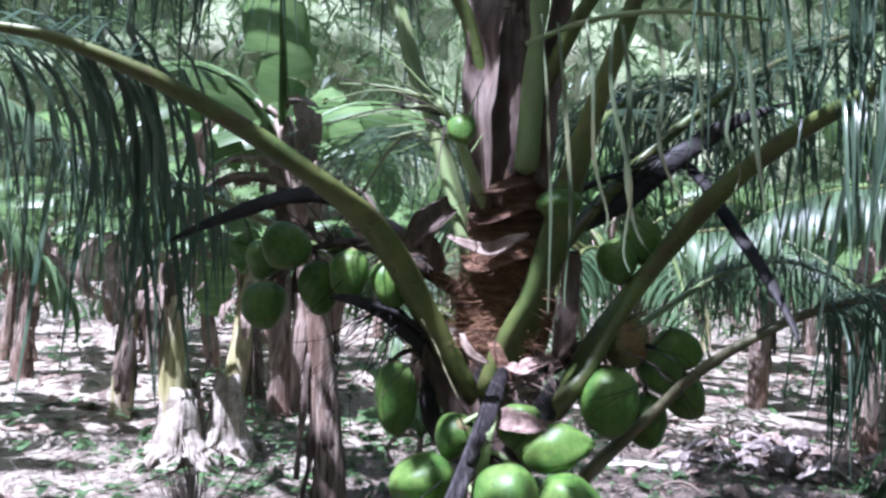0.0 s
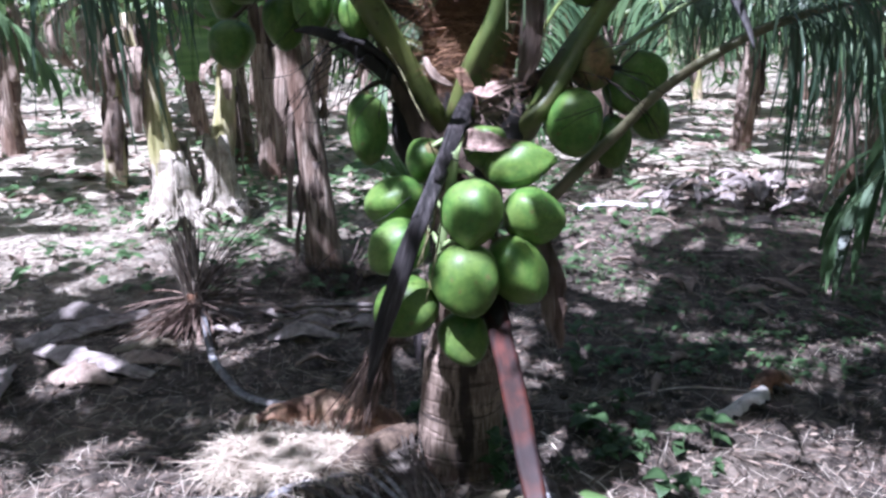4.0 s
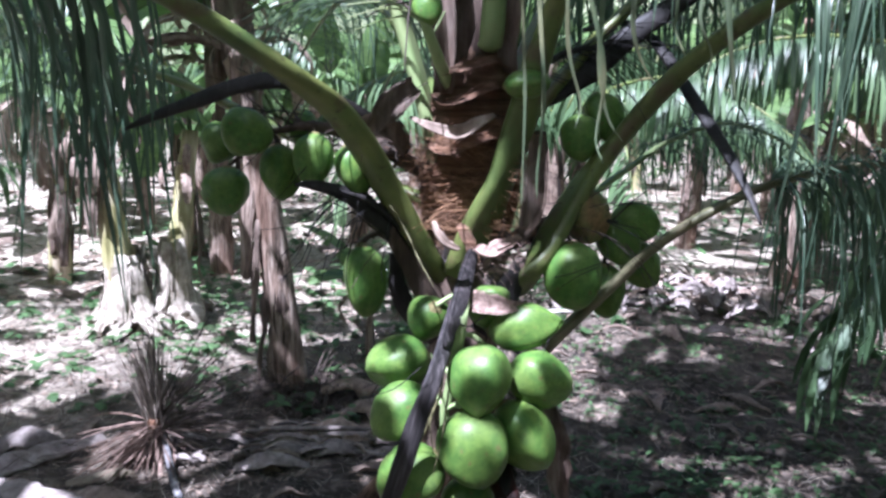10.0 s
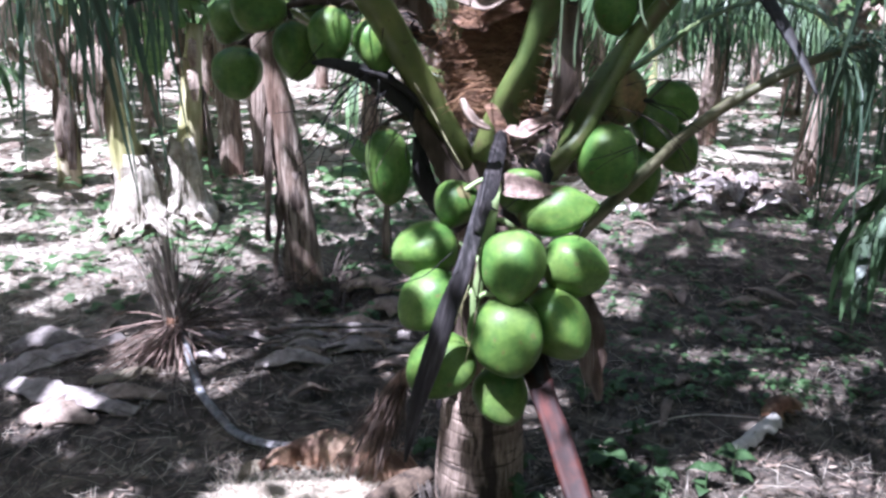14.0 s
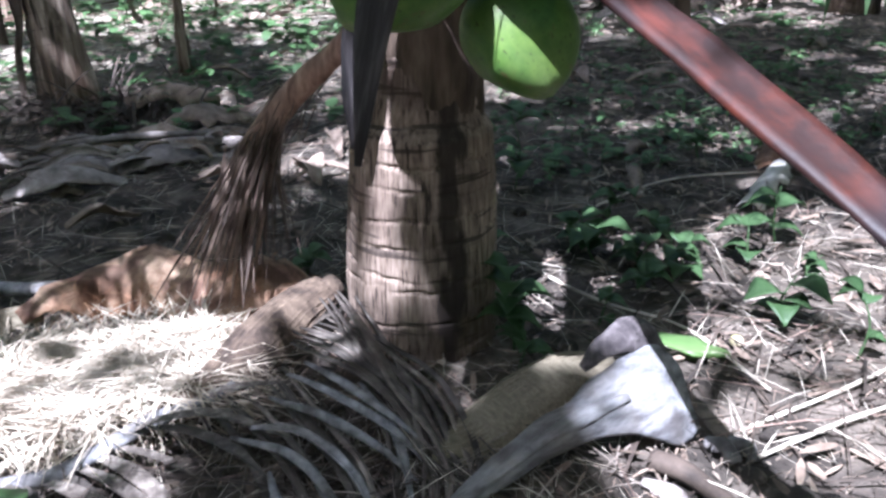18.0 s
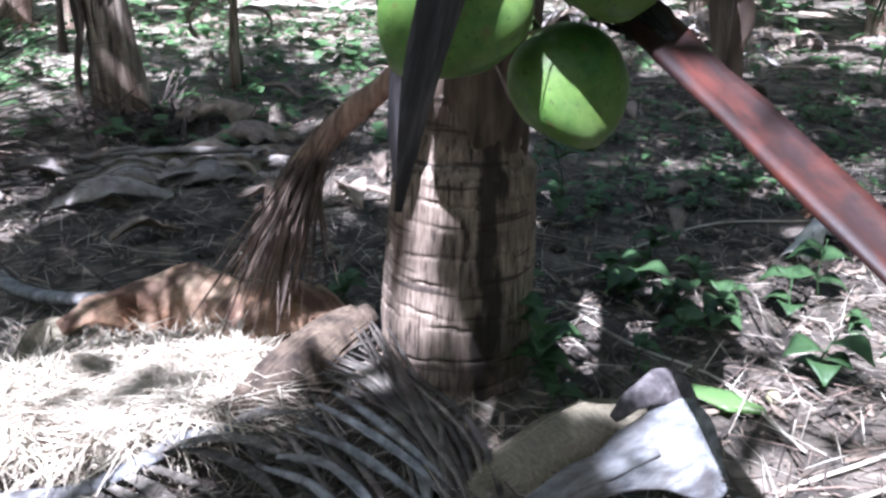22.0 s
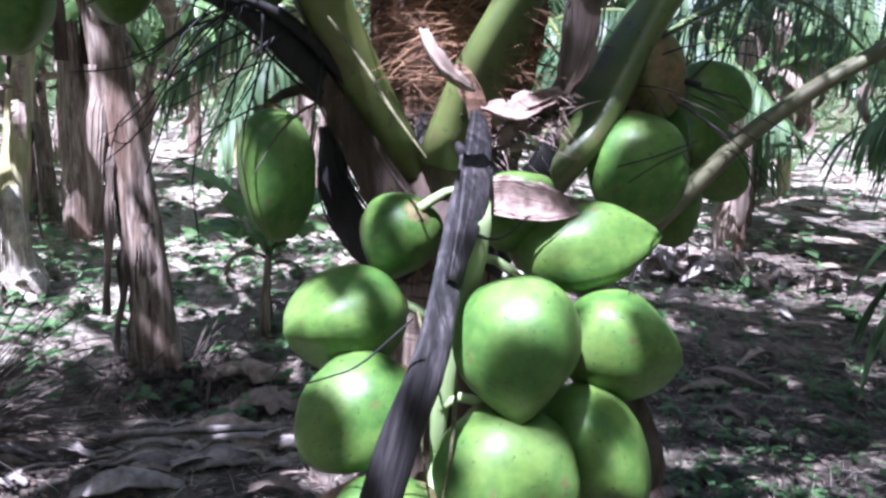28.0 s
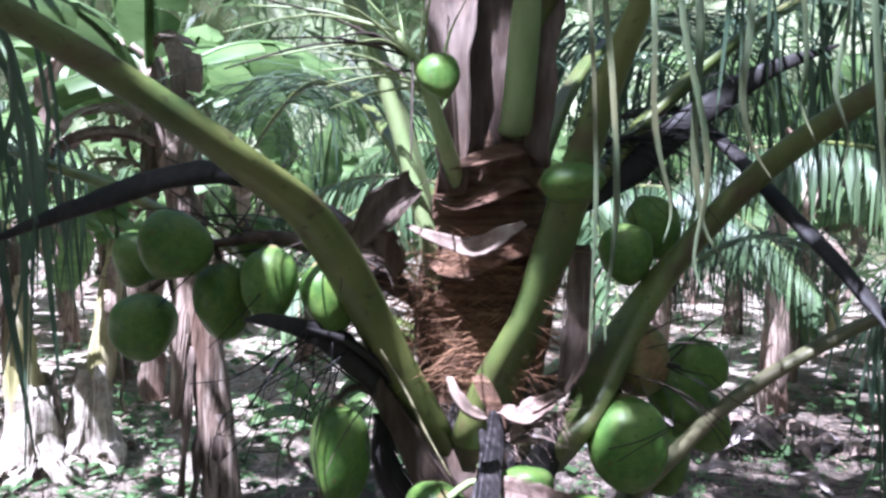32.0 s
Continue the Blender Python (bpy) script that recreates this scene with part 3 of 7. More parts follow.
def frond(pts, wide, high, start, count, length, shapes, mat, seed, label, parent, name="frond", hint=(0, 0, 1), forward=0.5, sides=(-1, 1), groove=0.35, tilt=0.0, taper=0.5, lone=0.0):
    """A rachis along pts with leaflets on both its sides from the share start of its length on."""
    rng = random.Random(seed)
    n = 28
    c = spline(pts, n)
    bm = bmesh.new()
    sweep(bm, c, lerp_list(wide, n), lerp_list(high, n), 12, hint, groove)
    rachis = part(name, bm, mat, parent, label)
    for k in range(count):
        f = start + (1 - start) * (k + rng.random() * 0.6) / count
        i = min(int(f * n), n - 1)
        p = c[i].lerp(c[i + 1], f * n - i)
        t = (c[i + 1] - c[i]).normalized()
        s = t.cross(Vector((0, 0, 1)))
        s = s.normalized() if s.length > 0.05 else Vector((1, 0, 0))
        for side in sides:
            if side == 1 and f < lone:
                continue
            d = (s * side + t * (forward + rng.uniform(-0.15, 0.15))).normalized()
            yaw = math.atan2(d.y, d.x)
            ln = length * (1 - taper * max(0, (f - 0.6) / 0.4)) * rng.uniform(0.62, 1.15)
            ob = new("leaflet", rng.choice(shapes))
            ob.parent = rachis
            ob.matrix_basis = Matrix.Translation(p) @ Euler((rng.uniform(-0.2, 0.2), rng.uniform(-0.25, 0.25) - tilt, yaw + rng.gauss(0, 0.15))).to_matrix().to_4x4() @ Matrix.Scale(ln, 4)
    return rachis


frond([(-0.03, 0.0, 1.13), (-0.17, -0.10, 1.395), (-0.27, -0.27, 1.59), (-0.37, -0.40, 1.69), (-0.56, -0.50, 1.82), (-0.78, -0.62, 1.93), (-1.05, -0.70, 2.0), (-1.45, -0.72, 1.95)],
      [0.062, 0.048, 0.045, 0.042, 0.037, 0.03, 0.02, 0.006], [0.038, 0.036, 0.034, 0.032, 0.029, 0.023, 0.014, 0.004], 0.72, 58, 1.2, HANG, M_PETIOLE, 1,
      "yellow-green petiole arching out with long hanging leaflets", palm, forward=-0.35, taper=0.2, sides=(1,))
frond([(0.2, 0.0, 1.10), (0.26, -0.02, 1.19), (0.39, 0.06, 1.40), (0.52, 0.06, 1.58), (0.68, -0.06, 1.78), (0.9, -0.25, 1.95), (1.2, -0.5, 2.05), (1.6, -0.8, 1.95)],
      [0.07, 0.054, 0.047, 0.044, 0.039, 0.032, 0.02, 0.006], [0.04, 0.038, 0.035, 0.033, 0.03, 0.025, 0.016, 0.004], 0.70, 90, 0.8, HANG, M_PETIOLE, 2,
      "olive-green petiole arching out with hanging leaflets", palm)
frond([(0.3, 0.06, 0.9), (0.41, 0.05, 1.02), (0.50, 0.05, 1.11), (0.6, 0.03, 1.22), (0.75, 0.0, 1.335), (0.95, 0.0, 1.43), (1.25, -0.05, 1.49), (1.7, -0.2, 1.42)],
      [0.04, 0.032, 0.029, 0.027, 0.024, 0.02, 0.015, 0.004], [0.025, 0.022, 0.02, 0.019, 0.017, 0.015, 0.011, 0.003], 0.68, 120, 0.75, HANG, M_OLDPET, 3,
      "thin pale old frond drooping with hanging leaflets", palm)
frond([(0.06, 0.0, 1.15), (0.115, -0.04, 1.34), (0.175, -0.07, 1.517), (0.237, -0.14, 1.775), (0.29, -0.2, 1.96), (0.37, -0.26, 2.2), (0.5, -0.4, 2.6), (0.7, -0.7, 2.95), (0.95, -1.1, 3.05)],
      [0.11, 0.10, 0.066, 0.04, 0.033, 0.026, 0.02, 0.014, 0.006], [0.05, 0.04, 0.032, 0.028, 0.025, 0.02, 0.015, 0.01, 0.004], 0.8, 40, 0.75, HANG, M_PETIOLE, 4,
      "upright green petiole rising from the fibre sheath", palm)
frond([(0.10, -0.02, 1.79), (0.108, -0.035, 1.82), (0.118, -0.07, 2.05), (0.13, -0.1, 2.4), (0.1, -0.3, 2.9), (0.05, -0.6, 3.2), (0.0, -1.0, 3.3)],
      [0.036, 0.036, 0.033, 0.03, 0.02, 0.012, 0.005], [0.022, 0.022, 0.02, 0.018, 0.015, 0.01, 0.004], 0.68, 34, 0.7, HANG, M_PALE, 5,
      "broad pale green upright petiole", palm)
frond([(-0.03, 0.03, 1.4), (-0.065, 0.03, 1.59), (-0.155, 0.06, 1.88), (-0.24, 0.1, 2.08), (-0.36, 0.2, 2.4), (-0.7, 0.4, 2.9), (-1.1, 0.6, 3.1), (-1.7, 0.8, 3.0)],
      [0.05, 0.045, 0.036, 0.031, 0.026, 0.02, 0.013, 0.005], [0.03, 0.028, 0.025, 0.022, 0.02, 0.015, 0.01, 0.004], 0.6, 50, 0.8, HANG, M_PALE, 6,
      "pale green petiole leaning back", palm)
frond([(0.0, 0.15, 1.3), (-0.4, 0.28, 1.46), (-0.86, 0.42, 1.66), (-1.12, 0.5, 1.74), (-1.48, 0.65, 1.88), (-1.9, 0.8, 1.95), (-2.5, 1.0, 1.85)],
      [0.04, 0.025, 0.021, 0.019, 0.016, 0.011, 0.004], [0.03, 0.02, 0.018, 0.016, 0.013, 0.009, 0.003], 0.42, 100, 0.75, HANG, M_PETIOLE, 7,
      "green frond reaching back with hanging leaflets", palm)
frond([(0.12, 0.2, 1.15), (0.45, 0.65, 1.27), (0.70, 0.85, 1.41), (0.85, 0.92, 1.50), (1.08, 1.0, 1.57), (1.32, 1.05, 1.51), (1.55, 1.1, 1.35)],
      [0.03, 0.018, 0.015, 0.013, 0.011, 0.008, 0.003], [0.025, 0.016, 0.013, 0.011, 0.01, 0.007, 0.003], 0.40, 100, 0.5, SPREAD + HANG, M_PALE, 8,
      "green frond reaching away behind the trunk", palm)
frond([(0.02, 0.2, 1.5), (-0.15, 0.6, 1.8), (-0.3, 1.0, 2.0), (-0.5, 1.5, 2.1), (-0.75, 2.1, 2.0), (-1.0, 2.6, 1.75)],
      [0.04, 0.022, 0.018, 0.015, 0.01, 0.004], [0.03, 0.02, 0.016, 0.013, 0.009, 0.003], 0.3, 90, 0.7, SPREAD + HANG, M_PETIOLE, 9,
      "green frond reaching away behind the trunk", palm)
frond([(0.15, 0.12, 1.5), (0.5, 0.25, 1.9), (0.9, 0.35, 2.2), (1.4, 0.4, 2.35), (2.0, 0.4, 2.25), (2.5, 0.4, 1.95)],
      [0.04, 0.026, 0.02, 0.016, 0.01, 0.004], [0.03, 0.022, 0.018, 0.014, 0.009, 0.003], 0.3, 110, 0.85, HANG, M_PETIOLE, 10,
      "green frond arching out with hanging leaflets", palm)

frond([(-0.02, 0.02, 2.0), (-0.12, -0.05, 2.3), (-0.4, -0.2, 2.5), (-0.75, -0.32, 2.56), (-1.1, -0.45, 2.5), (-1.6, -0.6, 2.3)],
      [0.03, 0.026, 0.02, 0.016, 0.01, 0.004], [0.024, 0.02, 0.016, 0.013, 0.009, 0.003], 0.52, 90, 0.8, HANG, M_PETIOLE, 12,
      "green frond overhead with hanging leaflets", palm)
frond([(0.13, 0.0, 2.0), (0.3, -0.1, 2.3), (0.6, -0.2, 2.5), (0.95, -0.3, 2.56), (1.35, -0.42, 2.48), (1.9, -0.6, 2.25)],
      [0.03, 0.026, 0.02, 0.016, 0.01, 0.004], [0.024, 0.02, 0.016, 0.013, 0.009, 0.003], 0.3, 100, 0.85, HANG, M_PETIOLE, 13,
      "green frond overhead with hanging leaflets", palm)
frond([(0.12, 0.15, 1.55), (0.3, 0.4, 1.95), (0.5, 0.62, 2.15), (0.72, 0.85, 2.2), (0.95, 1.05, 2.1), (1.15, 1.2, 1.9)],
      [0.03, 0.024, 0.02, 0.015, 0.01, 0.004], [0.024, 0.02, 0.016, 0.012, 0.009, 0.003], 0.22, 120, 0.8, HANG + BROAD, M_PETIOLE, 14,
      "dark green frond reaching up behind the crown", palm)

# ---- nuts ----
SHAPE_V = np.linspace(0, 1, 41)
SHAPE_R = np.interp(SHAPE_V, [0, 0.03, 0.10, 0.2, 0.32, 0.45, 0.58, 0.68, 0.77, 0.85, 0.91, 0.96, 1], [0, 0.18, 0.33, 0.44, 0.50, 0.51, 0.485, 0.43, 0.345, 0.245, 0.175, 0.11, 0.02])
SHAPE_R = np.convolve(np.pad(SHAPE_R, 2, mode="edge"), np.ones(5) / 5, mode="valid")


def nut_mesh(i, sharp=1.0):
    rng = random.Random(500 + i)
    bm = bmesh.new()
    seg, rows = 36, 26
    lobes = rng.uniform(0, 2 * math.pi)
    amp = rng.uniform(0.045, 0.07)
    rings = []
    for j in range(1, rows):
        v = j / rows
        z = 0.5 - 1.05 * v
        r = float(np.interp(v, SHAPE_V, SHAPE_R))
        if v > 0.5:
            r += (1 - sharp) * (0.51 * math.sqrt(max(0.0, 1 - ((v - 0.42) / 0.585) ** 2)) - r)
        soft = math.sin(math.pi * v)
        ring = []
        for k in range(seg):
            a = 2 * math.pi * k / seg - lobes
            lob = 1 + (amp * math.cos(3 * a) + 0.4 * amp * math.cos(6 * a)) * (0.3 + 0.7 * soft) + 0.45 * max(0, v - 0.55) * math.cos(3 * a)
            lob += 0.02 * noise.noise(Vector((math.cos(a) * 1.6 + i * 7, math.sin(a) * 1.6, z * 2.5)))
            ring.append(bm.verts.new((r * lob * math.cos(a), r * lob * math.sin(a), z + 0.015 * noise.noise(Vector((math.cos(a), math.sin(a), i * 3.0))))))
        rings.append(ring)
    top = bm.verts.new((0, 0, 0.49))
    low = bm.verts.new((0, 0, -0.56))
    for a, b in zip(rings, rings[1:]):
        for k in range(seg):
            bm.faces.new((a[k], b[k], b[(k + 1) % seg], a[(k + 1) % seg]))
    for k in range(seg):
        bm.faces.new((top, rings[0][k], rings[0][(k + 1) % seg]))
        bm.faces.new((low, rings[-1][(k + 1) % seg], rings[-1][k]))
    # the overlapping scales of the calyx round the stalk end
    for q in range(5):
        a0 = 2 * math.pi * q / 5 + rng.uniform(-0.2, 0.2)
        pts = []
        for f in (0.0, 0.35, 0.7, 1.0):
            rad = 0.03 + 0.25 * f
            pts.append((rad, 0.515 - 0.16 * f * f, 0.16 * (1 - f ** 2) + 0.01))
        prev = None
        for rad, z, hw in pts:
            row = [bm.verts.new((rad * math.cos(a0 + s * hw / max(rad, 0.06)), rad * math.sin(a0 + s * hw / max(rad, 0.06)), z + 0.006 * q / 5)) for s in (-1, 0, 1)]
            if prev:
                for s in range(2):
                    bm.faces.new((prev[s], prev[s + 1], row[s + 1], row[s])).material_index = 1
            prev = row
    me = bpy.data.meshes.new("coconut")
    bm.to_mesh(me)
    bm.free()
    me.materials.append(M_HUSK)
    me.materials.append(M_CALYX)
    me.polygons.foreach_set("use_smooth", [True] * len(me.polygons))
    return me


NUTS = [nut_mesh(i, (1.0, 0.42, 0.25)[i // 4]) for i in range(12)]


def nut(parent, i, at, size, tip, label="", spin=0.0, family=2):
    ob = new("coconut", NUTS[i % 4 + 4 * family])
    ob.parent = parent
    q = Vector(tip).normalized().to_track_quat("-Z", "Y").to_matrix().to_4x4()
    ob.matrix_basis = Matrix.Translation(at) @ q @ pose(0, 0, 0, 0, 0, spin) @ Matrix.Diagonal((size[0], size[0], size[1], 1))
    if label:
        ob["label"] = label
    return ob


def bunch(root_pts, wide, nuts, label, mat, twigs=0, seed=1, flat=1.0):
    bm = bmesh.new()
    c = spline(root_pts, 10)
    sweep(bm, c, lerp_list(wide, 10), [w * flat for w in lerp_list(wide, 10)], 10, (0, -1, 0.3))
    rng = random.Random(seed)
    for at, size, tip, *_ in nuts:
        e = Vector(at) - Vector(tip).normalized() * size[1] * 0.5
        k = min(range(len(c)), key=lambda j: (c[j] - e).length)
        sweep(bm, spline([c[k], (c[k] + e) / 2 + Vector((0, 0.02, 0.006)), e], 4), [0.007] * 5, seg=6)
    for k in range(twigs):
        p = c[rng.randrange(3, len(c))]
        d = Vector((rng.uniform(-1, 1), rng.uniform(-0.8, 0.4), rng.uniform(-0.5, 0.8))).normalized()
        q = [p, p + d * 0.1 + Vector((0, 0, 0.01)), p + d * 0.2, p + d * 0.28 + Vector((0, 0, -0.03))]
        sweep(bm, spline(q, 6), lerp_list([0.003, 0.0022, 0.0015, 0.001], 6), seg=5, rough=0.6)
    st = part("bunch_stalk", bm, mat, palm, label)
    for k, (at, size, tip, *lab) in enumerate(nuts):
        nut(st, k + seed, at, size, tip, lab[0] if lab else "", 40 * k, (0 if k in (0, 2) else 1) if seed == 3 else 2)
    return st


bunch([(0.06, -0.02, 1.08), (0.055, -0.22, 1.13), (0.045, -0.37, 1.12), (0.038, -0.39, 1.06), (0.025, -0.36, 0.96), (0.0, -0.36, 0.82), (0.01, -0.34, 0.72)], [0.022, 0.016, 0.014, 0.014, 0.014, 0.012, 0.006],
      [((0.093, -0.425, 0.957), (0.158, 0.182), (-0.06, -0.6, -0.8)),
       ((0.245, -0.345, 0.936), (0.145, 0.165), (0.85, -0.35, -0.2)),
       ((0.205, -0.29, 1.056), (0.122, 0.195), (0.95, -0.25, 0.22)),
       ((0.078, -0.452, 0.79), (0.175, 0.19), (0.25, -0.45, -0.85)),
       ((0.205, -0.385, 0.80), (0.155, 0.19), (0.6, -0.4, -0.7)),
       ((-0.075, -0.445, 0.705), (0.155, 0.175), (-0.75, -0.35, -0.55)),
       ((0.07, -0.405, 0.612), (0.135, 0.15), (0.35, -0.55, -0.75)),
       ((-0.120, -0.30, 0.955), (0.145, 0.165), (-0.9, -0.3, -0.15)),
       ((-0.105, -0.37, 0.845), (0.145, 0.17), (-0.75, -0.3, -0.55)),
       ((-0.050, -0.22, 1.055), (0.115, 0.14), (-0.3, 0.6, -0.6)),
       ((0.115, -0.24, 1.10), (0.115, 0.13), (0.3, -0.5, 0.5), "ripe pale green nut half under a dry bract")],
      "heavy bunch of large green coconuts in front of the trunk", M_PALE, 0, 3, 0.4)
bunch([(0.02, 0.05, 1.15), (-0.14, -0.02, 1.235), (-0.2, -0.05, 1.26)], [0.03, 0.02, 0.01],
      [((-0.24, -0.081, 1.131), (0.118, 0.205), (0.08, -0.05, -1.0))], "short stalk with one long hanging green coconut", M_TWIG, 8, 5)
bunch([(0.0, 0.08, 1.38), (-0.2, 0.0, 1.50), (-0.38, -0.03, 1.56), (-0.52, -0.02, 1.54)], [0.028, 0.022, 0.016, 0.008],
      [((-0.382, -0.075, 1.472), (0.112, 0.145), (0.05, -0.15, -1)),
       ((-0.651, 0.0, 1.369), (0.135, 0.14), (-0.05, -0.1, -1)),
       ((-0.56, -0.11, 1.54), (0.14, 0.13), (-0.5, -0.5, -0.6)),
       ((-0.268, -0.09, 1.447), (0.105, 0.14), (0.3, -0.1, -1)),
       ((-0.49, -0.02, 1.43), (0.12, 0.155), (0.1, -0.1, -1)),
       ((-0.44, 0.06, 1.55), (0.10, 0.12), (0.2, 0.4, -0.5)),
       ((-0.70, 0.12, 1.50), (0.12, 0.13), (-0.5, 0.4, -0.5))],
      "bunch of dark green coconuts on a side stalk", M_TWIG, 16, 7)
bunch([(0.14, 0.08, 1.2), (0.3, 0.08, 1.28), (0.42, 0.1, 1.28), (0.5, 0.16, 1.25)], [0.028, 0.022, 0.016, 0.008],
      [((0.365, -0.02, 1.145), (0.165, 0.195), (0.1, -0.3, -1)),
       ((0.405, 0.08, 1.31), (0.145, 0.165), (0.2, -0.3, -0.9)),
       ((0.575, 0.19, 1.27), (0.13, 0.15), (0.8, -0.2, -0.1)),
       ((0.52, 0.15, 1.215), (0.13, 0.15), (0.4, -0.5, -0.7)),
       ((0.61, 0.2, 1.14), (0.125, 0.15), (0.5, -0.2, -0.8)),
       ((0.49, 0.12, 1.07), (0.12, 0.16), (0.1, -0.2, -1))],
      "bunch of green coconuts beside the trunk", M_TWIG, 14, 9)
ripe = [o for o in bpy.data.objects if o.name.startswith("coconut") and (o.matrix_basis.translation - Vector((0.405, 0.08, 1.31))).length < 0.01][0]
ripe.data = ripe.data.copy()
ripe.data.materials[0] = M_RIPE
ripe["label"] = "ripening coconut with a brown cheek"
nut(palm, 3, (0.387, 0.123, 1.538), (0.12, 0.14), (0.1, -0.4, -0.9), "shaded blue-green coconut behind a petiole")
nut(palm, 0, (0.46, 0.18, 1.60), (0.12, 0.15), (0.3, -0.3, -0.9), "shaded dark green coconut behind a petiole")
nut(palm, 1, (-0.062, -0.24, 1.865), (0.075, 0.085), (0.3, -0.5, -0.8), "small young green coconut high in the crown")
nut(palm, 2, (0.197, -0.17, 1.685), (0.075, 0.12), (0.95, -0.2, 0.1), "small young green coconut lying across a petiole")


# ---- dry parts of the palm ----
def dry(name, pts, widths, mat, label, hint=(0, 0, 1), curl=0.4, parent=palm, n=14, seed=0, ragged=0.15, wave=0.02, thick=0.004, across=6):
    bm = bmesh.new()
    sheet(bm, spline(pts, n), lerp_list(widths, n), hint, curl, across, ragged, thick, seed, wave)
    return part(name, bm, mat, parent, label)


def torn(name, pts, widths, mat, label, hint=(0, 0, 1), curl=0.4, seed=0, strands=18, fray=0.35, wave=0.008, n=14):
    bm = bmesh.new()
    fibrous(bm, spline(pts, n), lerp_list(widths, n), hint, curl, strands, fray, seed, wave)
    return part(name, bm, mat, palm, label)


# old stalk hanging like a strap in front of the nuts
bm = bmesh.new()
c = spline([(0.06, -0.06, 1.165), (0.045, -0.26, 1.15), (0.0, -0.42, 1.04), (-0.025, -0.50, 0.97), (-0.06, -0.53, 0.88), (-0.095, -0.555, 0.77), (-0.13, -0.58, 0.66), (-0.155, -0.60, 0.53)], 24)
sweep(bm, c, lerp_list([0.026, 0.022, 0.021, 0.023, 0.026, 0.026, 0.02, 0.004], 24), lerp_list([0.012, 0.009, 0.007, 0.007, 0.007, 0.007, 0.005, 0.003], 24), 14, (0.3, -1, 0.2), 0.35, 0.14)
along(part("old_spathe", bm, M_STRAP, palm, "blackened dry strap-like spathe hanging over the nuts"), (0.13, 0.14, 0.5))
# reddish spathe pointing out under the nuts
bm = bmesh.new()
c = spline([(0.12, -0.33, 0.735), (0.155, -0.43, 0.69), (0.168, -0.50, 0.662), (0.20, -0.65, 0.605), (0.228, -0.80, 0.548), (0.25, -0.92, 0.50), (0.27, -1.03, 0.45), (0.285, -1.10, 0.41)], 18)
sweep(bm, c, lerp_list([0.045, 0.034, 0.03, 0.03, 0.028, 0.025, 0.018, 0.006], 18), lerp_list([0.02, 0.014, 0.012, 0.011, 0.01, 0.009, 0.007, 0.003], 18), 12, (-0.2, -0.25, 1), 0.5, 0.1)
along(part("red_spathe", bm, M_RED, palm, "reddish-brown dry spathe sticking out below the nuts"), (0.11, -0.55, -0.22))
torn("dry_flap", [(0.095, -0.31, 0.755), (0.13, -0.375, 0.725), (0.15, -0.425, 0.70), (0.165, -0.475, 0.675)], [0.035, 0.045, 0.042, 0.015], M_BLACK, "dark rotten root of the red spathe", (-0.2, -0.4, 1), -0.4, 91, 18, 0.4, 0.008)
# dark arched spathe and old stalk at the side
bm = bmesh.new()
c = spline([(-0.12, 0.0, 1.5), (-0.27, -0.12, 1.61), (-0.416, -0.25, 1.677), (-0.521, -0.29, 1.669), (-0.62, -0.29, 1.635), (-0.731, -0.25, 1.598), (-0.833, -0.22, 1.559), (-0.87, -0.21, 1.54)], 22)
sweep(bm, c, lerp_list([0.02, 0.022, 0.022, 0.024, 0.022, 0.017, 0.008, 0.002], 22), lerp_list([0.012] * 6 + [0.006, 0.002], 22), 9, (0, -1, 0.5), 0.3, 0.2)
part("dark_spathe", bm, M_BLACK, palm, "black dry spathe arching sideways")
bm = bmesh.new()
c = spline([(0.04, 0.04, 1.07), (-0.06, -0.02, 1.16), (-0.139, -0.05, 1.241), (-0.20, -0.08, 1.31), (-0.241, -0.1, 1.352), (-0.30, -0.13, 1.385), (-0.375, -0.15, 1.405), (-0.42, -0.16, 1.405)], 20)
sweep(bm, c, lerp_list([0.05, 0.035, 0.03, 0.03, 0.03, 0.022, 0.014, 0.004], 20), lerp_list([0.03, 0.025, 0.02, 0.02, 0.018, 0.014, 0.01, 0.003], 20), 9, (0, -1, 0.5), 0.2, 0.3)
part("dark_spathe", bm, M_BLACK, palm, "dark dry spathe curving up beside the trunk")
bm = bmesh.new()
c = spline([(0.10, 0.14, 1.55), (0.30, 0.18, 1.66), (0.42, 0.2, 1.74), (0.56, 0.2, 1.86), (0.72, 0.2, 1.97), (0.9, 0.2, 2.04)], 18)
sweep(bm, c, lerp_list([0.02, 0.03, 0.036, 0.034, 0.024, 0.004], 18), lerp_list([0.012, 0.016, 0.018, 0.016, 0.012, 0.003], 18), 10, (0, -1, 0.3), 0.3, 0.3)
part("dark_spathe", bm, M_BLACK, palm, "broad black dry spathe behind the petioles")
bm = bmesh.new()
c = spline([(0.40, 0.25, 1.86), (0.52, 0.3, 1.89), (0.62, 0.25, 1.83), (0.68, 0.0, 1.66), (0.72, -0.2, 1.53), (0.745, -0.35, 1.42), (0.752, -0.42, 1.36)], 18)
sweep(bm, c, lerp_list([0.008, 0.014, 0.018, 0.02, 0.018, 0.010, 0.003], 18), lerp_list([0.006, 0.01, 0.012, 0.012, 0.010, 0.006, 0.003], 18), 9, (0, -1, 0.3), 0.2, 0.2)
part("dark_spathe", bm, M_BLACK, palm, "dark dry spathe hanging among the fronds")


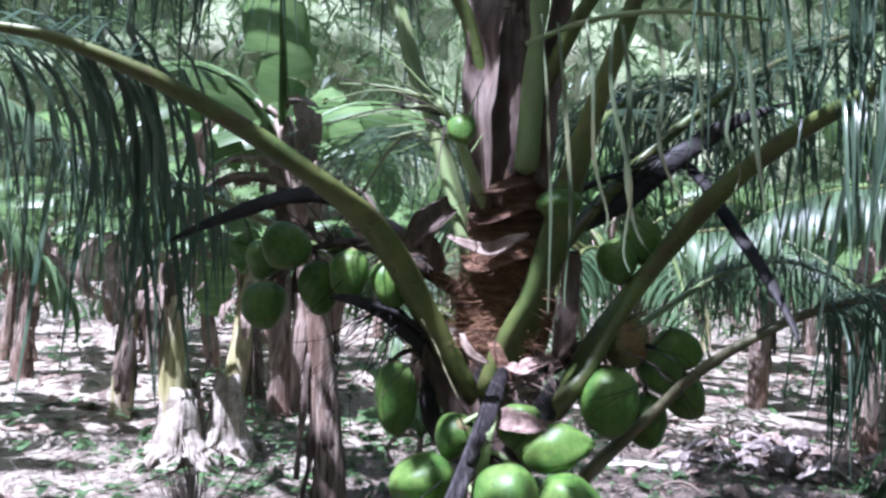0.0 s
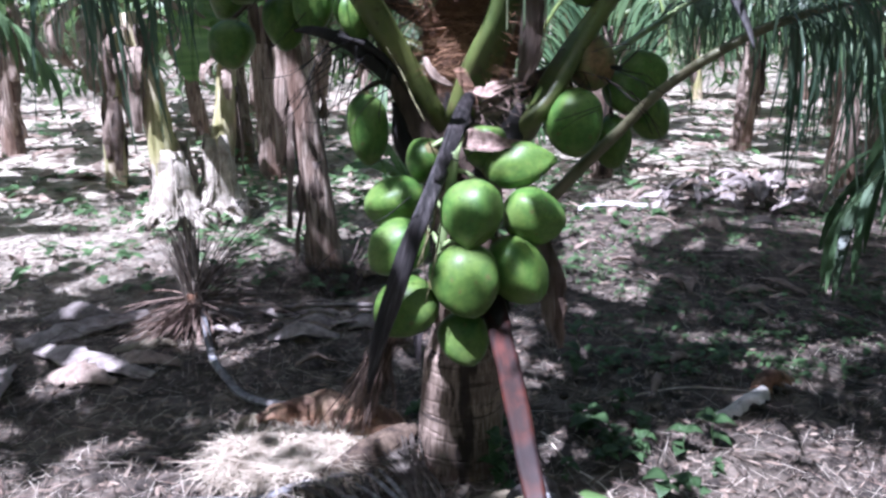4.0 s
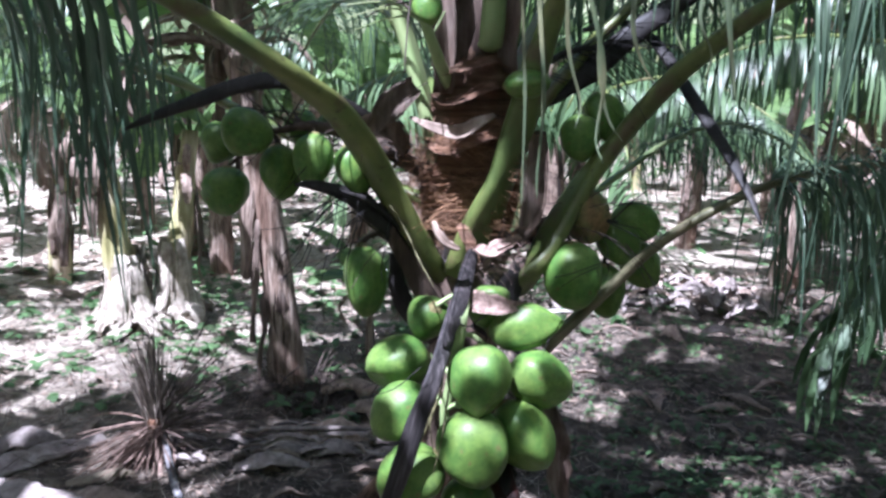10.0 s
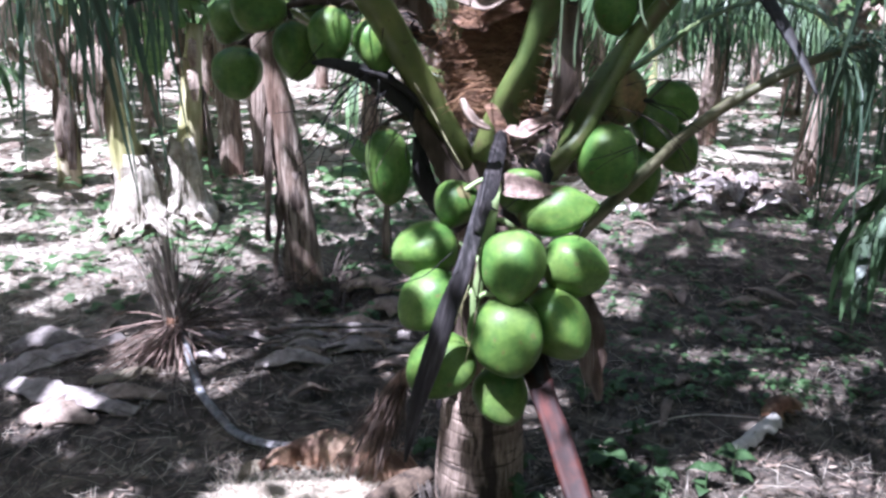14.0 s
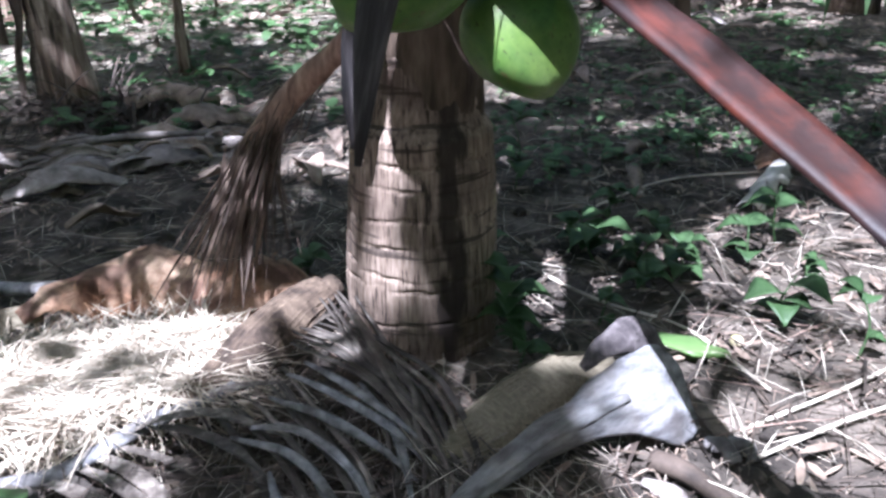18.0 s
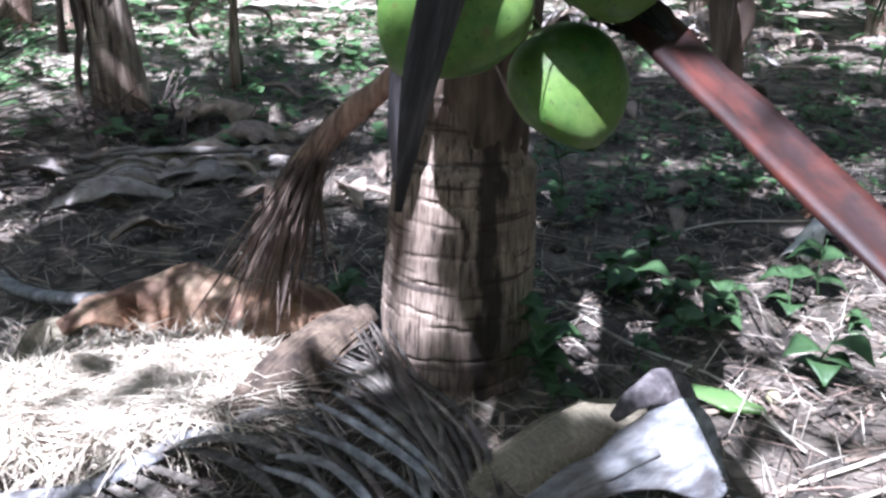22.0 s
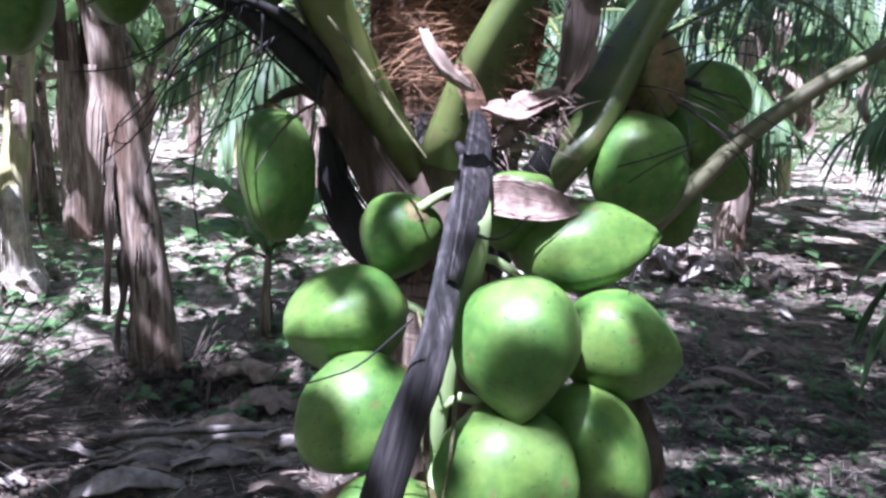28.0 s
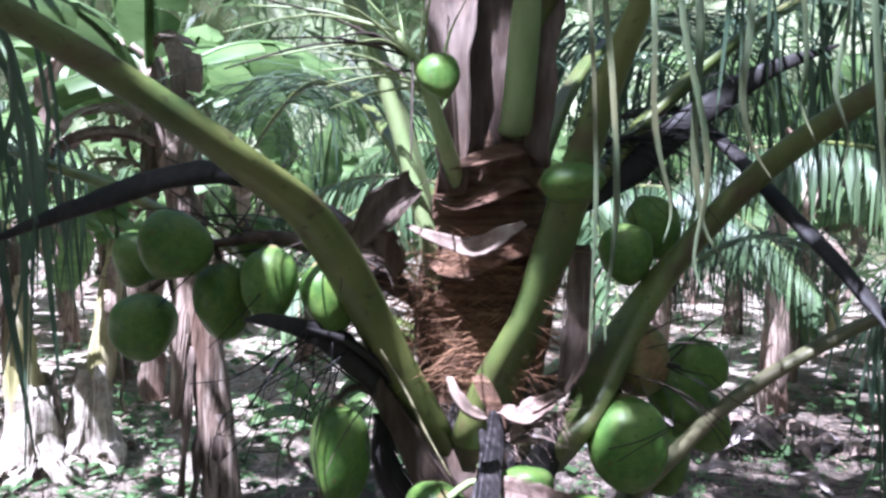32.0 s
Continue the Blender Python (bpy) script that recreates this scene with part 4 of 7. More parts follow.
# brown fibre cloth wrapped round the crown
def wrap(z0, z1, r0, r1, a0, a1, mat, label, seed, lean=0.0, name="fibre_sheath", bulge=0.02, top_rag=0.04, center=((0.055, 0.06), (0.07, 0.09))):
    bm = bmesh.new()
    rows, cols = 14, 26
    grid = []
    for j in range(rows + 1):
        f = j / rows
        row = []
        for k in range(cols + 1):
            a = radians(a0 + (a1 - a0) * k / cols)
            z = z0 + (z1 - z0) * f + 0.05 * noise.noise(Vector((math.cos(a) * 6, math.sin(a) * 6, seed + 3.0))) * (1 - f) + (top_rag * noise.noise(Vector((a * 3, seed, f))) * f) + lean * math.cos(a) * f
            r = r0 + (r1 - r0) * f + bulge * math.sin(math.pi * f) + 0.012 * noise.noise(Vector((math.cos(a) * 5, z * 9, seed))) + 0.006 * noise.noise(Vector((math.cos(a) * 16, z * 30, seed)))
            cx = center[0][0] + (center[1][0] - center[0][0]) * f
            cy = center[0][1] + (center[1][1] - center[0][1]) * f
            row.append((bm.verts.new((cx + r * math.cos(a), cy + r * math.sin(a), z)), bm.verts.new((cx + (r - 0.006) * math.cos(a), cy + (r - 0.006) * math.sin(a), z))))
        grid.append(row)
    for j in range(rows):
        for k in range(cols):
            bm.faces.new([grid[j][k][0], grid[j][k + 1][0], grid[j + 1][k + 1][0], grid[j + 1][k][0]])
            bm.faces.new([grid[j][k][1], grid[j + 1][k][1], grid[j + 1][k + 1][1], grid[j][k + 1][1]])
    for k in range(cols):
        bm.faces.new([grid[rows][k][0], grid[rows][k + 1][0], grid[rows][k + 1][1], grid[rows][k][1]])
    return part(name, bm, mat, palm, label)


wrap(1.20, 1.56, 0.12, 0.142, 175, 335, M_FIBRE, "coarse brown fibre cloth round the leaf bases", 1)
wrap(1.50, 1.78, 0.128, 0.108, 200, 345, M_FIBRE, "upper brown fibre cloth round the leaf bases", 2, bulge=0.01)
wrap(1.08, 1.31, 0.125, 0.146, 195, 325, M_DARKFIBRE, "dark fibrous sheet round the old leaf bases", 8, bulge=0.0, name="old_sheath")
wrap(1.74, 2.25, 0.085, 0.06, 180, 360, M_DRYSHEATH, "dry brown sheath round the crown heart", 3, bulge=0.015)
wrap(0.98, 1.24, 0.112, 0.115, 160, 380, M_DRYSHEATH, "old dry leaf bases below the crown", 4, bulge=0.01, center=((0.045, 0.045), (0.055, 0.06)))
wrap(0.425, 0.80, 0.101, 0.108, 150, 345, M_COLLAR, "old brown sheath remains clinging to the trunk", 6, bulge=0.008, name="old_sheath", center=((0.045, 0.02), (0.045, 0.03)))
torn("dry_strip", [(-0.075, -0.085, 0.66), (-0.086, -0.092, 0.56), (-0.092, -0.094, 0.48), (-0.094, -0.092, 0.40)], [0.014, 0.018, 0.016, 0.006], M_STRAP, "grey split strip on the trunk", (-0.6, -1, 0), 0.3, 33, 8, 0.2)
rng = random.Random(11)
V, F = [], []
for k in range(1000):
    a = radians(rng.uniform(185, 320))
    z = rng.uniform(1.27, 1.55)
    r = 0.152
    p = Vector((0.06 + r * math.cos(a), 0.075 + r * math.sin(a), z))
    d = Vector((-math.sin(a) * rng.choice((-1, 1)), math.cos(a) * 0.2, rng.uniform(-0.7, 0.7))) + Vector((math.cos(a), math.sin(a), 0)) * 0.25
    blade(V, F, p, d.normalized(), rng.uniform(0.04, 0.16), 0.0009, rng.uniform(-0.6, 1.4), seg=3, twist=rng.uniform(0, 3))
soup("fibre_hairs", V, F, M_HAIR, "loose brown hairs of the fibre cloth", "fibre", palm)

torn("dry_flap", [(-0.13, -0.05, 1.49), (-0.17, -0.10, 1.545), (-0.225, -0.13, 1.545), (-0.25, -0.14, 1.51)], [0.025, 0.045, 0.04, 0.01], M_DRYSHEATH, "curled dry brown sheath flap", (0.2, -0.8, 0.5), 0.7, seed=2)
torn("dry_flap", [(-0.225, -0.12, 1.545), (-0.175, -0.11, 1.615), (-0.105, -0.06, 1.68)], [0.015, 0.042, 0.026], M_DRYSHEATH, "torn dry grey-brown sheath end", (0.5, -0.8, 0.2), 0.6, seed=3)
dry("dry_flap", [(-0.115, -0.075, 1.592), (-0.075, -0.115, 1.568), (-0.028, -0.135, 1.553), (0.025, -0.145, 1.545), (0.072, -0.14, 1.578), (0.122, -0.115, 1.608)], [0.004, 0.010, 0.017, 0.022, 0.016, 0.006], M_DRYPIECE, "pale grey folded rim of the fibre cloth", (0.1, -0.8, 0.6), 0.6, seed=4, ragged=0.12, wave=0.02)
torn("old_sheath", [(0.02, -0.10, 0.98), (-0.06, -0.095, 1.09), (-0.13, -0.085, 1.20), (-0.205, -0.08, 1.32)], [0.034, 0.036, 0.028, 0.012], M_COLLAR, "dark brown old sheath under the petiole", (-0.5, -1, 0.3), -0.4, 51, 22, 0.25, 0.015)
torn("old_sheath", [(-0.03, -0.07, 0.95), (-0.10, -0.06, 1.02), (-0.15, -0.05, 1.10), (-0.17, -0.04, 1.2)], [0.04, 0.045, 0.036, 0.016], M_BLACK, "dark old sheath beside the trunk", (-0.6, -1, 0.1), -0.4, 52, 18, 0.3, 0.02)
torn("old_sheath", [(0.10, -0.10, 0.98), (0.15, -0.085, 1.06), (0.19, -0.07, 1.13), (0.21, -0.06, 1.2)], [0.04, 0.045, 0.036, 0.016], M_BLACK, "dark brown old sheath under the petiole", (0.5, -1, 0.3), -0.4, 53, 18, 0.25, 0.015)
for k, (z, y0, w) in enumerate([(1.505, -0.07, 0.022), (1.64, -0.05, 0.018), (1.72, -0.045, 0.016)]):
    torn("fibre_fold", [(-0.07 + 0.012 * k, y0 + 0.06, z + 0.015), (-0.02, y0 - 0.005, z - 0.01), (0.05, y0 - 0.02, z + 0.012), (0.12, y0 + 0.005, z + 0.03), (0.17, y0 + 0.06, z + 0.02)], [0.006, w, w * 1.2, w, 0.006], M_FIBRE, "ruffled fold of brown fibre cloth", (0, -0.7, 0.7), 0.6, 70 + k, 14, 0.3, 0.02)
dry("dry_flap", [(-0.036, -0.34, 1.338), (-0.026, -0.355, 1.31), (-0.008, -0.36, 1.286), (0.015, -0.35, 1.274), (0.035, -0.33, 1.27)], [0.005, 0.011, 0.014, 0.012, 0.004], M_DRYPIECE, "grey curled boat-shaped dry bract", (0.35, -0.5, 0.8), 0.8, seed=5, ragged=0.1, wave=0.01)
dry("dry_flap", [(0.075, -0.17, 1.235), (0.11, -0.19, 1.225), (0.15, -0.17, 1.245), (0.2, -0.13, 1.268)], [0.012, 0.02, 0.02, 0.008], M_FRAY, "pale torn rim of a leaf base", (0.1, -0.5, 0.8), 0.7, seed=25, ragged=0.2, wave=0.02)
rng = random.Random(14)
for k, q in enumerate([[(0.082, -0.155, 1.185), (0.10, -0.175, 1.20), (0.135, -0.165, 1.212), (0.165, -0.15, 1.205)], [(0.09, -0.16, 1.215), (0.125, -0.172, 1.235), (0.16, -0.155, 1.25), (0.20, -0.13, 1.262)],
                       [(0.10, -0.17, 1.175), (0.13, -0.18, 1.185), (0.155, -0.165, 1.178)], [(0.15, -0.155, 1.235), (0.18, -0.15, 1.225), (0.205, -0.135, 1.235)]]):
    torn("dry_flap", q, [0.006, 0.015 - 0.002 * k, 0.012, 0.004], M_FRAY, "crumpled fibrous scrap at the bunch's foot", (rng.uniform(-0.3, 0.3), -0.6, 0.8), rng.uniform(-1.2, 1.2), 6 + k, 12, 0.6, 0.035)
V, F = [], []
for k in range(150):
    p = Vector((rng.uniform(0.085, 0.20), -0.165 + rng.gauss(0, 0.012), 0.0))
    p.z = 1.175 + (p.x - 0.085) * 0.55 + rng.gauss(0, 0.016)
    blade(V, F, p, Vector((rng.uniform(-0.3, 1), rng.uniform(-0.8, 0.1), rng.uniform(-0.8, 0.5))).normalized(), rng.uniform(0.02, 0.06), 0.0007, rng.uniform(-0.5, 1.5), seg=4, twist=rng.uniform(0, 3))
soup("bract_fuzz", V, F, M_FRAY, "frizzy fibres of the torn bracts", "fibre", palm)
torn("dry_flap", [(0.03, -0.13, 1.30), (0.052, -0.142, 1.262), (0.075, -0.15, 1.215), (0.088, -0.155, 1.18)], [0.014, 0.018, 0.015, 0.005], M_FIBRE, "brown tongue of the fibre cloth", (0.2, -1, 0.2), 0.5, 16, 14, 0.3)
torn("dry_strip", [(0.24, -0.05, 1.56), (0.238, -0.07, 1.45), (0.231, -0.088, 1.36), (0.222, -0.09, 1.307), (0.205, -0.09, 1.255)], [0.03, 0.034, 0.036, 0.028, 0.012], M_DRYSHEATH, "grey-brown dry strip hanging from the sheath", (0.2, -1, 0), 0.4, 7, 14, 0.2)
dry("dry_strip", [(0.145, 0.0, 1.72), (0.15, -0.02, 1.85), (0.16, -0.02, 2.05), (0.2, -0.03, 2.4)], [0.03, 0.03, 0.035, 0.03], M_DRYSHEATH, "dry brown sheath strip along the petiole", (0.3, -1, 0), 0.6, seed=8)
dry("dry_strip", [(-0.02, -0.02, 1.66), (-0.02, -0.04, 1.8), (-0.03, -0.03, 2.0), (-0.02, 0.0, 2.3)], [0.03, 0.035, 0.05, 0.05], M_DRYSHEATH, "dark dry sheath strip in the crown", (-0.2, -1, 0), 0.6, seed=9)
torn("dry_bract", [(0.064, -0.29, 1.122), (0.09, -0.315, 1.125), (0.14, -0.32, 1.118), (0.18, -0.31, 1.117), (0.222, -0.29, 1.122)], [0.024, 0.03, 0.024, 0.014, 0.003], M_FRAY, "pinkish torn bract lying over a nut", (0, -0.85, 0.5), 0.35, 10, 20, 0.35, 0.01)
torn("dry_flap", [(0.075, -0.12, 1.238), (0.06, -0.24, 1.212), (0.034, -0.37, 1.135), (0.004, -0.435, 1.04)], [0.014, 0.02, 0.023, 0.010], M_STRAP, "grey-brown torn root of the hanging spathe", (0.3, -0.8, 0.5), -0.3, 29, 12, 0.2, 0.008)
# thin bare twigs of the old flower branches among the nuts
for k, q in enumerate([[(-0.156, -0.2, 1.36), (-0.108, -0.26, 1.298), (-0.071, -0.33, 1.24), (-0.03, -0.40, 1.185)], [(-0.2, -0.47, 0.915), (-0.142, -0.535, 0.954), (-0.105, -0.545, 0.974), (-0.05, -0.53, 1.02)],
                       [(0.03, -0.38, 1.09), (0.06, -0.42, 1.09), (0.10, -0.40, 1.115)], [(0.30, -0.12, 1.155), (0.36, -0.13, 1.175), (0.44, -0.10, 1.20)], [(0.32, -0.12, 1.13), (0.37, -0.125, 1.165), (0.43, -0.09, 1.185)],
                       [(0.0, -0.40, 1.0), (-0.005, -0.45, 0.93), (-0.03, -0.47, 0.86), (-0.02, -0.48, 0.78)], [(0.02, -0.41, 0.98), (0.01, -0.46, 0.90), (0.0, -0.50, 0.83), (-0.02, -0.52, 0.74)],
                       [(0.24, -0.30, 1.10), (0.27, -0.33, 1.06), (0.25, -0.36, 1.00)], [(-0.03, -0.36, 0.98), (-0.02, -0.44, 0.91), (-0.045, -0.46, 0.82)]]):
    bm = bmesh.new()
    sweep(bm, spline(q, 10), lerp_list([0.0026, 0.0024, 0.0014] if k not in (3, 4) else [0.0016, 0.0014, 0.0009], 10), seg=6, rough=0.9, seed=k)
    part("spikelet", bm, M_SPIKE if k in (0, 5, 6, 8) else M_BLACK, palm, "thin bare flower branch")
# dead flower stalk with a broom of dry strands
bm = bmesh.new()
c = spline([(0.0, 0.0, 0.72), (-0.075, 0.02, 0.565), (-0.15, 0.07, 0.485), (-0.205, 0.105, 0.42), (-0.25, 0.13, 0.365), (-0.275, 0.14, 0.33)], 18)
sweep(bm, c, lerp_list([0.022, 0.02, 0.023, 0.024, 0.021, 0.012], 18), lerp_list([0.018, 0.016, 0.018, 0.018, 0.016, 0.010], 18), seg=12, hint=(0, -1, 0.3), rough=0.35)
dead = part("dead_flower_stalk", bm, M_DEADSTALK, palm, "dry pale-brown flower stalk ending in a broom of strands")
V, F = [], []
rng = random.Random(21)
for k in range(380):
    f = rng.uniform(0.62, 1.0)
    p = c[int(f * 18)] + Vector((rng.gauss(0, 0.014), rng.gauss(0, 0.014), rng.gauss(0, 0.01)))
    e = Vector((-0.37 + rng.gauss(0, 0.065), 0.10 + rng.gauss(0, 0.06), 0.03))
    d = (e - p) + Vector((0.02, 0, 0.06))
    blade(V, F, p, d.normalized(), d.length * rng.uniform(0.4, 1.0), rng.uniform(0.001, 0.0032), rng.uniform(0.1, 0.4), seg=5, twist=rng.uniform(0, 3))
for k in range(90):
    f = rng.uniform(0.45, 0.8)
    p = c[int(f * 18)] + Vector((rng.gauss(0, 0.018), -0.01, rng.gauss(0, 0.012)))
    d = (c[-1] - c[8] + Vector((rng.gauss(0, 0.05), rng.gauss(0, 0.05), -0.06))).normalized()
    blade(V, F, p, d, rng.uniform(0.04, 0.12), rng.uniform(0.0008, 0.002), rng.uniform(-0.2, 0.5), seg=4, twist=rng.uniform(0, 3))
soup("strand_broom", V, F, M_BROOM, "dry brown strands of the dead flower stalk", "strands", dead)
# thin pale flower branches hanging behind the nuts
V, F = [], []
for k in range(13):
    p = Vector((0.29 + rng.uniform(-0.03, 0.03), -0.30 + rng.uniform(-0.04, 0.04), rng.uniform(0.66, 0.80)))
    blade(V, F, p, Vector((rng.uniform(-0.1, 0.6), rng.uniform(-0.35, 0.25), -0.5)).normalized(), rng.uniform(0.07, 0.17) if k else 0.3, rng.uniform(0.0006, 0.0013), rng.uniform(0.6, 2.6), seg=9, twist=rng.uniform(0, 3))
soup("strand_tuft", V, F, M_FAN, "thin pale dry strands hanging below the nuts", "strands", palm)
dry("dry_strip", [(0.27, -0.30, 0.86), (0.29, -0.315, 0.75), (0.305, -0.32, 0.66), (0.33, -0.33, 0.56)], [0.02, 0.04, 0.035, 0.008], M_DRYSHEATH, "brown dry sheath hanging below the nuts", (0.3, -1, 0), 0.6, seed=41)
# old bare flower stalk spreading dark branches behind the petioles
def bare_stalk(pts, count, spread, label, seed):
    rng = random.Random(seed)
    bm = bmesh.new()
    c = spline(pts, 10)
    sweep(bm, c, lerp_list([0.014, 0.012, 0.009, 0.005], 10), seg=8, hint=(0, 1, 0), rough=0.3)
    st = part("bare_flower_stalk", bm, M_BLACK, palm, label)
    for k in range(count):
        p = c[rng.randrange(3, 11)]
        d = (Vector(spread) + Vector((rng.uniform(-0.6, 0.6), rng.uniform(-0.5, 0.5), rng.uniform(-0.7, 0.5)))).normalized()
        ln = rng.uniform(0.14, 0.36)
        bm = bmesh.new()
        sweep(bm, spline([p, p + d * ln * 0.4 + Vector((0, 0, 0.02)), p + d * ln * 0.75 + Vector((rng.gauss(0, 0.02), 0, rng.gauss(0, 0.02))), p + d * ln + Vector((0, 0, rng.uniform(-0.05, 0.01)))], 7), lerp_list([0.0019, 0.0014, 0.0009], 7), seg=5, rough=0.9)
        part("branch", bm, M_BLACK, st)


bare_stalk([(0.12, 0.08, 1.6), (0.26, 0.14, 1.74), (0.38, 0.17, 1.80), (0.48, 0.2, 1.80)], 46, (0.8, 0.0, 0.0), "old bare flower stalk with thin dark branches", 5)
bare_stalk([(0.02, 0.1, 1.35), (-0.1, 0.05, 1.45), (-0.2, 0.02, 1.52), (-0.28, 0.0, 1.55)], 26, (-0.8, 0.0, 0.1), "old bare flower stalk with thin dark branches among the nuts", 6)
bare_stalk([(0.2, 0.1, 1.2), (0.32, 0.06, 1.28), (0.42, 0.05, 1.30), (0.5, 0.06, 1.29)], 7, (0.5, -0.35, 0.0), "old bare flower stalk with thin dark branches beside the nuts", 7)
bare_stalk([(-0.06, -0.03, 1.2), (-0.15, -0.08, 1.30), (-0.22, -0.12, 1.36), (-0.30, -0.15, 1.39)], 18, (-0.6, -0.1, -0.5), "old bare flower stalk drooping dark branches", 8)
# young flower stalk with thin yellow-green branches
bm = bmesh.new()
c = spline([(0.0, 0.0, 1.66), (-0.05, -0.1, 1.78), (-0.09, -0.14, 1.88), (-0.14, -0.15, 1.96)], 10)
sweep(bm, c, lerp_list([0.02, 0.016, 0.012, 0.006], 10), seg=8, hint=(0, 1, 0))
spadix = part("flower_stalk", bm, M_PALE, palm, "young pale flower stalk with thin branches")
for k in range(26):
    p = c[rng.randrange(4, 11)]
    d = Vector((rng.uniform(-1, 0.25), rng.uniform(-0.5, 0.4), rng.uniform(-0.15, 0.5))).normalized()
    ln = rng.uniform(0.15, 0.34)
    bm = bmesh.new()
    sweep(bm, spline([p, p + d * ln * 0.5 + Vector((0, 0, 0.02)), p + d * ln + Vector((0, 0, rng.uniform(-0.03, 0.02)))], 6), lerp_list([0.0032, 0.0026, 0.0015], 6), seg=5, rough=0.5)
    part("flower_branch", bm, M_PALE if k % 3 else M_TWIG, spadix)
bm = bmesh.new()
sweep(bm, spline([(0.10, -0.40, 2.05), (0.24, -0.42, 2.10), (0.42, -0.44, 2.12), (0.66, -0.44, 2.10)], 12), lerp_list([0.006, 0.007, 0.007, 0.004], 12), seg=8)
hang = part("frond", bm, M_PALE, palm, "thin rachis with pale torn hanging leaflets")
rng = random.Random(31)
for k in range(0, 17, 2):
    x = (0.165, 0.185, 0.205, 0.225, 0.27, 0.285, 0.33, 0.35, 0.36, 0.41, 0.43, 0.48, 0.51, 0.55, 0.58, 0.61, 0.64)[k]
    y, low = -0.43 + rng.uniform(-0.05, 0.04), (1.40, 1.62, 1.41, 1.52, 1.58, 1.46, 1.50, 1.66, 1.55, 1.47, 1.68, 1.6, 1.75, 1.56, 1.7, 1.8, 1.65)[k]
    z = 2.10
    q = [(x - 0.03, y, z), (x - 0.015 + rng.gauss(0, 0.008), y - 0.03, z - (z - low) * 0.3), (x + rng.gauss(0, 0.012), y - 0.02, z - (z - low) * 0.65), (x + 0.012 + rng.gauss(0, 0.01), y, low + 0.06), (x + 0.02 + rng.gauss(0, 0.02), y, low)]
    bm = bmesh.new()
    w = rng.uniform(0.003, 0.007)
    sheet(bm, spline(q, 16), lerp_list([w * 0.6, w, w, w * 0.5, 0.0012], 16), (rng.uniform(-0.5, 0.5), -1, 0), 0.5, 2, 0.12, 0.0012, k, 0.004)
    part("leaflet", bm, M_STRIP, hang)


# ---- banana plants ----
def leaf_mesh(seed, droop, length=1.0, width=0.16, torn=True, mat=None, curl=-0.5):
    """A banana leaf along +x with a midrib, its blade torn into strips."""
    rng = random.Random(seed)
    bm = bmesh.new()
    n = 20
    p, ang = Vector((0, 0, 0)), 1.0
    c = [p]
    for k in range(n):
        ang -= droop / n * (0.6 + 0.8 * k / n)
        p = p + Vector((math.cos(ang), 0, math.sin(ang))) * (length / n)
        c.append(p)
    sweep(bm, c, [0.018 * length * (1 - 0.85 * k / n) for k in range(n + 1)], seg=6)
    for side in (-1, 1):
        k = 3
        while k < n:
            m = min(n, k + (rng.randrange(1, 5) if torn else n))
            hang = rng.uniform(0.1, 0.9)
            row0 = None
            for j in range(k, m + 1):
                f = (j - 3) / (n - 3)
                w = width * length * math.sin(math.pi * min(0.12 + 0.86 * f, 0.985)) ** 0.6
                q = c[j]
                row = [bm.verts.new(q), bm.verts.new(q + Vector((0.0, side * w * 0.55, -w * hang * 0.25))), bm.verts.new(q + Vector((0.02, side * w * (1 - 0.35 * hang), -w * hang * 0.85)))]
                if row0:
                    for s in range(2):
                        bm.faces.new((row0[s], row[s], row[s + 1], row0[s + 1]))
                row0 = row
            k = m
    me = bpy.data.meshes.new("leaf")
    bm.to_mesh(me)
    bm.free()
    me.materials.append(mat or M_BANLEAF)
    me.polygons.foreach_set("use_smooth", [True] * len(me.polygons))
    return me


BAN = [leaf_mesh(i, 1.3 + 0.35 * i, 1.0, 0.15) for i in range(5)]
BANDRY = [leaf_mesh(30 + i, 3.2 + 0.3 * i, 1.0, 0.09, True, M_DRYPIECE) for i in range(4)]


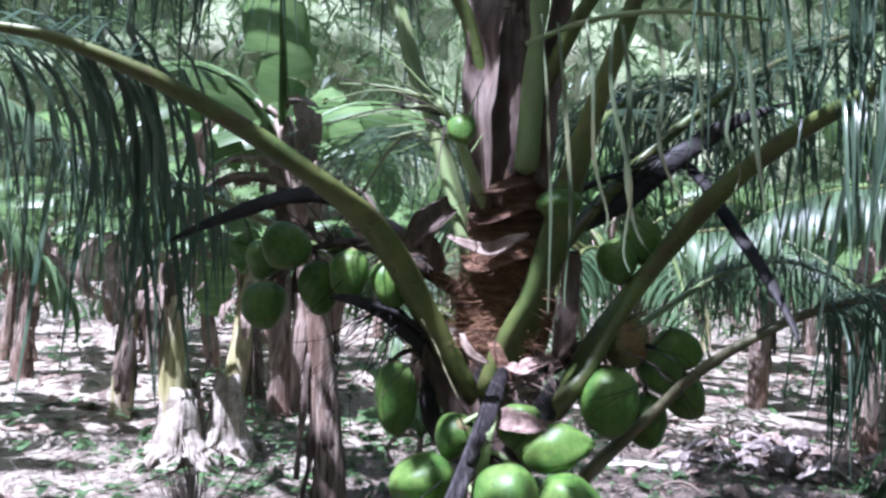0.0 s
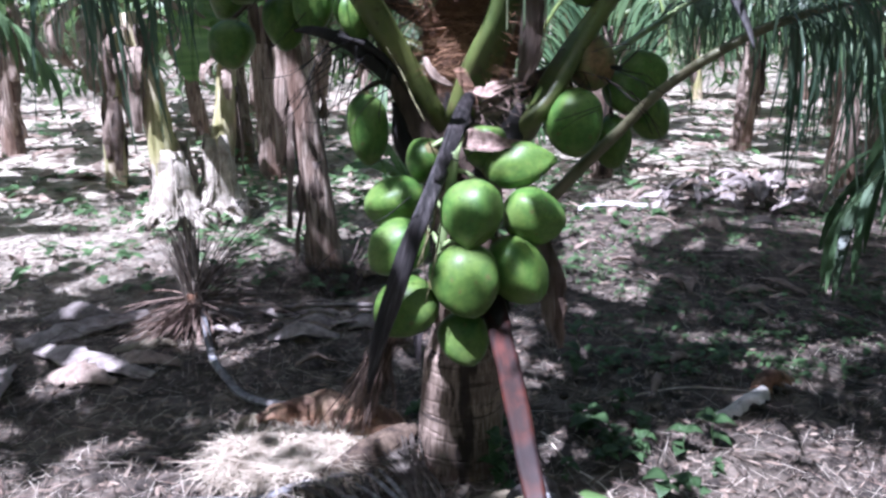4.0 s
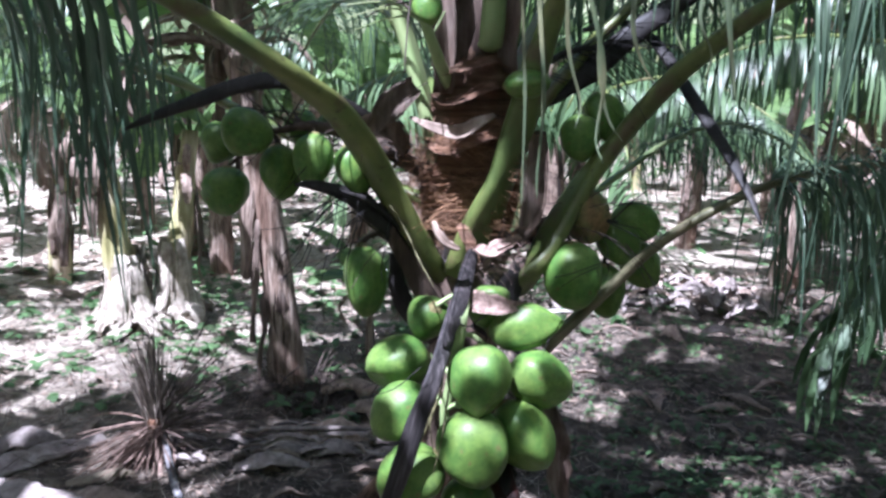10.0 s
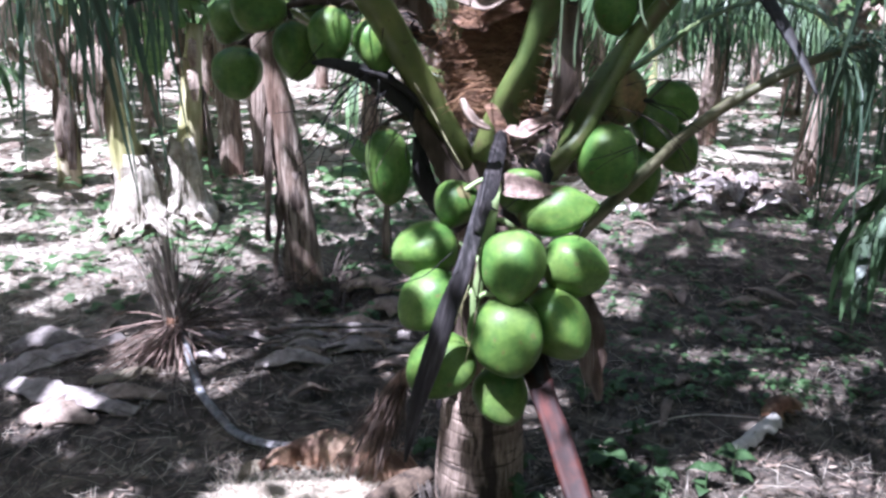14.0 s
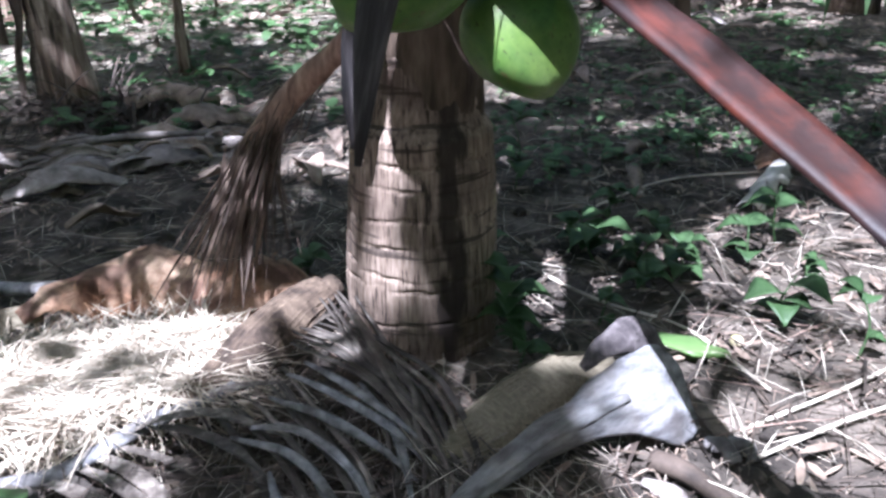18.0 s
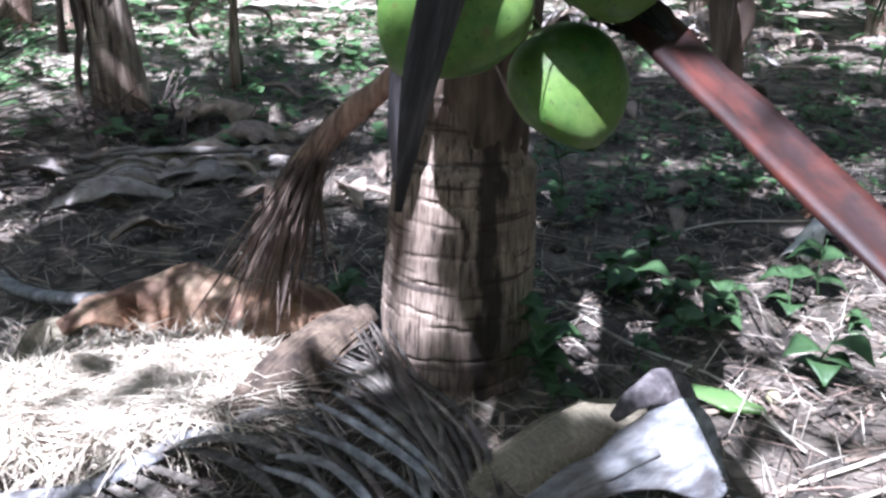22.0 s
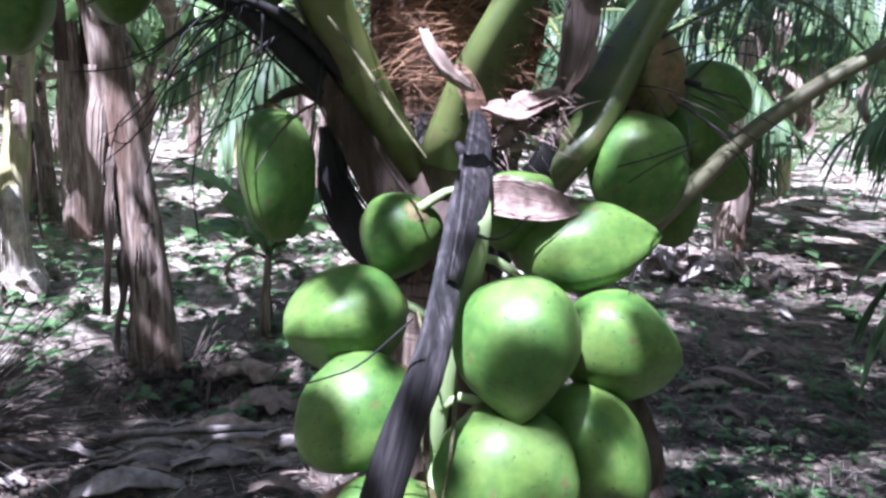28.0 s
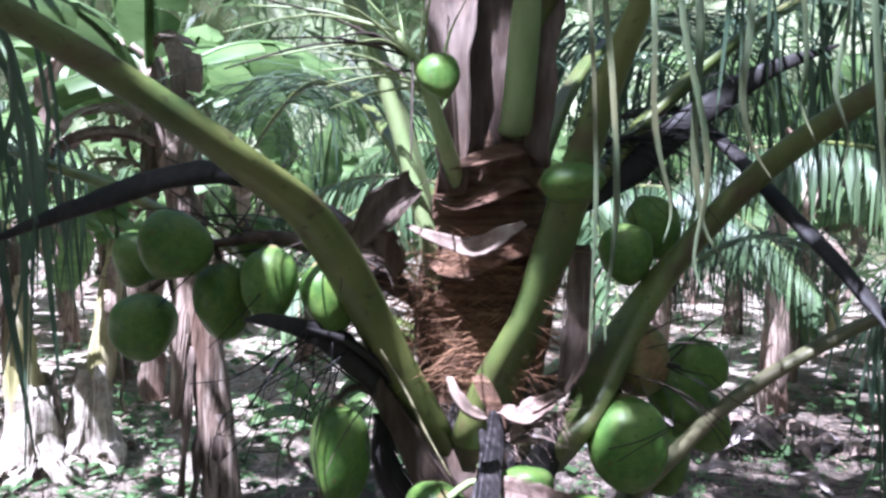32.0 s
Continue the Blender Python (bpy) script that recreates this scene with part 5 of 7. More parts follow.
def banana(x, y, height, radius, lean, seed, mat, label, leaves=6, dead=5, leaf_len=1.7, flaps=4, group="banana plants", skirt=0):
    rng = random.Random(seed)
    z = ground_z(x, y)
    t = thing("banana_plant", label, "banana plant", (x, y, z), group)
    top = Vector((lean[0], lean[1], height))
    c = spline([(0, 0, -0.08), (lean[0] * 0.2, lean[1] * 0.2, height * 0.3), (lean[0] * 0.6, lean[1] * 0.6, height * 0.7), top], 18)
    bm = bmesh.new()
    sweep(bm, c, [radius * (1.25 - 0.6 * k / 18 + (0.35 if k == 0 else 0)) for k in range(19)], seg=14, hint=(0, 1, 0), rough=0.28, seed=seed * 3.1)
    part("pseudostem", bm, mat, t)
    for k in range(flaps):
        f0 = rng.uniform(0.25, 0.95)
        i = int(f0 * 18)
        a = rng.uniform(0, 2 * math.pi)
        out = Vector((math.cos(a), math.sin(a), 0))
        ln = rng.uniform(0.3, 0.75) * min(1.0, height)
        p = c[i] + out * radius * 1.0
        bm = bmesh.new()
        fibrous(bm, spline([p, p + out * 0.015 + Vector((0, 0, -ln * 0.4)), p + out * rng.uniform(0.0, 0.035) + Vector((rng.uniform(-0.02, 0.02), 0, -ln))], 8), lerp_list([radius * 0.6, radius * 0.75, radius * 0.4], 8), out, -0.5, 9, 0.5, seed + k, 0.03)
        part("dry_sheath", bm, M_DRYPIECE if k % 3 else M_DRYSHEATH, t, "peeling dry leaf sheath")
    for k in range(skirt):
        a = rng.uniform(0, 2 * math.pi)
        out = Vector((math.cos(a), math.sin(a), 0))
        p = c[0] + out * radius * 1.1 + Vector((0, 0, rng.uniform(0.35, 0.7)))
        bm = bmesh.new()
        fibrous(bm, spline([p, p + out * 0.05 + Vector((0, 0, -0.25)), p + out * rng.uniform(0.06, 0.16) + Vector((0, 0, 0.12 - p.z)), p + out * rng.uniform(0.12, 0.28) + Vector((0, 0, 0.03 - p.z))], 9), lerp_list([radius * 0.5, radius * 0.8, radius * 0.8, radius * 0.3], 9), out, -0.4, 16, 0.8, seed + 40 + k, 0.05)
        part("dry_sheath", bm, M_STRAW, t, "pale peeling sheath at the stem's foot")
    for k in range(leaves):
        a = 2 * math.pi * (k / max(leaves, 1)) + rng.uniform(-0.4, 0.4)
        ob = new("leaf", rng.choice(BAN))
        ob.parent = t
        ob.matrix_basis = Matrix.Translation(c[-1] - Vector((0, 0, rng.uniform(0, 0.1) * height))) @ Euler((0, rng.uniform(-0.45, 0.25), a)).to_matrix().to_4x4() @ Matrix.Scale(leaf_len * rng.uniform(0.75, 1.15), 4)
    for k in range(dead):
        ob = new("dry_leaf", rng.choice(BANDRY))
        ob.parent = t
        ob["label"] = "dead brown leaf hanging down the stem"
        ob.matrix_basis = Matrix.Translation(c[-1 - rng.randrange(0, 6)]) @ Euler((0, 0.2, rng.uniform(0, 6.3))).to_matrix().to_4x4() @ Matrix.Scale(leaf_len * rng.uniform(0.4, 0.7), 4)
    return t


banana(-0.90, 2.10, 2.3, 0.08, (-0.42, 0.1), 1, M_STEM, "banana plant with brown peeling stem and dead leaves hanging", 5, 7, 1.5, 16)
banana(-2.22, 3.05, 1.45, 0.10, (-0.2, 0.0), 2, M_STEMY, "banana plant with sunlit yellow-green stem and pale skirt", 4, 4, 0.95, 8, skirt=26)
banana(-1.95, 3.25, 1.35, 0.08, (0.1, 0.1), 3, M_STEMY, "banana plant with sunlit yellow-green stem and pale skirt", 4, 3, 0.9, 6, skirt=22)
banana(-2.2, 5.25, 2.5, 0.09, (-0.1, 0.1), 4, M_STEM, "brown-stemmed banana plant standing in the grove", 6, 6, 1.7, 6)
banana(-1.75, 5.1, 2.4, 0.08, (-0.15, 0.0), 5, M_STEM, "brown-stemmed banana plant standing in the grove", 5, 6, 1.6, 6)
banana(2.9, 4.9, 2.4, 0.10, (0.05, 0.0), 6, M_STEM, "brown-stemmed banana plant with dry skirts", 5, 7, 1.7, 7)
t = banana(-0.53, 2.62, 0.42, 0.024, (0.02, 0.02), 7, M_STEM, "young banana sucker with few broad leaves", 6, 2, 0.62, 1, group="")
rng = random.Random(77)
spots = [(-2.9, 6.2), (-3.6, 5.0), (-4.4, 4.0), (-3.9, 7.5), (-2.6, 8.2), (-1.4, 7.4), (-0.5, 8.6), (0.4, 7.2), (1.3, 8.4), (2.3, 7.3), (3.6, 6.6), (4.6, 8.2), (5.6, 6.4), (5.8, 9.2), (-5.4, 6.4), (-5.0, 8.8),
         (-6.5, 4.4), (-6.9, 8.0), (-4.0, 10.2), (-2.0, 10.8), (0.0, 11.0), (2.0, 10.6), (3.9, 10.8), (6.4, 11.5), (7.6, 8.0), (-6.2, 11.2), (-8.4, 6.2), (-8.6, 10.0), (-3.0, 13.2), (-0.9, 13.6), (1.4, 13.4), (3.3, 13.7), (5.4, 13.6),
         (4.3, 4.6), (5.2, 3.0), (-4.6, 2.4), (-5.6, 0.9), (6.2, 1.2)]
for k, (x, y) in enumerate(spots):
    banana(x + rng.uniform(-0.3, 0.3), y + rng.uniform(-0.3, 0.3), rng.uniform(1.3, 2.1), rng.uniform(0.07, 0.10), (rng.uniform(-0.3, 0.3), rng.uniform(-0.2, 0.2)), 200 + k, M_STEMY if k % 6 == 1 else M_STEM,
           "banana plant with brown stem and dry hanging leaves in the grove", 6, 7, rng.uniform(1.3, 1.9), 10)


# ---- other palms of the plantation, seen through the fronds ----
def far_palm(x, y, seed, count, height, length, label):
    rng = random.Random(seed)
    t = thing("young_palm", label, "palm tree", (x, y, ground_z(x, y)), "young palms")
    bm = bmesh.new()
    c = spline([(0, 0, -0.05), (0, 0, height * 0.5), (0.02, 0, height)], 8)
    sweep(bm, c, lerp_list([0.16, 0.12, 0.09], 8), seg=12, hint=(0, 1, 0), rough=0.2)
    part("trunk", bm, M_BARK, t)
    for k in range(count):
        a = 2 * math.pi * k / count + rng.uniform(-0.25, 0.25)
        e = rng.uniform(0.35, 1.15)
        d = Vector((math.cos(a), math.sin(a), 0))
        pts = [Vector((0, 0, height))]
        ang = e
        for j in range(6):
            pts.append(pts[-1] + (d * math.cos(ang) + Vector((0, 0, math.sin(ang)))) * length / 6)
            ang -= rng.uniform(0.22, 0.42)
        cc = spline(pts, 20)
        bm = bmesh.new()
        sweep(bm, cc, lerp_list([0.03, 0.02, 0.012, 0.004], 20), seg=7)
        rach = part("frond", bm, M_PETIOLE, t, "green frond with hanging leaflets")
        V, F = [], []
        s = d.cross(Vector((0, 0, 1)))
        for q in range(70):
            f = 0.25 + 0.75 * q / 70
            i = min(int(f * 20), 19)
            p = cc[i].lerp(cc[i + 1], f * 20 - i)
            for side in (-1, 1):
                dd = (s * side + d * rng.uniform(0.3, 0.7) + Vector((0, 0, rng.uniform(-0.1, 0.25)))).normalized()
                blade(V, F, p, dd, rng.uniform(0.5, 0.75) * (1.1 - 0.5 * f), 0.017, rng.uniform(1.6, 4.5), seg=5)
        soup("foliage", V, F, M_LEAFLET_FAR, "hanging green leaflets", "leaflets", rach)
    return t


far_palm(3.5, 3.3, 1, 6, 1.6, 2.4, "young coconut palm with drooping fronds")
far_palm(-5.2, 2.4, 2, 9, 1.5, 2.7, "young coconut palm with drooping fronds")
far_palm(3.6, 0.3, 3, 9, 1.3, 2.8, "young coconut palm with drooping fronds")
far_palm(0.9, 5.6, 4, 10, 1.4, 2.9, "young coconut palm deep in the grove")
far_palm(-3.8, 9.0, 5, 10, 1.6, 3.0, "young coconut palm deep in the grove")
far_palm(4.6, 10.0, 6, 10, 1.6, 3.0, "young coconut palm deep in the grove")
far_palm(-1.0, 16.5, 7, 11, 1.8, 3.2, "young coconut palm deep in the grove")
far_palm(7.5, 4.4, 8, 10, 1.6, 3.0, "young coconut palm deep in the grove")


# ---- unseen leaves added overhead for shade, and the woods beyond ----
def canopy():
    rng = random.Random(5)
    V, F = [], []
    # loose leaves out of view: none over the gaps, more over the thick spots
    gaps = [(0.25, 0.42, 0.12, 0.95), (0.42, 0.30, 0.22, 0.97), (0.28, 0.55, 0.2, 0.8), (0.26, -0.10, 0.26, 1.0), (0.52, 0.02, 0.25, 1.0), (-0.58, -0.16, 0.5, 1.0), (0.50, 0.55, 0.24, 0.92), (0.02, 0.25, 0.15, 0.85), (0.45, -0.05, 0.2, 0.97), (0.10, 0.02, 0.2, 0.98), (0.34, -0.43, 0.07, 0.9), (-2.4, 3.4, 1.2, 0.92), (-1.6, 5.0, 0.9, 0.9), (3.2, 6.5, 1.6, 0.9), (-3.4, 2.6, 0.7, 0.75), (-0.54, -0.08, 0.28, 0.97), (0.2, -0.16, 0.30, 0.95), (0.36, 0.14, 0.3, 0.97), (0.55, 0.08, 0.3, 0.97),
            (0.9, 0.1, 0.35, 0.95), (1.35, 0.6, 0.35, 0.92), (0.75, 0.6, 0.22, 0.9), (-1.75, 0.8, 0.25, 0.35), (0.65, -0.4, 0.35, 0.97), (0.42, 0.15, 0.2, 0.97), (0.63, 0.4, 0.2, 0.8), (1.05, 0.45, 0.4, 0.92), (-1.28, 1.3, 0.25, 0.7)]
    thick = [(-0.15, -0.45, 0.2), (0.2, -0.45, 0.12), (-0.30, -0.60, 0.25), (-0.65, 1.28, 0.32), (0.86, 0.74, 0.2), (-1.25, 0.30, 0.36), (-1.35, 1.85, 0.35), (-0.05, 0.53, 0.22), (-0.12, -0.48, 0.2), (0.12, -0.42, 0.16), (1.8, 2.4, 0.9), (0.6, 1.3, 0.4), (-1.1, 0.35, 0.4), (-0.75, 0.6, 0.35), (-0.5, 0.9, 0.3), (-0.1, -0.42, 0.13)]
    n = 0
    while n < 1690:
        x, y, z = rng.uniform(-8, 5), rng.uniform(-8, 1.5), rng.uniform(3.4, 5.5)
        a = rng.uniform(0, 6.3)
        ln, w = rng.uniform(0.5, 1.4), rng.uniform(0.04, 0.115)
        if n >= 1480:
            ln = 0.4
        d = Vector((math.cos(a), math.sin(a), rng.uniform(-0.1, 0.5))).normalized()
        shade = [Vector((x, y, z)) + d * ln * f for f in (0.05, 0.25, 0.45, 0.65, 0.85, 1.0)]
        shade = [q - SUN_TO * (q.z / SUN_TO.z) for q in shade]
        luck = rng.random()
        dense = any(math.hypot(shade[1].x - gx, shade[1].y - gy) < r for gx, gy, r in thick)
        if n >= 1480 and not dense:
            continue
        if shade[1].y > 2.2 + max(0.0, shade[1].x - 0.5) and rng.random() < 0.8:
            continue
        if n < 1480 and any(math.hypot(q.x - gx, q.y - gy) < r + 0.1 and luck < p for q in shade for gx, gy, r, p in gaps):
            continue
        n += 1
        blade(V, F, (x, y, z), d, ln, w, rng.uniform(0.3, 1.2), seg=5)
    # small leaflets added too: crowded discs shade a spot, sparse ones break its light
    for gx, gy, r, count in [(-0.12, -0.22, 0.16, 60), (-0.22, -0.40, 0.16, 60), (0.13, -0.36, 0.10, 20), (-0.05, -0.46, 0.13, 30), (-0.52, -0.15, 0.35, 14), (0.2, -0.16, 0.36, 3), (0.7, 0.1, 0.3, 3), (0.3, -0.42, 0.2, 3), (0.8, -0.35, 0.3, 7), (0.95, 0.25, 0.4, 12), (0.26, 0.27, 0.16, 9), (0.33, -0.10, 0.28, 15), (-0.68, 2.42, 0.4, 26), (0.12, 0.0, 0.15, 6), (0.71, 0.43, 0.18, 13), (0.50, 0.55, 0.25, 13), (-0.05, 0.53, 0.25, 6)]:
        for k in range(count):
            a, b = rng.uniform(0, 6.3), r * math.sqrt(rng.random())
            z = rng.uniform(3.4, 5.2)
            p = Vector((gx + b * math.cos(a), gy + b * math.sin(a), 0)) + SUN_TO * (z / SUN_TO.z)
            e = rng.uniform(0, 6.3)
            blade(V, F, p, Vector((math.cos(e), math.sin(e), rng.uniform(-0.2, 0.3))).normalized(), rng.uniform(0.08, 0.22), rng.uniform(0.014, 0.04), 0.5, seg=3)
    soup("canopy", V, F, M_CANOPY, "unseen loose leaves added overhead to dapple the sunlight", "foliage")
    V, F = [], []
    for k in range(50000):
        a = rng.uniform(0.1, 3.05) if k % 4 else rng.uniform(3.05, 6.3)
        r = rng.uniform(14, 34)
        z = rng.random() ** 1.15 * (12.0 + (r - 14) * 0.6)
        d = Vector((rng.uniform(-1, 1), rng.uniform(-1, 1), rng.uniform(-0.3, 0.9))).normalized()
        blade(V, F, (r * math.cos(a), r * math.sin(a) + 1, z), d, rng.uniform(0.3, 1.1), rng.uniform(0.02, 0.09), rng.uniform(0.5, 2.5), seg=2, twist=rng.uniform(0, 3))
    soup("far_woods", V, F, M_CANOPY, "bright green thicket beyond the grove", "foliage")


canopy()


def thicket():
    """The closed green edge of the plantation all round, far behind the rest."""
    bm = bmesh.new()
    rows = []
    for j in range(15):
        row = []
        for k in range(120):
            a = 2 * math.pi * k / 120
            r = 37 + 2.5 * noise.noise(Vector((math.cos(a) * 6, math.sin(a) * 6, j * 0.5)))
            z = -0.5 + j * 1.4 + (2.6 * noise.noise(Vector((math.cos(a) * 9, math.sin(a) * 9, 3.0))) if j == 14 else 0)
            row.append(bm.verts.new((r * math.cos(a), r * math.sin(a), z)))
        rows.append(row)
    for p, q in zip(rows, rows[1:]):
        for k in range(120):
            bm.faces.new((p[k], p[(k + 1) % 120], q[(k + 1) % 120], q[k]))
    tagged(part("backdrop", bm, M_THICKET, None), "green thicket closing the plantation far off, its sunlit glare painted pale", "backdrop", kind="structure")


thicket()


# ---- things lying on the ground ----
def on(x, y, h=0.0):
    return Vector((x, y, ground_z(x, y) + h))


def rod(t, name, pts, wide, high, mat, label="", seg=10, groove=0.0, rough=0.1, n=16, hint=(0, 0, 1)):
    bm = bmesh.new()
    sweep(bm, spline(pts, n), lerp_list(wide, n), lerp_list(high, n), seg, hint, groove, rough)
    return part(name, bm, mat, t, label)


# fallen dry frond in front of the trunk
THICK = [leaflet_mesh(80 + i, 0.35 + 0.15 * i, (-0.35, 0.3, 0.1)[i % 3], 0.045, M_DRYFROND) for i in range(4)]
t = thing("fallen_frond", "grey dry fallen palm frond lying before the trunk", "palm frond")
frond([on(-0.33, -0.178, 0.055), on(-0.44, -0.254, 0.05), on(-0.51, -0.296, 0.048), on(-0.58, -0.325, 0.045), on(-0.66, -0.335, 0.042), on(-0.8, -0.35, 0.04), on(-1.0, -0.36, 0.035)],
      [0.022, 0.018, 0.016, 0.015, 0.014, 0.012, 0.006], [0.011, 0.010, 0.009, 0.009, 0.008, 0.008, 0.005], 0.08, 17, 0.24, THICK, M_GREYWOOD, 51, "pale grey dry rachis", t, "rachis", taper=0.1, forward=-0.75, groove=0.2, sides=(-1,))
bm = bmesh.new()
fibrous(bm, spline([on(-0.12, 0.07, 0.10), on(-0.19, 0.01, 0.10), on(-0.27, -0.085, 0.085), on(-0.34, -0.178, 0.065), on(-0.42, -0.24, 0.05), on(-0.48, -0.28, 0.045)], 16), lerp_list([0.026, 0.042, 0.05, 0.04, 0.022, 0.012], 16), (0.3, -0.5, 0.9), -0.5, 16, 0.25, 12, 0.012)
part("leaf_base", bm, M_COLLAR, t, "brown split dry leaf base")
# grey leaflets fanning from the leaf base
t = thing("dry_frond_piece", "bundle of grey dry leaflets leaning at the trunk's foot", "palm frond")
rng = random.Random(62)
for k in range(26):
    if k < 7:
        q = [(-0.136, -0.02, 0.11), (-0.104, -0.155, 0.09), (-0.082, -0.27, 0.06), (-0.07 + 0.03 * rng.gauss(0, 1), -0.37, 0.04), (-0.07 + 0.05 * rng.gauss(0, 1), -0.44 - 0.06 * rng.random(), 0.015)]
        g = 0.012
    elif k < 18:
        s = rng.uniform(0, 1)
        q = [(-0.24 + 0.06 * s, -0.14 + 0.1 * s, 0.08), (-0.17 + 0.05 * s, -0.22 + 0.08 * s, 0.085), (-0.10 + 0.06 * s, -0.31 + 0.04 * s, 0.055), (-0.07 + 0.05 * s, -0.42, 0.02), (-0.08 + 0.04 * s, -0.50, 0.01)]
        g = 0.014
    else:
        s = rng.uniform(0, 1)
        q = [(-0.36 + 0.14 * s, -0.22 + 0.06 * s, 0.05), (-0.32 + 0.14 * s, -0.30, 0.05), (-0.27 + 0.14 * s, -0.40, 0.03), (-0.24 + 0.12 * s, -0.52, 0.012), (-0.2 + 0.1 * s, -0.62, 0.008)]
        g = 0.02
    j = Vector((rng.gauss(0, g), rng.gauss(0, g), 0))
    bm = bmesh.new()
    sheet(bm, spline([on(a + j.x, b + j.y, c) for a, b, c in q], 12), lerp_list([0.003, 0.007, 0.008, 0.006, 0.0015], 12), (0.5, -0.3, 0.8), rng.uniform(-0.8, 0.8), 2, 0.1, 0.0015, k, 0.008)
    part("leaflet", bm, M_DRYFROND, t)
for k, q in enumerate([[(-0.21, -0.20, 0.09), (-0.15, -0.27, 0.085), (-0.09, -0.34, 0.06), (-0.05, -0.39, 0.03)], [(-0.24, -0.23, 0.08), (-0.17, -0.30, 0.08), (-0.10, -0.36, 0.055), (-0.06, -0.41, 0.02)],
                       [(-0.27, -0.27, 0.07), (-0.20, -0.33, 0.075), (-0.12, -0.39, 0.05), (-0.08, -0.45, 0.02)], [(-0.30, -0.33, 0.06), (-0.23, -0.37, 0.07), (-0.17, -0.45, 0.05), (-0.15, -0.54, 0.015)],
                       [(-0.33, -0.32, 0.05), (-0.25, -0.39, 0.06), (-0.20, -0.47, 0.04), (-0.19, -0.56, 0.012)], [(-0.13, -0.25, 0.07), (-0.10, -0.34, 0.05), (-0.095, -0.43, 0.03), (-0.10, -0.52, 0.012)],
                       [(-0.28, -0.40, 0.04), (-0.27, -0.47, 0.045), (-0.25, -0.54, 0.03), (-0.26, -0.62, 0.01)], [(-0.22, -0.44, 0.03), (-0.21, -0.50, 0.04), (-0.22, -0.57, 0.03), (-0.24, -0.64, 0.01)]]):
    bm = bmesh.new()
    sheet(bm, spline([on(*p) for p in q], 14), lerp_list([0.003, 0.008, 0.0085, 0.006, 0.0015], 14), (0.4, -0.4, 0.8), (-0.7, 0.5)[k % 2], 4, 0.1, 0.002, 20 + k, 0.006)
    part("leaflet", bm, M_GREYWOOD, t, "grey dry arched leaflet")
# flared grey frond base with a tan spathe beside it
t = thing("frond_base", "weathered grey flared base of a fallen palm frond", "palm frond")
bm = bmesh.new()
c = spline([on(-0.2, -0.66, 0.02), on(-0.09, -0.575, 0.035), on(0.0, -0.51, 0.05), on(0.09, -0.463, 0.06), on(0.16, -0.437, 0.066), on(0.22, -0.42, 0.07), on(0.265, -0.407, 0.072), on(0.305, -0.396, 0.072), on(0.335, -0.388, 0.068), on(0.352, -0.384, 0.064), on(0.36, -0.382, 0.06)], 44)
sweep(bm, c, lerp_list([0.013, 0.015, 0.018, 0.024, 0.034, 0.052, 0.074, 0.088, 0.084, 0.06, 0.015], 44), lerp_list([0.010, 0.011, 0.013, 0.016, 0.02, 0.023, 0.024, 0.022, 0.018, 0.012, 0.004], 44), 24, (-0.1, -0.6, 0.78), 0.0, 0.3, 4.0)
along(part("flare", bm, M_GREYWOOD, t, "blue-grey weathered midrib widening into a flat paddle"), (0.33, 0.11, 0.02))
bm = bmesh.new()
c = spline([on(-0.09, -0.582, 0.045), on(0.0, -0.522, 0.063), on(0.09, -0.476, 0.074), on(0.16, -0.452, 0.081), on(0.24, -0.43, 0.085)], 18)
sweep(bm, c, lerp_list([0.005, 0.008, 0.011, 0.013, 0.006], 18), lerp_list([0.004, 0.005, 0.006, 0.006, 0.003], 18), 10, (-0.15, -0.6, 0.75), 0.0, 0.3, 6.0)
along(part("midrib", bm, M_GREYWOOD, t, "raised grey ridge of the midrib"), (0.33, 0.11, 0.02))
bm = bmesh.new()
sweep(bm, spline([on(0.19, -0.375, 0.112), on(0.235, -0.352, 0.128), on(0.275, -0.335, 0.133), on(0.315, -0.332, 0.125), on(0.338, -0.345, 0.108)], 16), lerp_list([0.008, 0.022, 0.027, 0.024, 0.008], 16), lerp_list([0.004, 0.010, 0.012, 0.010, 0.004], 16), 14, (-0.1, -0.6, 0.78), 0.0, 0.9, 3.0)
part("knot", bm, M_DARKFIBRE, t, "dark fibrous torn knot")
t = thing("dry_spathe", "tan ribbed boat-shaped dry spathe on the ground", "palm spathe")
bm = bmesh.new()
sheet(bm, spline([on(-0.06, -0.42, 0.015), on(0.03, -0.38, 0.04), on(0.12, -0.34, 0.055), on(0.21, -0.30, 0.06), on(0.29, -0.28, 0.05)], 18), lerp_list([0.008, 0.045, 0.06, 0.055, 0.03], 18), (0.2, -0.4, 1), -0.4, 8, 0.05, 0.006, 5, 0.01)
along(part("shell", bm, M_TAN, t, "tan ribbed spathe"), (0.35, 0.15, 0.0))
c = spline([on(-0.06, -0.42, 0.018), on(0.03, -0.38, 0.043), on(0.12, -0.34, 0.058), on(0.21, -0.30, 0.063), on(0.29, -0.28, 0.053)], 18)
w = lerp_list([0.008, 0.045, 0.06, 0.055, 0.03], 18)
rng = random.Random(44)
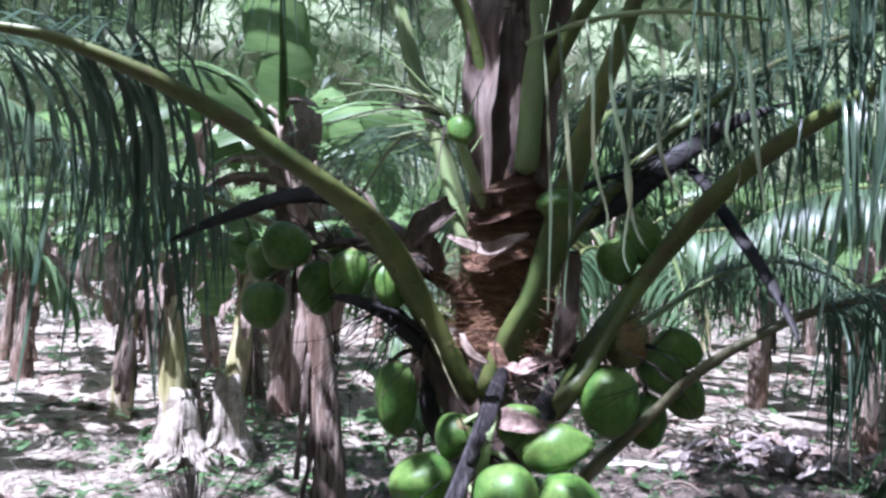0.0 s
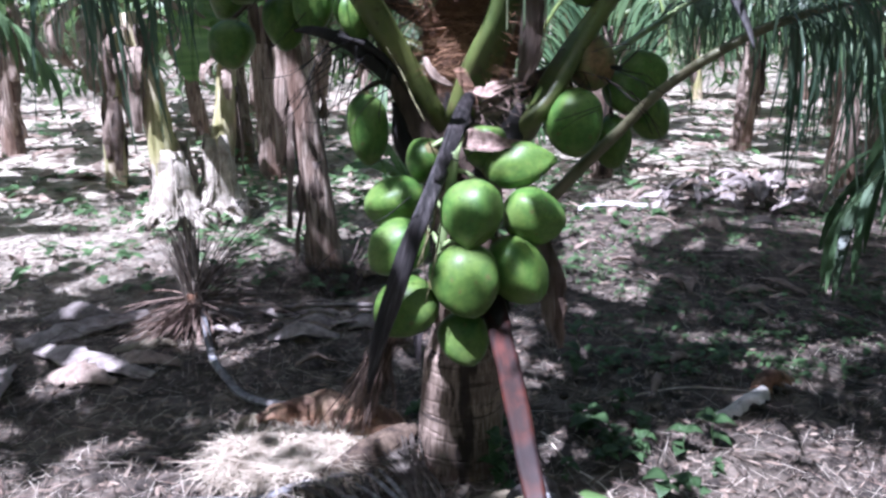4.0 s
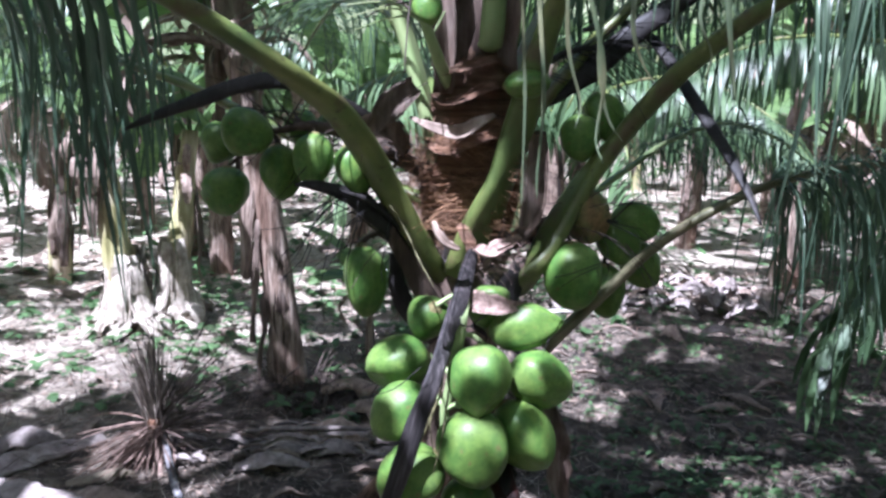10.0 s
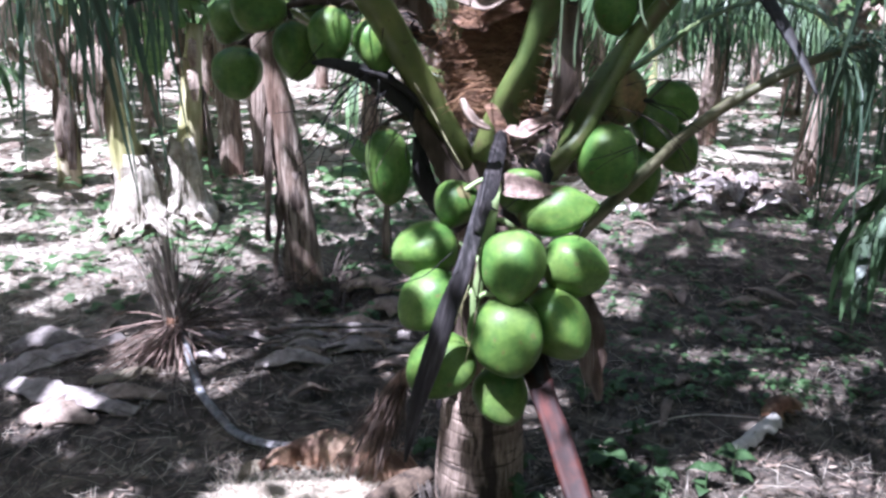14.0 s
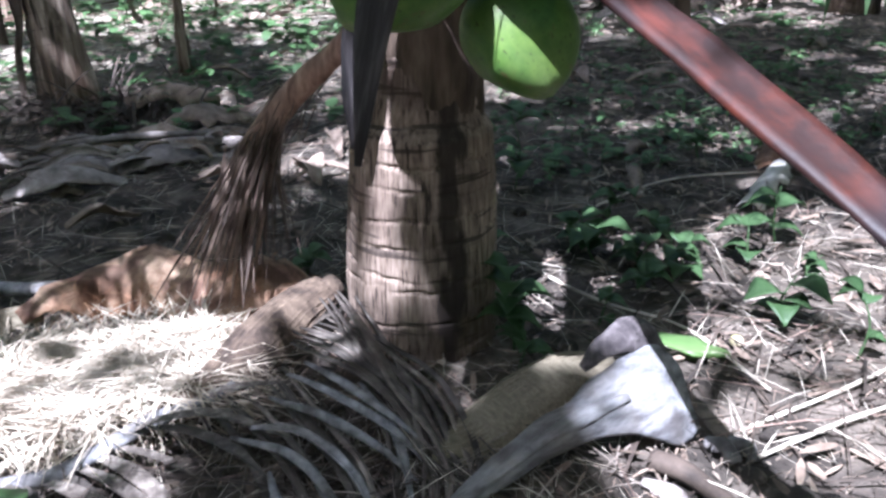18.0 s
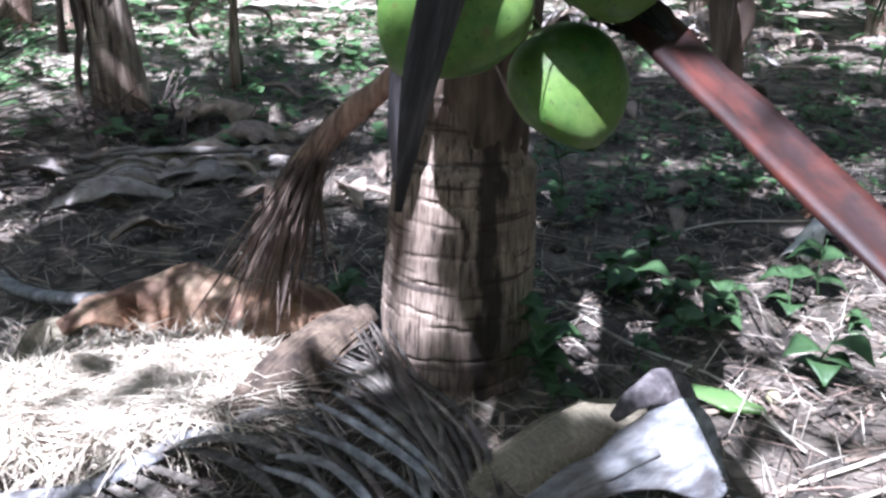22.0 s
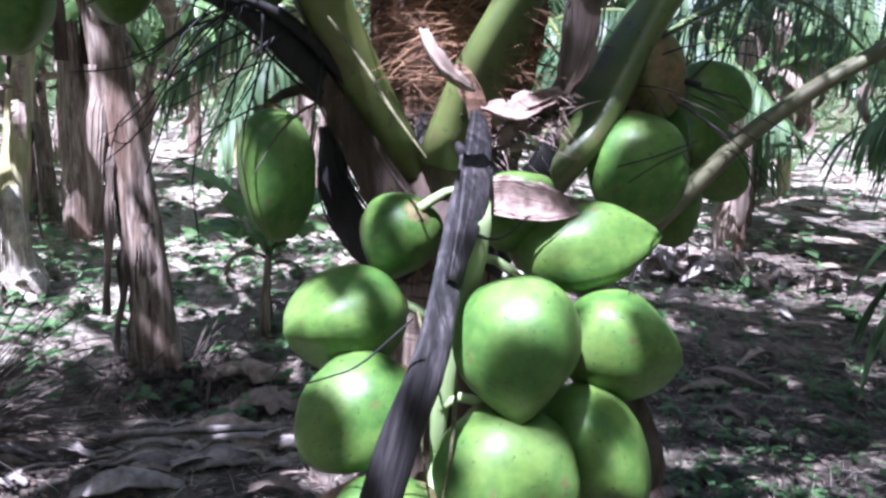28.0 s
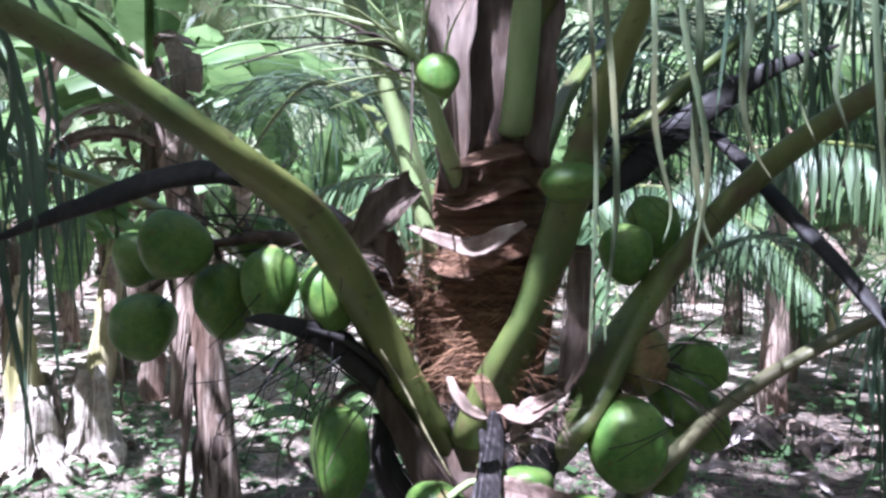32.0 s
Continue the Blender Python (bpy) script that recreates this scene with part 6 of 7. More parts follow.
for k in range(15):
    v = -0.93 + 1.86 * k / 14
    q = []
    for i in range(19):
        d = (c[min(i + 1, 18)] - c[max(i - 1, 0)]).normalized()
        s = d.cross(Vector((0.2, -0.4, 1))).normalized()
        u = s.cross(d).normalized()
        q.append(c[i] + s * w[i] * v - u * (0.4 * w[i] * v * v - 0.001))
    bm = bmesh.new()
    sweep(bm, q, [0.0016 + 0.0006 * rng.random()] * 19, [0.0014] * 19, 5, (0.2, -0.4, 1))
    part("rib", bm, M_TAN, t)
# orange-brown sheath beside the dead broom
t = thing("fallen_sheath", "orange-brown torn palm sheath lying curled", "palm sheath")
bm = bmesh.new()
sheet(bm, spline([on(-0.70, 0.10, 0.07), on(-0.64, 0.14, 0.075), on(-0.57, 0.20, 0.09), on(-0.48, 0.22, 0.095), on(-0.40, 0.18, 0.07), on(-0.33, 0.12, 0.05), on(-0.28, 0.09, 0.05)], 22), lerp_list([0.014, 0.03, 0.06, 0.075, 0.065, 0.05, 0.03], 22), (-0.1, -0.75, 0.65), -0.3, 16, 0.3, 0.004, 8, 0.07)
part("sheath", bm, M_ORANGE, t)
bm = bmesh.new()
sheet(bm, spline([on(-0.40, 0.05, 0.02), on(-0.34, 0.075, 0.06), on(-0.27, 0.09, 0.09), on(-0.21, 0.10, 0.08), on(-0.185, 0.09, 0.04)], 16), lerp_list([0.02, 0.055, 0.07, 0.06, 0.035], 16), (0.3, -0.8, 0.6), -0.7, 14, 0.2, 0.004, 18, 0.04)
part("sheath", bm, M_ORANGE, t, "rounded orange-brown curl of the sheath")
bm = bmesh.new()
fibrous(bm, spline([on(-0.66, 0.115, 0.075), on(-0.72, 0.095, 0.08), on(-0.735, 0.04, 0.055), on(-0.715, -0.02, 0.02), on(-0.69, -0.05, 0.008)], 12), lerp_list([0.016, 0.022, 0.026, 0.018, 0.005], 12), (0.4, -0.7, 0.6), 0.3, 12, 0.3, 9, 0.01)
part("torn_end", bm, M_TAN, t, "pale torn hanging end")
V, F = [], []
rng = random.Random(45)
for k in range(260):
    x = rng.uniform(-0.62, -0.2)
    p = on(x, 0.12 + 0.12 * math.sin((x + 0.62) * 6) + rng.gauss(0, 0.03), rng.uniform(0.03, 0.11))
    blade(V, F, p, Vector((rng.uniform(-1, 1), rng.uniform(-1, 0), rng.uniform(-0.6, 0.4))).normalized(), rng.uniform(0.03, 0.10), 0.0007, rng.uniform(0.2, 1.5), seg=4, twist=rng.uniform(0, 3))
soup("sheath_fuzz", V, F, M_HAIR, "loose orange fibres of the sheath", "fibre", t)
rod(t, "stalk", [on(-1.30, 1.15, 0.12), on(-1.21, 0.97, 0.06), on(-1.10, 0.74, 0.04), on(-0.97, 0.55, 0.04), on(-0.85, 0.40, 0.045), on(-0.70, 0.29, 0.06), on(-0.60, 0.25, 0.08)], [0.014, 0.016, 0.017, 0.018, 0.019, 0.02, 0.022], [0.011, 0.012, 0.012, 0.012, 0.013, 0.014, 0.014], M_GREYWOOD, "smooth grey curved stalk", 10, 0.2)
# upright dead clump
t = thing("dead_palm_clump", "dead palm seedling, a fan of dry strips over an orange base", "dead plant", on(-1.34, 1.2))
bm = bmesh.new()
sweep(bm, spline([(0, 0, -0.03), (0.0, 0, 0.06), (-0.01, 0, 0.12), (-0.01, 0, 0.18)], 8), lerp_list([0.07, 0.05, 0.035, 0.03], 8), seg=12, hint=(0, 1, 0), rough=0.7)
part("base", bm, M_ORANGE, t, "fibrous orange-brown base")
rng = random.Random(8)
V, F = [], []
for k in range(190):
    a = rng.gauss(-0.14, 0.13)
    d = Vector((math.sin(a), rng.uniform(-0.25, 0.25), math.cos(a))).normalized()
    blade(V, F, (rng.gauss(0, 0.014), rng.gauss(0, 0.014), rng.uniform(0.08, 0.20)), d, rng.uniform(0.22, 0.48), rng.uniform(0.002, 0.005), rng.uniform(-0.1, 0.35), seg=5, twist=rng.uniform(0, 3))
soup("dry_fan", V, F, M_FAN, "brush of grey-brown dry leaf strips", "strips", t)
V, F = [], []
for k in range(120):
    a = rng.uniform(0.25, 1.35)
    d = Vector((math.sin(a), rng.uniform(-0.5, 0.5), math.cos(a))).normalized()
    blade(V, F, (rng.gauss(0, 0.02), rng.gauss(0, 0.02), rng.uniform(0.06, 0.2)), d, rng.uniform(0.25, 0.7), rng.uniform(0.001, 0.003), rng.uniform(0.2, 1.0), seg=5, twist=rng.uniform(0, 3))
soup("dark_strand", V, F, M_TWIG, "thin dark strands spreading sideways", "strips", t)
V, F = [], []
for k in range(260):
    a = rng.gauss(-2.0, 0.6) if k % 4 else rng.uniform(0, 6.3)
    d = Vector((math.cos(a), math.sin(a), rng.uniform(-0.25, 0.2))).normalized()
    blade(V, F, (rng.gauss(0, 0.025), rng.gauss(0, 0.025), rng.uniform(0.04, 0.16)), d, rng.uniform(0.15, 0.62), rng.uniform(0.0015, 0.0045), rng.uniform(0.2, 0.9), seg=5, twist=rng.uniform(0, 3))
soup("root_skirt", V, F, M_SKIRT, "skirt of reddish-brown dry strips and roots", "strips", t)

# loose dry banana leaves, chips and stones
def dry_leaf(name, pts, widths, mat, label, category, seed, curl=0.5, hint=(0, 0, 1), wave=0.022, ragged=0.35, group="fallen leaves"):
    t = thing(name, label, category, pts[0], group)
    bm = bmesh.new()
    o = Vector(pts[0])
    sheet(bm, spline([Vector(p) - o for p in pts], 14), lerp_list(widths, 14), hint, curl, 6, ragged, 0.005, seed, wave)
    part("blade", bm, mat, t)
    return t


dry_leaf("fallen_leaf", [on(-0.92, 1.40, 0.05), on(-0.74, 1.40, 0.065), on(-0.52, 1.39, 0.06), on(-0.28, 1.38, 0.05)], [0.03, 0.038, 0.03, 0.012], M_PALELEAF, "long pale dry banana leaf rolled on the soil", "dry leaf", 1, -1.2, wave=0.006)
dry_leaf("fallen_leaf", [on(-0.92, 1.22, 0.02), on(-0.80, 1.22, 0.04), on(-0.68, 1.25, 0.02)], [0.02, 0.045, 0.02], M_PALELEAF, "torn pale piece of dry leaf", "dry leaf", 2, -0.15, (0.1, -0.5, 0.85), wave=0.006, ragged=0.22)
dry_leaf("fallen_leaf", [on(-0.66, 1.20, 0.02), on(-0.52, 1.22, 0.05), on(-0.40, 1.26, 0.02)], [0.03, 0.045, 0.02], M_PALELEAF, "torn pale piece of dry leaf", "dry leaf", 3, -0.15, (-0.1, -0.5, 0.85), wave=0.006, ragged=0.22)
t = thing("dry_pole", "pale dry leaf stalk lying on the litter", "stalk")
rod(t, "wood", [on(-0.95, 1.34, 0.06), on(-0.7, 1.36, 0.075), on(-0.45, 1.42, 0.06), on(-0.2, 1.46, 0.03)], [0.015, 0.02, 0.016, 0.008], [0.012, 0.014, 0.012, 0.006], M_PALELEAF, rough=0.3)
rng = random.Random(52)
for k in range(56):
    x, y, a, ln, w = rng.uniform(-1.25, -0.3), rng.gauss(1.27, 0.12), rng.uniform(-0.7, 0.7), rng.uniform(0.03, 0.11), rng.uniform(0.008, 0.024)
    e = Vector((math.cos(a), math.sin(a), 0)) * ln
    h = rng.uniform(0.012, 0.06)
    dry_leaf("fallen_leaf", [on(x - e.x, y - e.y, h), on(x, y, h + 0.015), on(x + e.x, y + e.y, h * 0.7)], [w * 0.7, w, w * 0.4], M_PALELEAF if k % 3 else M_DRYPIECE, "torn scrap of dry banana leaf", "dry leaf", 500 + k, rng.uniform(-1.1, 0.8), (rng.uniform(-0.6, 0.6), rng.uniform(-1.1, 0.2), 0.7), wave=0.008, ragged=0.35)
dry_leaf("fallen_leaf", [on(-0.62, 1.75, 0.02), on(-0.42, 1.75, 0.08), on(-0.25, 1.78, 0.02)], [0.04, 0.1, 0.03], M_DRYPIECE, "large dry leaf lying in shade", "dry leaf", 4, -0.4)
dry_leaf("fallen_leaf", [on(-1.95, 0.83, 0.02), on(-1.70, 0.68, 0.06), on(-1.30, 0.58, 0.02)], [0.03, 0.07, 0.03], M_PALELEAF, "pale grey dry leaf on the soil", "dry leaf", 5, -0.08, (0.1, -0.3, 0.95), wave=0.008, ragged=0.25)
dry_leaf("fallen_leaf", [on(-2.05, 0.82, 0.02), on(-1.9, 1.02, 0.03), on(-1.66, 1.34, 0.02)], [0.04, 0.06, 0.03], M_PALELEAF, "pale dry strip of leaf", "dry leaf", 6, 0.1, (0.2, -0.3, 0.9), wave=0.008)
dry_leaf("fallen_leaf", [on(-1.62, 0.86, 0.02), on(-1.48, 0.92, 0.05), on(-1.36, 0.98, 0.02)], [0.03, 0.06, 0.02], M_TAN, "pale crumpled dry leaf", "dry leaf", 7, -0.4)
for k, (q, w, m) in enumerate([([(-1.75, 0.55), (-1.6, 0.52), (-1.42, 0.5)], 0.07, M_DRYPIECE), ([(-1.95, 0.6), (-1.86, 0.42), (-1.8, 0.25)], 0.06, M_TAN), ([(-1.55, 0.72), (-1.4, 0.68), (-1.22, 0.7)], 0.05, M_DRYPIECE), ([(-2.1, 1.1), (-1.95, 1.2), (-1.75, 1.22)], 0.07, M_DRYPIECE), ([(-2.3, 0.7), (-2.15, 0.62), (-2.0, 0.5)], 0.08, M_TAN), ([(-0.95, 1.05), (-0.8, 1.02), (-0.62, 1.08)], 0.05, M_DRYPIECE), ([(-0.7, 1.5), (-0.55, 1.48), (-0.42, 1.5)], 0.05, M_DRYPIECE)]):
    dry_leaf("fallen_leaf", [on(q[0][0], q[0][1], 0.02), on(q[1][0], q[1][1], 0.07), on(q[2][0], q[2][1], 0.02)], [w * 0.5, w, w * 0.3], M_PALELEAF if k % 2 else m, "crumpled pale dry leaf on the soil", "dry leaf", 80 + k, (-0.25, 0.2, -0.1)[k % 3], (0.1, -0.35, 0.9), wave=0.012, ragged=0.3)
dry_leaf("pale_chip", [on(0.60, 3.58, 0.06), on(0.85, 3.64, 0.07), on(1.12, 3.66, 0.05)], [0.05, 0.07, 0.04], M_WHITE, "white scrap lying in the litter", "scrap", 8, -0.2, group="")
dry_leaf("husk_piece", [on(0.93, 0.36, 0.04), on(1.05, 0.46, 0.06), on(1.15, 0.55, 0.06)], [0.03, 0.035, 0.03], M_WHITE, "pale cut piece of coconut husk", "husk", 9, -0.8, group="")
dry_leaf("husk_piece", [on(1.12, 0.56, 0.05), on(1.20, 0.64, 0.09), on(1.29, 0.68, 0.05)], [0.03, 0.06, 0.03], M_ORANGE, "orange-brown piece of coconut husk", "husk", 10, -0.7, group="")
rng = random.Random(15)
for k in range(70):
    x, y = rng.uniform(-3.0, 2.8), rng.uniform(0.4, 5.5)
    if math.hypot(x, y) < 0.35:
        continue
    a, ln = rng.uniform(0, 6.3), rng.uniform(0.05, 0.16)
    e = Vector((math.cos(a), math.sin(a), 0)) * ln
    dry_leaf("fallen_leaf", [on(x, y, 0.015), on(x + e.x, y + e.y, 0.05), on(x + 2 * e.x, y + 2 * e.y, 0.015)], [0.01, rng.uniform(0.015, 0.045), 0.008], M_DRYPIECE, "brown dry leaf on the soil", "dry leaf", 100 + k, rng.uniform(-0.7, 0.7))
# heap of dry leaves behind
for k in range(70):
    x, y = 2.0 + rng.gauss(0, 0.6), 4.1 + rng.gauss(0, 0.35)
    a, ln = rng.uniform(0, 6.3), rng.uniform(0.08, 0.26)
    e = Vector((math.cos(a), math.sin(a), 0)) * ln
    h = max(0.03, 0.2 - 0.22 * math.hypot(x - 2.0, y - 4.1))
    dry_leaf("fallen_leaf", [on(x, y, h), on(x + e.x, y + e.y, h + rng.uniform(0.02, 0.08)), on(x + 2 * e.x, y + 2 * e.y, h * 0.4)], [0.015, rng.uniform(0.025, 0.06), 0.012], M_PALELEAF if k % 3 else M_DRYPIECE, "dry leaf in a heap of litter", "dry leaf", 300 + k, rng.uniform(-0.5, 0.5), (rng.uniform(-0.4, 0.4), -0.4, 0.8), group="leaf heap")

dry_leaf("wood_chip", [on(0.225, -0.52, 0.012), on(0.25, -0.56, 0.02), on(0.26, -0.60, 0.012)], [0.008, 0.016, 0.010], M_PALELEAF, "white chip of wood on the soil", "chip", 70, -0.7, wave=0.02, group="chips")
dry_leaf("wood_chip", [on(0.36, -0.455, 0.02), on(0.372, -0.48, 0.03), on(0.378, -0.51, 0.012)], [0.01, 0.02, 0.01], M_GREYWOOD, "grey chip of bark on the soil", "chip", 71, -0.7, wave=0.02, group="chips")
dry_leaf("wood_chip", [on(0.395, -0.46, 0.02), on(0.41, -0.485, 0.03), on(0.41, -0.51, 0.012)], [0.008, 0.016, 0.008], M_GREYWOOD, "grey chip of bark on the soil", "chip", 72, -0.7, wave=0.02, group="chips")
t = thing("stick", "short dark stick under the frond base", "stick")
rod(t, "wood", [on(0.255, -0.49, 0.02), on(0.285, -0.535, 0.022), on(0.31, -0.60, 0.016)], [0.017, 0.016, 0.014], [0.014, 0.014, 0.012], M_TWIG, rough=0.4)
for k, q in enumerate([[(0.30, 0.25, 0.01), (0.389, 0.02, 0.015), (0.495, -0.134, 0.012), (0.53, -0.36, 0.01)], [(0.45, -0.43, 0.01), (0.62, -0.40, 0.014), (0.8, -0.34, 0.01)], [(0.42, -0.50, 0.01), (0.6, -0.47, 0.016), (0.85, -0.42, 0.01)], [(0.55, 0.5, 0.01), (0.85, 0.62, 0.02), (1.15, 0.6, 0.01)]]):
    t = thing("stalk", "thin dry pale stalk lying on the soil", "stalk", group="stalks")
    rod(t, "stem", [on(*p) for p in q], [0.0035, 0.004, 0.003], [0.003, 0.003, 0.002], M_STRAW, rough=0.3)

# stones and clods
bm = bmesh.new()
bmesh.ops.create_icosphere(bm, subdivisions=2, radius=0.03)
for v in bm.verts:
    v.co *= 1 + 0.35 * noise.noise(v.co * 40)
    v.co.z *= 0.6
stone = part("stone", bm, M_SOIL, None)
tagged(stone, "small dark clod of earth on the soil", "clod", "clods")
stone.location = on(0.42, -0.62, 0.01)
for k in range(150):
    x, y = (rng.uniform(-2.2, 2.2), rng.uniform(-0.8, 3.0)) if k < 60 else (rng.uniform(0.2, 1.4), rng.uniform(-0.7, 0.7))
    if math.hypot(x, y) > 0.2:
        o = copy_thing(stone, Matrix.Translation(on(x, y, 0.006)) @ pose(0, 0, 0, 0, 0, rng.uniform(0, 360)))
        o.scale = [rng.uniform(0.4, 1.3) if k < 60 else rng.uniform(0.2, 0.7)] * 3


# loose litter: straw, twigs, leaf bits
def scatter(name, count, where, lens, widths, mat, label, seed, droop=(0.0, 0.3), lift=(-0.05, 0.25), seg=3, high=0.02, category="litter"):
    rng = random.Random(seed)
    V, F = [], []
    n = 0
    while n < count:
        x, y = where(rng)
        if math.hypot(x, y) < 0.13:
            continue
        n += 1
        a = rng.uniform(0, 6.3)
        d = Vector((math.cos(a), math.sin(a), rng.uniform(*lift))).normalized()
        blade(V, F, on(x, y, rng.uniform(0.004, high)), d, rng.uniform(*lens), rng.uniform(*widths), rng.uniform(*droop), seg=seg, twist=rng.uniform(-0.5, 0.5))
    return soup(name, V, F, mat, label, category)


scatter("dry_grass_litter", 15000, lambda r: (3.2 - 6.4 * r.random() ** 0.75, -0.55 + 5.0 * r.random() ** 1.05), (0.03, 0.16), (0.0005, 0.0012), M_STRAW, "thin pale dry straws strewn over the soil", 1, high=0.035)
scatter("twig_litter", 12000, lambda r: (r.uniform(-3.2, 3.2), -0.9 + 5.4 * r.random() ** 1.2), (0.05, 0.3), (0.0012, 0.0035), M_TWIG, "dark twigs and rotten strips on the soil", 2)
scatter("leaf_litter", 19000, lambda r: (r.uniform(-4, 4), -0.8 + 7 * r.random() ** 0.85), (0.015, 0.07), (0.002, 0.009), M_DRYLEAF, "crumbled brown dry leaf bits", 3, seg=3)
scatter("strip_litter", 2500, lambda r: (r.uniform(-3.0, 3.0), -0.8 + 5 * r.random() ** 1.2), (0.08, 0.34), (0.0008, 0.002), M_SKIRT, "long brown dry strips lying about", 12, droop=(0.0, 0.5), high=0.03)
scatter("chaff_litter", 16000, lambda r: (r.uniform(-2.3, 2.3), -0.6 + 3.6 * r.random() ** 1.1), (0.008, 0.045), (0.0007, 0.0024), M_DRYLEAF, "fine chaff of dry leaf crumbs", 13, droop=(0.2, 1.5), lift=(-0.1, 0.7), seg=2, high=0.02)
scatter("straw_bed", 9000, lambda r: (r.uniform(-0.74, -0.36) + r.gauss(0, 0.03), r.uniform(-0.2, 0.03) + r.gauss(0, 0.03)), (0.04, 0.16), (0.0007, 0.0019), M_STRAWPALE, "bed of pale straw beside the trunk", 4, high=0.07)
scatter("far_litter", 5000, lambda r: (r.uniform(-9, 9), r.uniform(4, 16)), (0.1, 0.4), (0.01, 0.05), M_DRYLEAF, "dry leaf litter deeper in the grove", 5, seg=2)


def weeds(name, count, where, seed, label, size=(0.02, 0.05), tall=0.12):
    rng = random.Random(seed)
    V, F = [], []
    for k in range(count):
        x, y = where(rng)
        if math.hypot(x, y) < 0.14:
            continue
        b = on(x, y, 0)
        h = rng.uniform(0.02, tall)
        for q in range(rng.randrange(3, 7)):
            a = rng.uniform(0, 6.3)
            d = Vector((math.cos(a), math.sin(a), rng.uniform(0.1, 0.6))).normalized()
            s = rng.uniform(*size)
            blade(V, F, b + Vector((rng.uniform(-0.02, 0.02), rng.uniform(-0.02, 0.02), h * rng.uniform(0.4, 1))), d, s * 1.6, s * 0.5, rng.uniform(0.3, 1.2), seg=3)
        blade(V, F, b, Vector((rng.uniform(-0.1, 0.1), rng.uniform(-0.1, 0.1), 1)).normalized(), h, 0.0018, 0, seg=2)
    return soup(name, V, F, M_WEED, label, "weeds")


scatter("fibre_litter", 600, lambda r: (r.gauss(-0.15, 0.14), r.gauss(-0.36, 0.10)), (0.05, 0.18), (0.0008, 0.003), M_TWIG, "tangle of dark fibres and rotten strips before the trunk", 6, droop=(0.2, 1.0), lift=(-0.05, 0.2), seg=5, high=0.02)
scatter("fibre_litter", 350, lambda r: (r.gauss(-0.1, 0.2), r.gauss(-0.38, 0.12)), (0.05, 0.22), (0.0006, 0.0018), M_FAN, "grey dry fibres before the trunk", 7, droop=(0.2, 1.0), lift=(-0.05, 0.3), seg=5, high=0.03)
scatter("crumb_litter", 2000, lambda r: (r.uniform(0.2, 1.5), r.uniform(-0.75, 0.9)), (0.006, 0.02), (0.0015, 0.004), M_SOILCRUMB, "crumbs of dry soil and rotten leaf", 8, droop=(0.5, 2.0), lift=(0.0, 0.9), seg=2, high=0.012)
scatter("root_litter", 900, lambda r: (-0.86 + r.gauss(0, 0.17), 2.05 + r.gauss(0, 0.12)), (0.08, 0.32), (0.002, 0.006), M_TWIG, "dark rotten roots and strips heaped at the banana stem's foot", 9, droop=(0.6, 2.2), lift=(0.2, 1.6), seg=4, high=0.06)
dry_leaf("fallen_leaf", [on(-0.72, 1.98, 0.08), on(-0.55, 1.98, 0.12), on(-0.36, 2.0, 0.06)], [0.03, 0.06, 0.03], M_DRYPIECE, "grey rotten banana leaf at the stem's foot", "dry leaf", 620, -0.5, (0, -0.4, 0.9), wave=0.01)
weeds("weed_plants", 750, lambda r: (0.5 + 2.6 * r.random(), 0.75 + 3.2 * r.random() ** 1.3), 1, "low green weeds on the shaded soil", (0.012, 0.03), 0.08)
weeds("weed_plants", 480, lambda r: (r.uniform(-2.8, 0.6), 1.6 + 3.4 * r.random()), 2, "low green weeds between the banana stems", (0.02, 0.055), 0.16)
weeds("weed_plants", 700, lambda r: (r.uniform(-7, 7), r.uniform(3.0, 11)), 3, "green undergrowth deeper in the grove", (0.03, 0.09), 0.3)


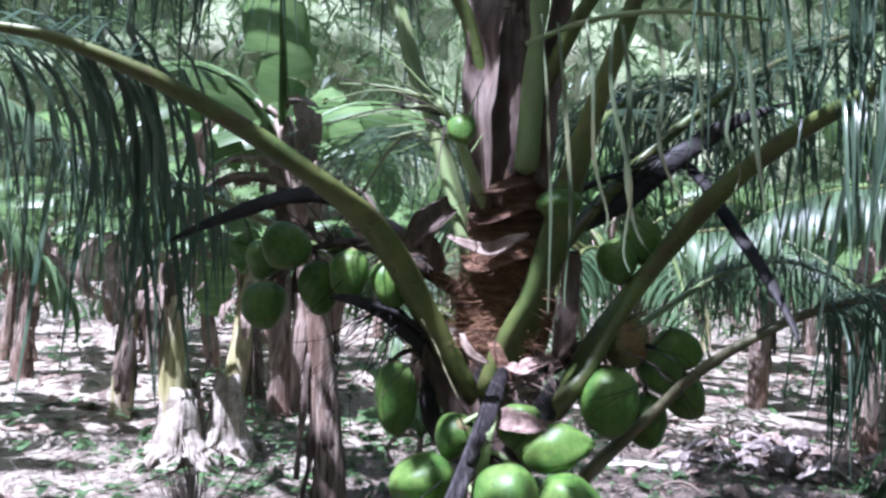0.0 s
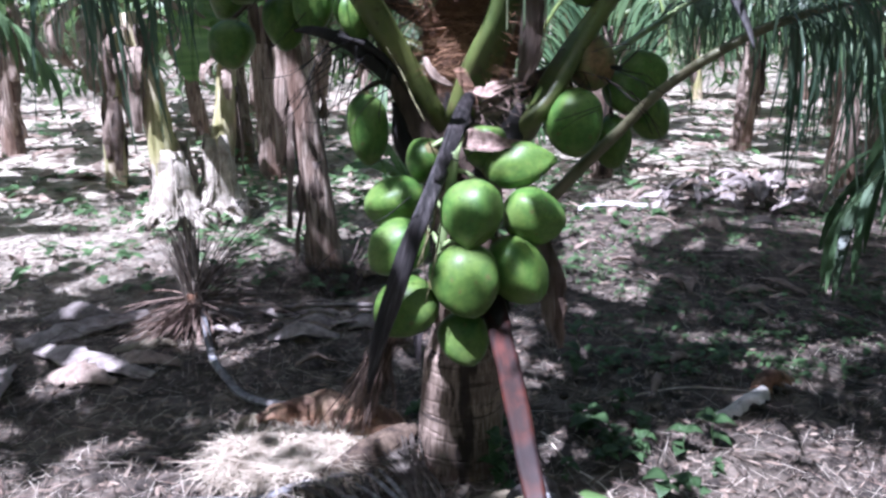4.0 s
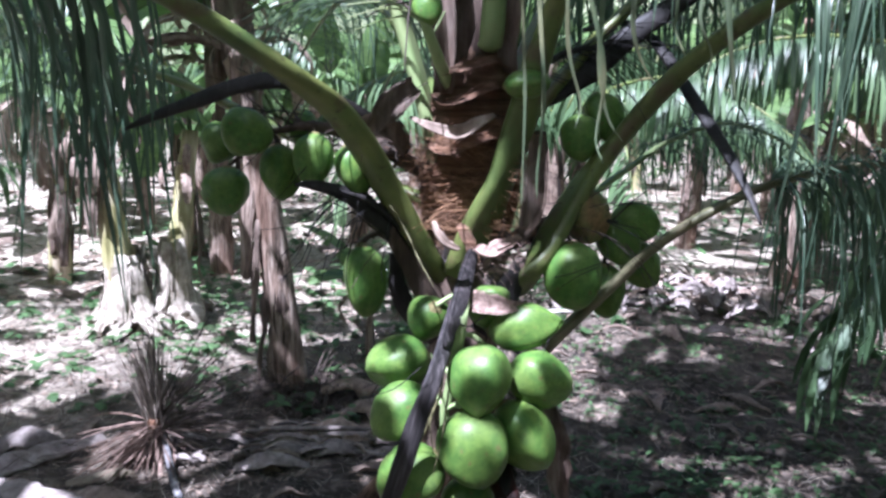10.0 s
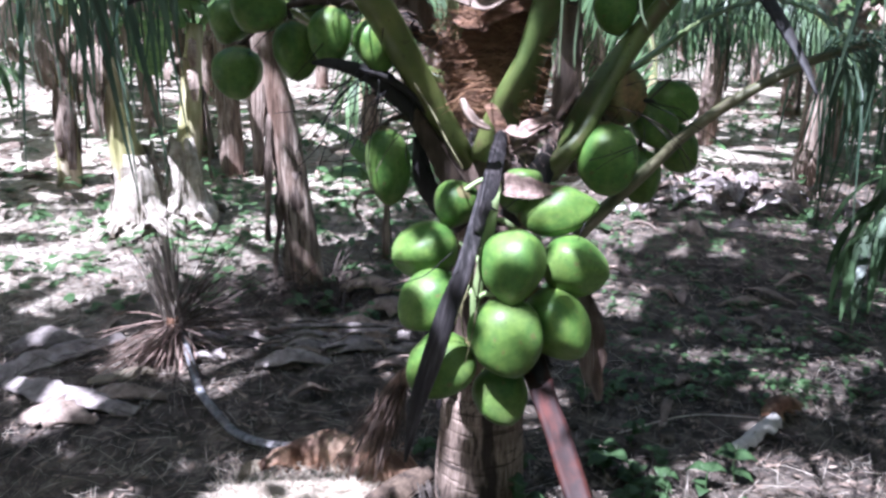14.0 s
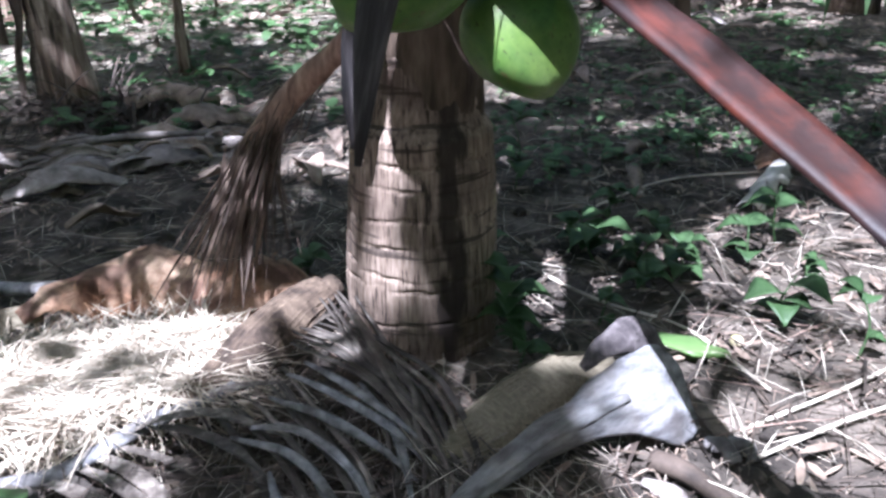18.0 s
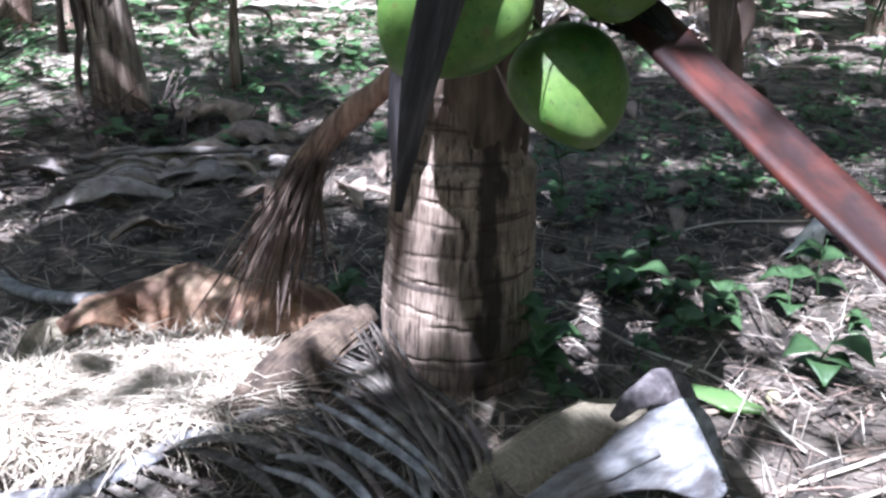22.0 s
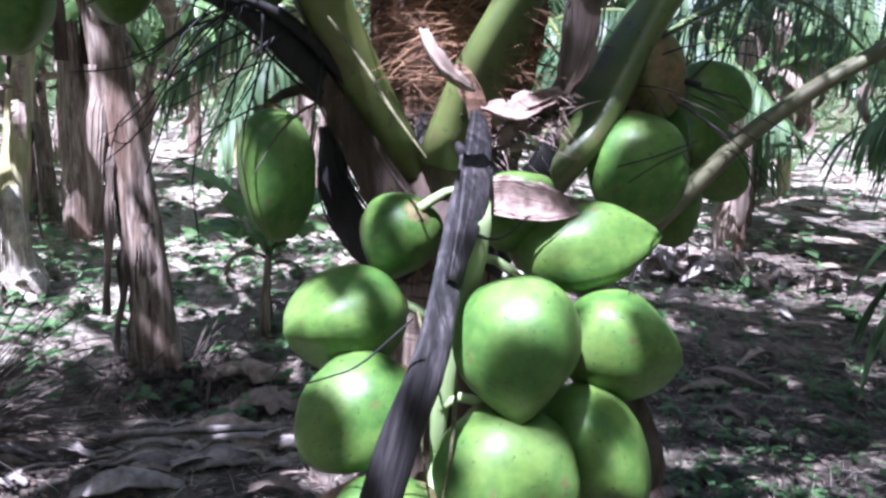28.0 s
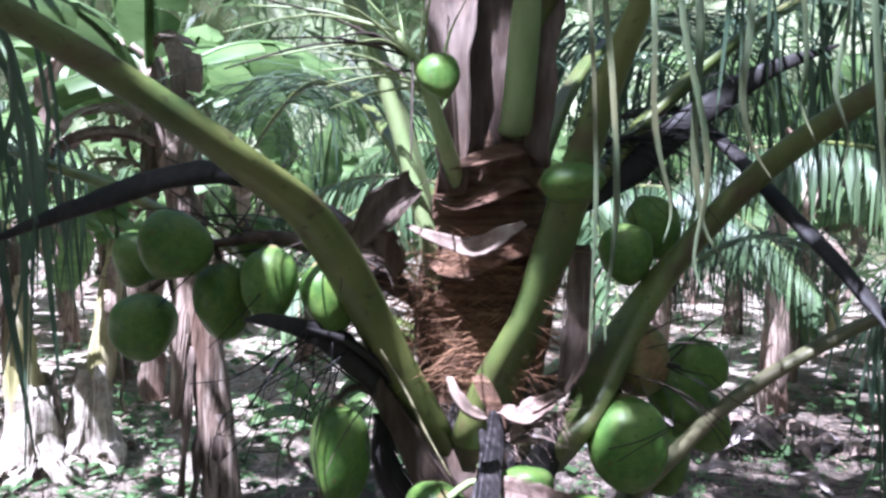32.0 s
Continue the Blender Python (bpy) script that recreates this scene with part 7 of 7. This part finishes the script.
def seedling(x, y, height, leaves, size, seed, label):
    rng = random.Random(seed)
    t = thing("seedling", label, "seedling", on(x, y), "seedlings")
    bm = bmesh.new()
    c = spline([(0, 0, -0.01), (rng.uniform(-0.02, 0.02), 0, height * 0.5), (rng.uniform(-0.03, 0.03), rng.uniform(-0.02, 0.02), height)], 6)
    sweep(bm, c, lerp_list([0.003, 0.0022, 0.0012], 6), seg=5, hint=(0, 1, 0))
    part("stem", bm, M_WEED, t)
    for k in range(leaves):
        a = rng.uniform(0, 6.3)
        p = c[rng.randrange(2, 7)]
        d = Vector((math.cos(a), math.sin(a), rng.uniform(0, 0.5)))
        bm = bmesh.new()
        ln = size * rng.uniform(0.7, 1.2)
        sheet(bm, spline([p, p + d * ln * 0.5 + Vector((0, 0, 0.005)), p + d * ln + Vector((0, 0, -ln * 0.3))], 6), [0.001, ln * 0.3, ln * 0.42, ln * 0.4, ln * 0.28, ln * 0.13, 0.0015], (0, 0, 1), 0.25, 4, 0.0, 0.0012, seed)
        part("leaf", bm, M_WEED, t)
    return t


for k, (x, y, h, n, s) in enumerate([(0.155, -0.165, 0.10, 9, 0.06), (0.17, -0.11, 0.16, 8, 0.065), (0.42, 0.28, 0.07, 6, 0.06), (0.47, 0.23, 0.09, 6, 0.07), (0.53, 0.15, 0.06, 6, 0.06), (0.60, 0.08, 0.07, 7, 0.06), (0.60, 0.42, 0.08, 5, 0.06), (0.66, 0.3, 0.06, 6, 0.05), (0.50, 0.05, 0.05, 5, 0.05), (0.78, 0.1, 0.09, 5, 0.07), (0.46, 0.28, 0.08, 7, 0.06), (0.55, 0.22, 0.06, 6, 0.05), (0.62, 0.13, 0.07, 7, 0.06), (0.89, 0.17, 0.14, 5, 0.07), (0.69, -0.16, 0.10, 5, 0.08),
                                      (0.86, 0.0, 0.06, 6, 0.04), (0.36, -0.05, 0.05, 4, 0.04), (0.74, -0.3, 0.12, 5, 0.04), (0.15, 0.05, 0.18, 7, 0.05), (-0.17, 0.33, 0.06, 6, 0.05), (-0.62, -0.42, 0.05, 5, 0.07), (0.08, -0.66, 0.03, 4, 0.05), (1.05, 0.8, 0.12, 6, 0.05), (0.45, 0.75, 0.22, 7, 0.08)]):
    seedling(x, y, h, n, s, 900 + k, "small green broad-leaved seedling in the soil")
dry_leaf("fallen_green_leaf", [on(0.42, -0.17, 0.02), on(0.47, -0.22, 0.03), on(0.53, -0.235, 0.015)], [0.015, 0.035, 0.01], M_BANLEAF, "flat fallen green leaf", "leaf", 60, -0.1, ragged=0.05, wave=0.005, group="")
bm = bmesh.new()
bmesh.ops.create_uvsphere(bm, u_segments=14, v_segments=10, radius=0.013)
for v in bm.verts:
    v.co.z *= 0.9
fruit = part("fallen_fruit", bm, M_STEMY, None)
tagged(fruit, "small yellow-green fallen fruit on the soil", "fruit")
fruit.location = on(0.565, -0.2, 0.012)
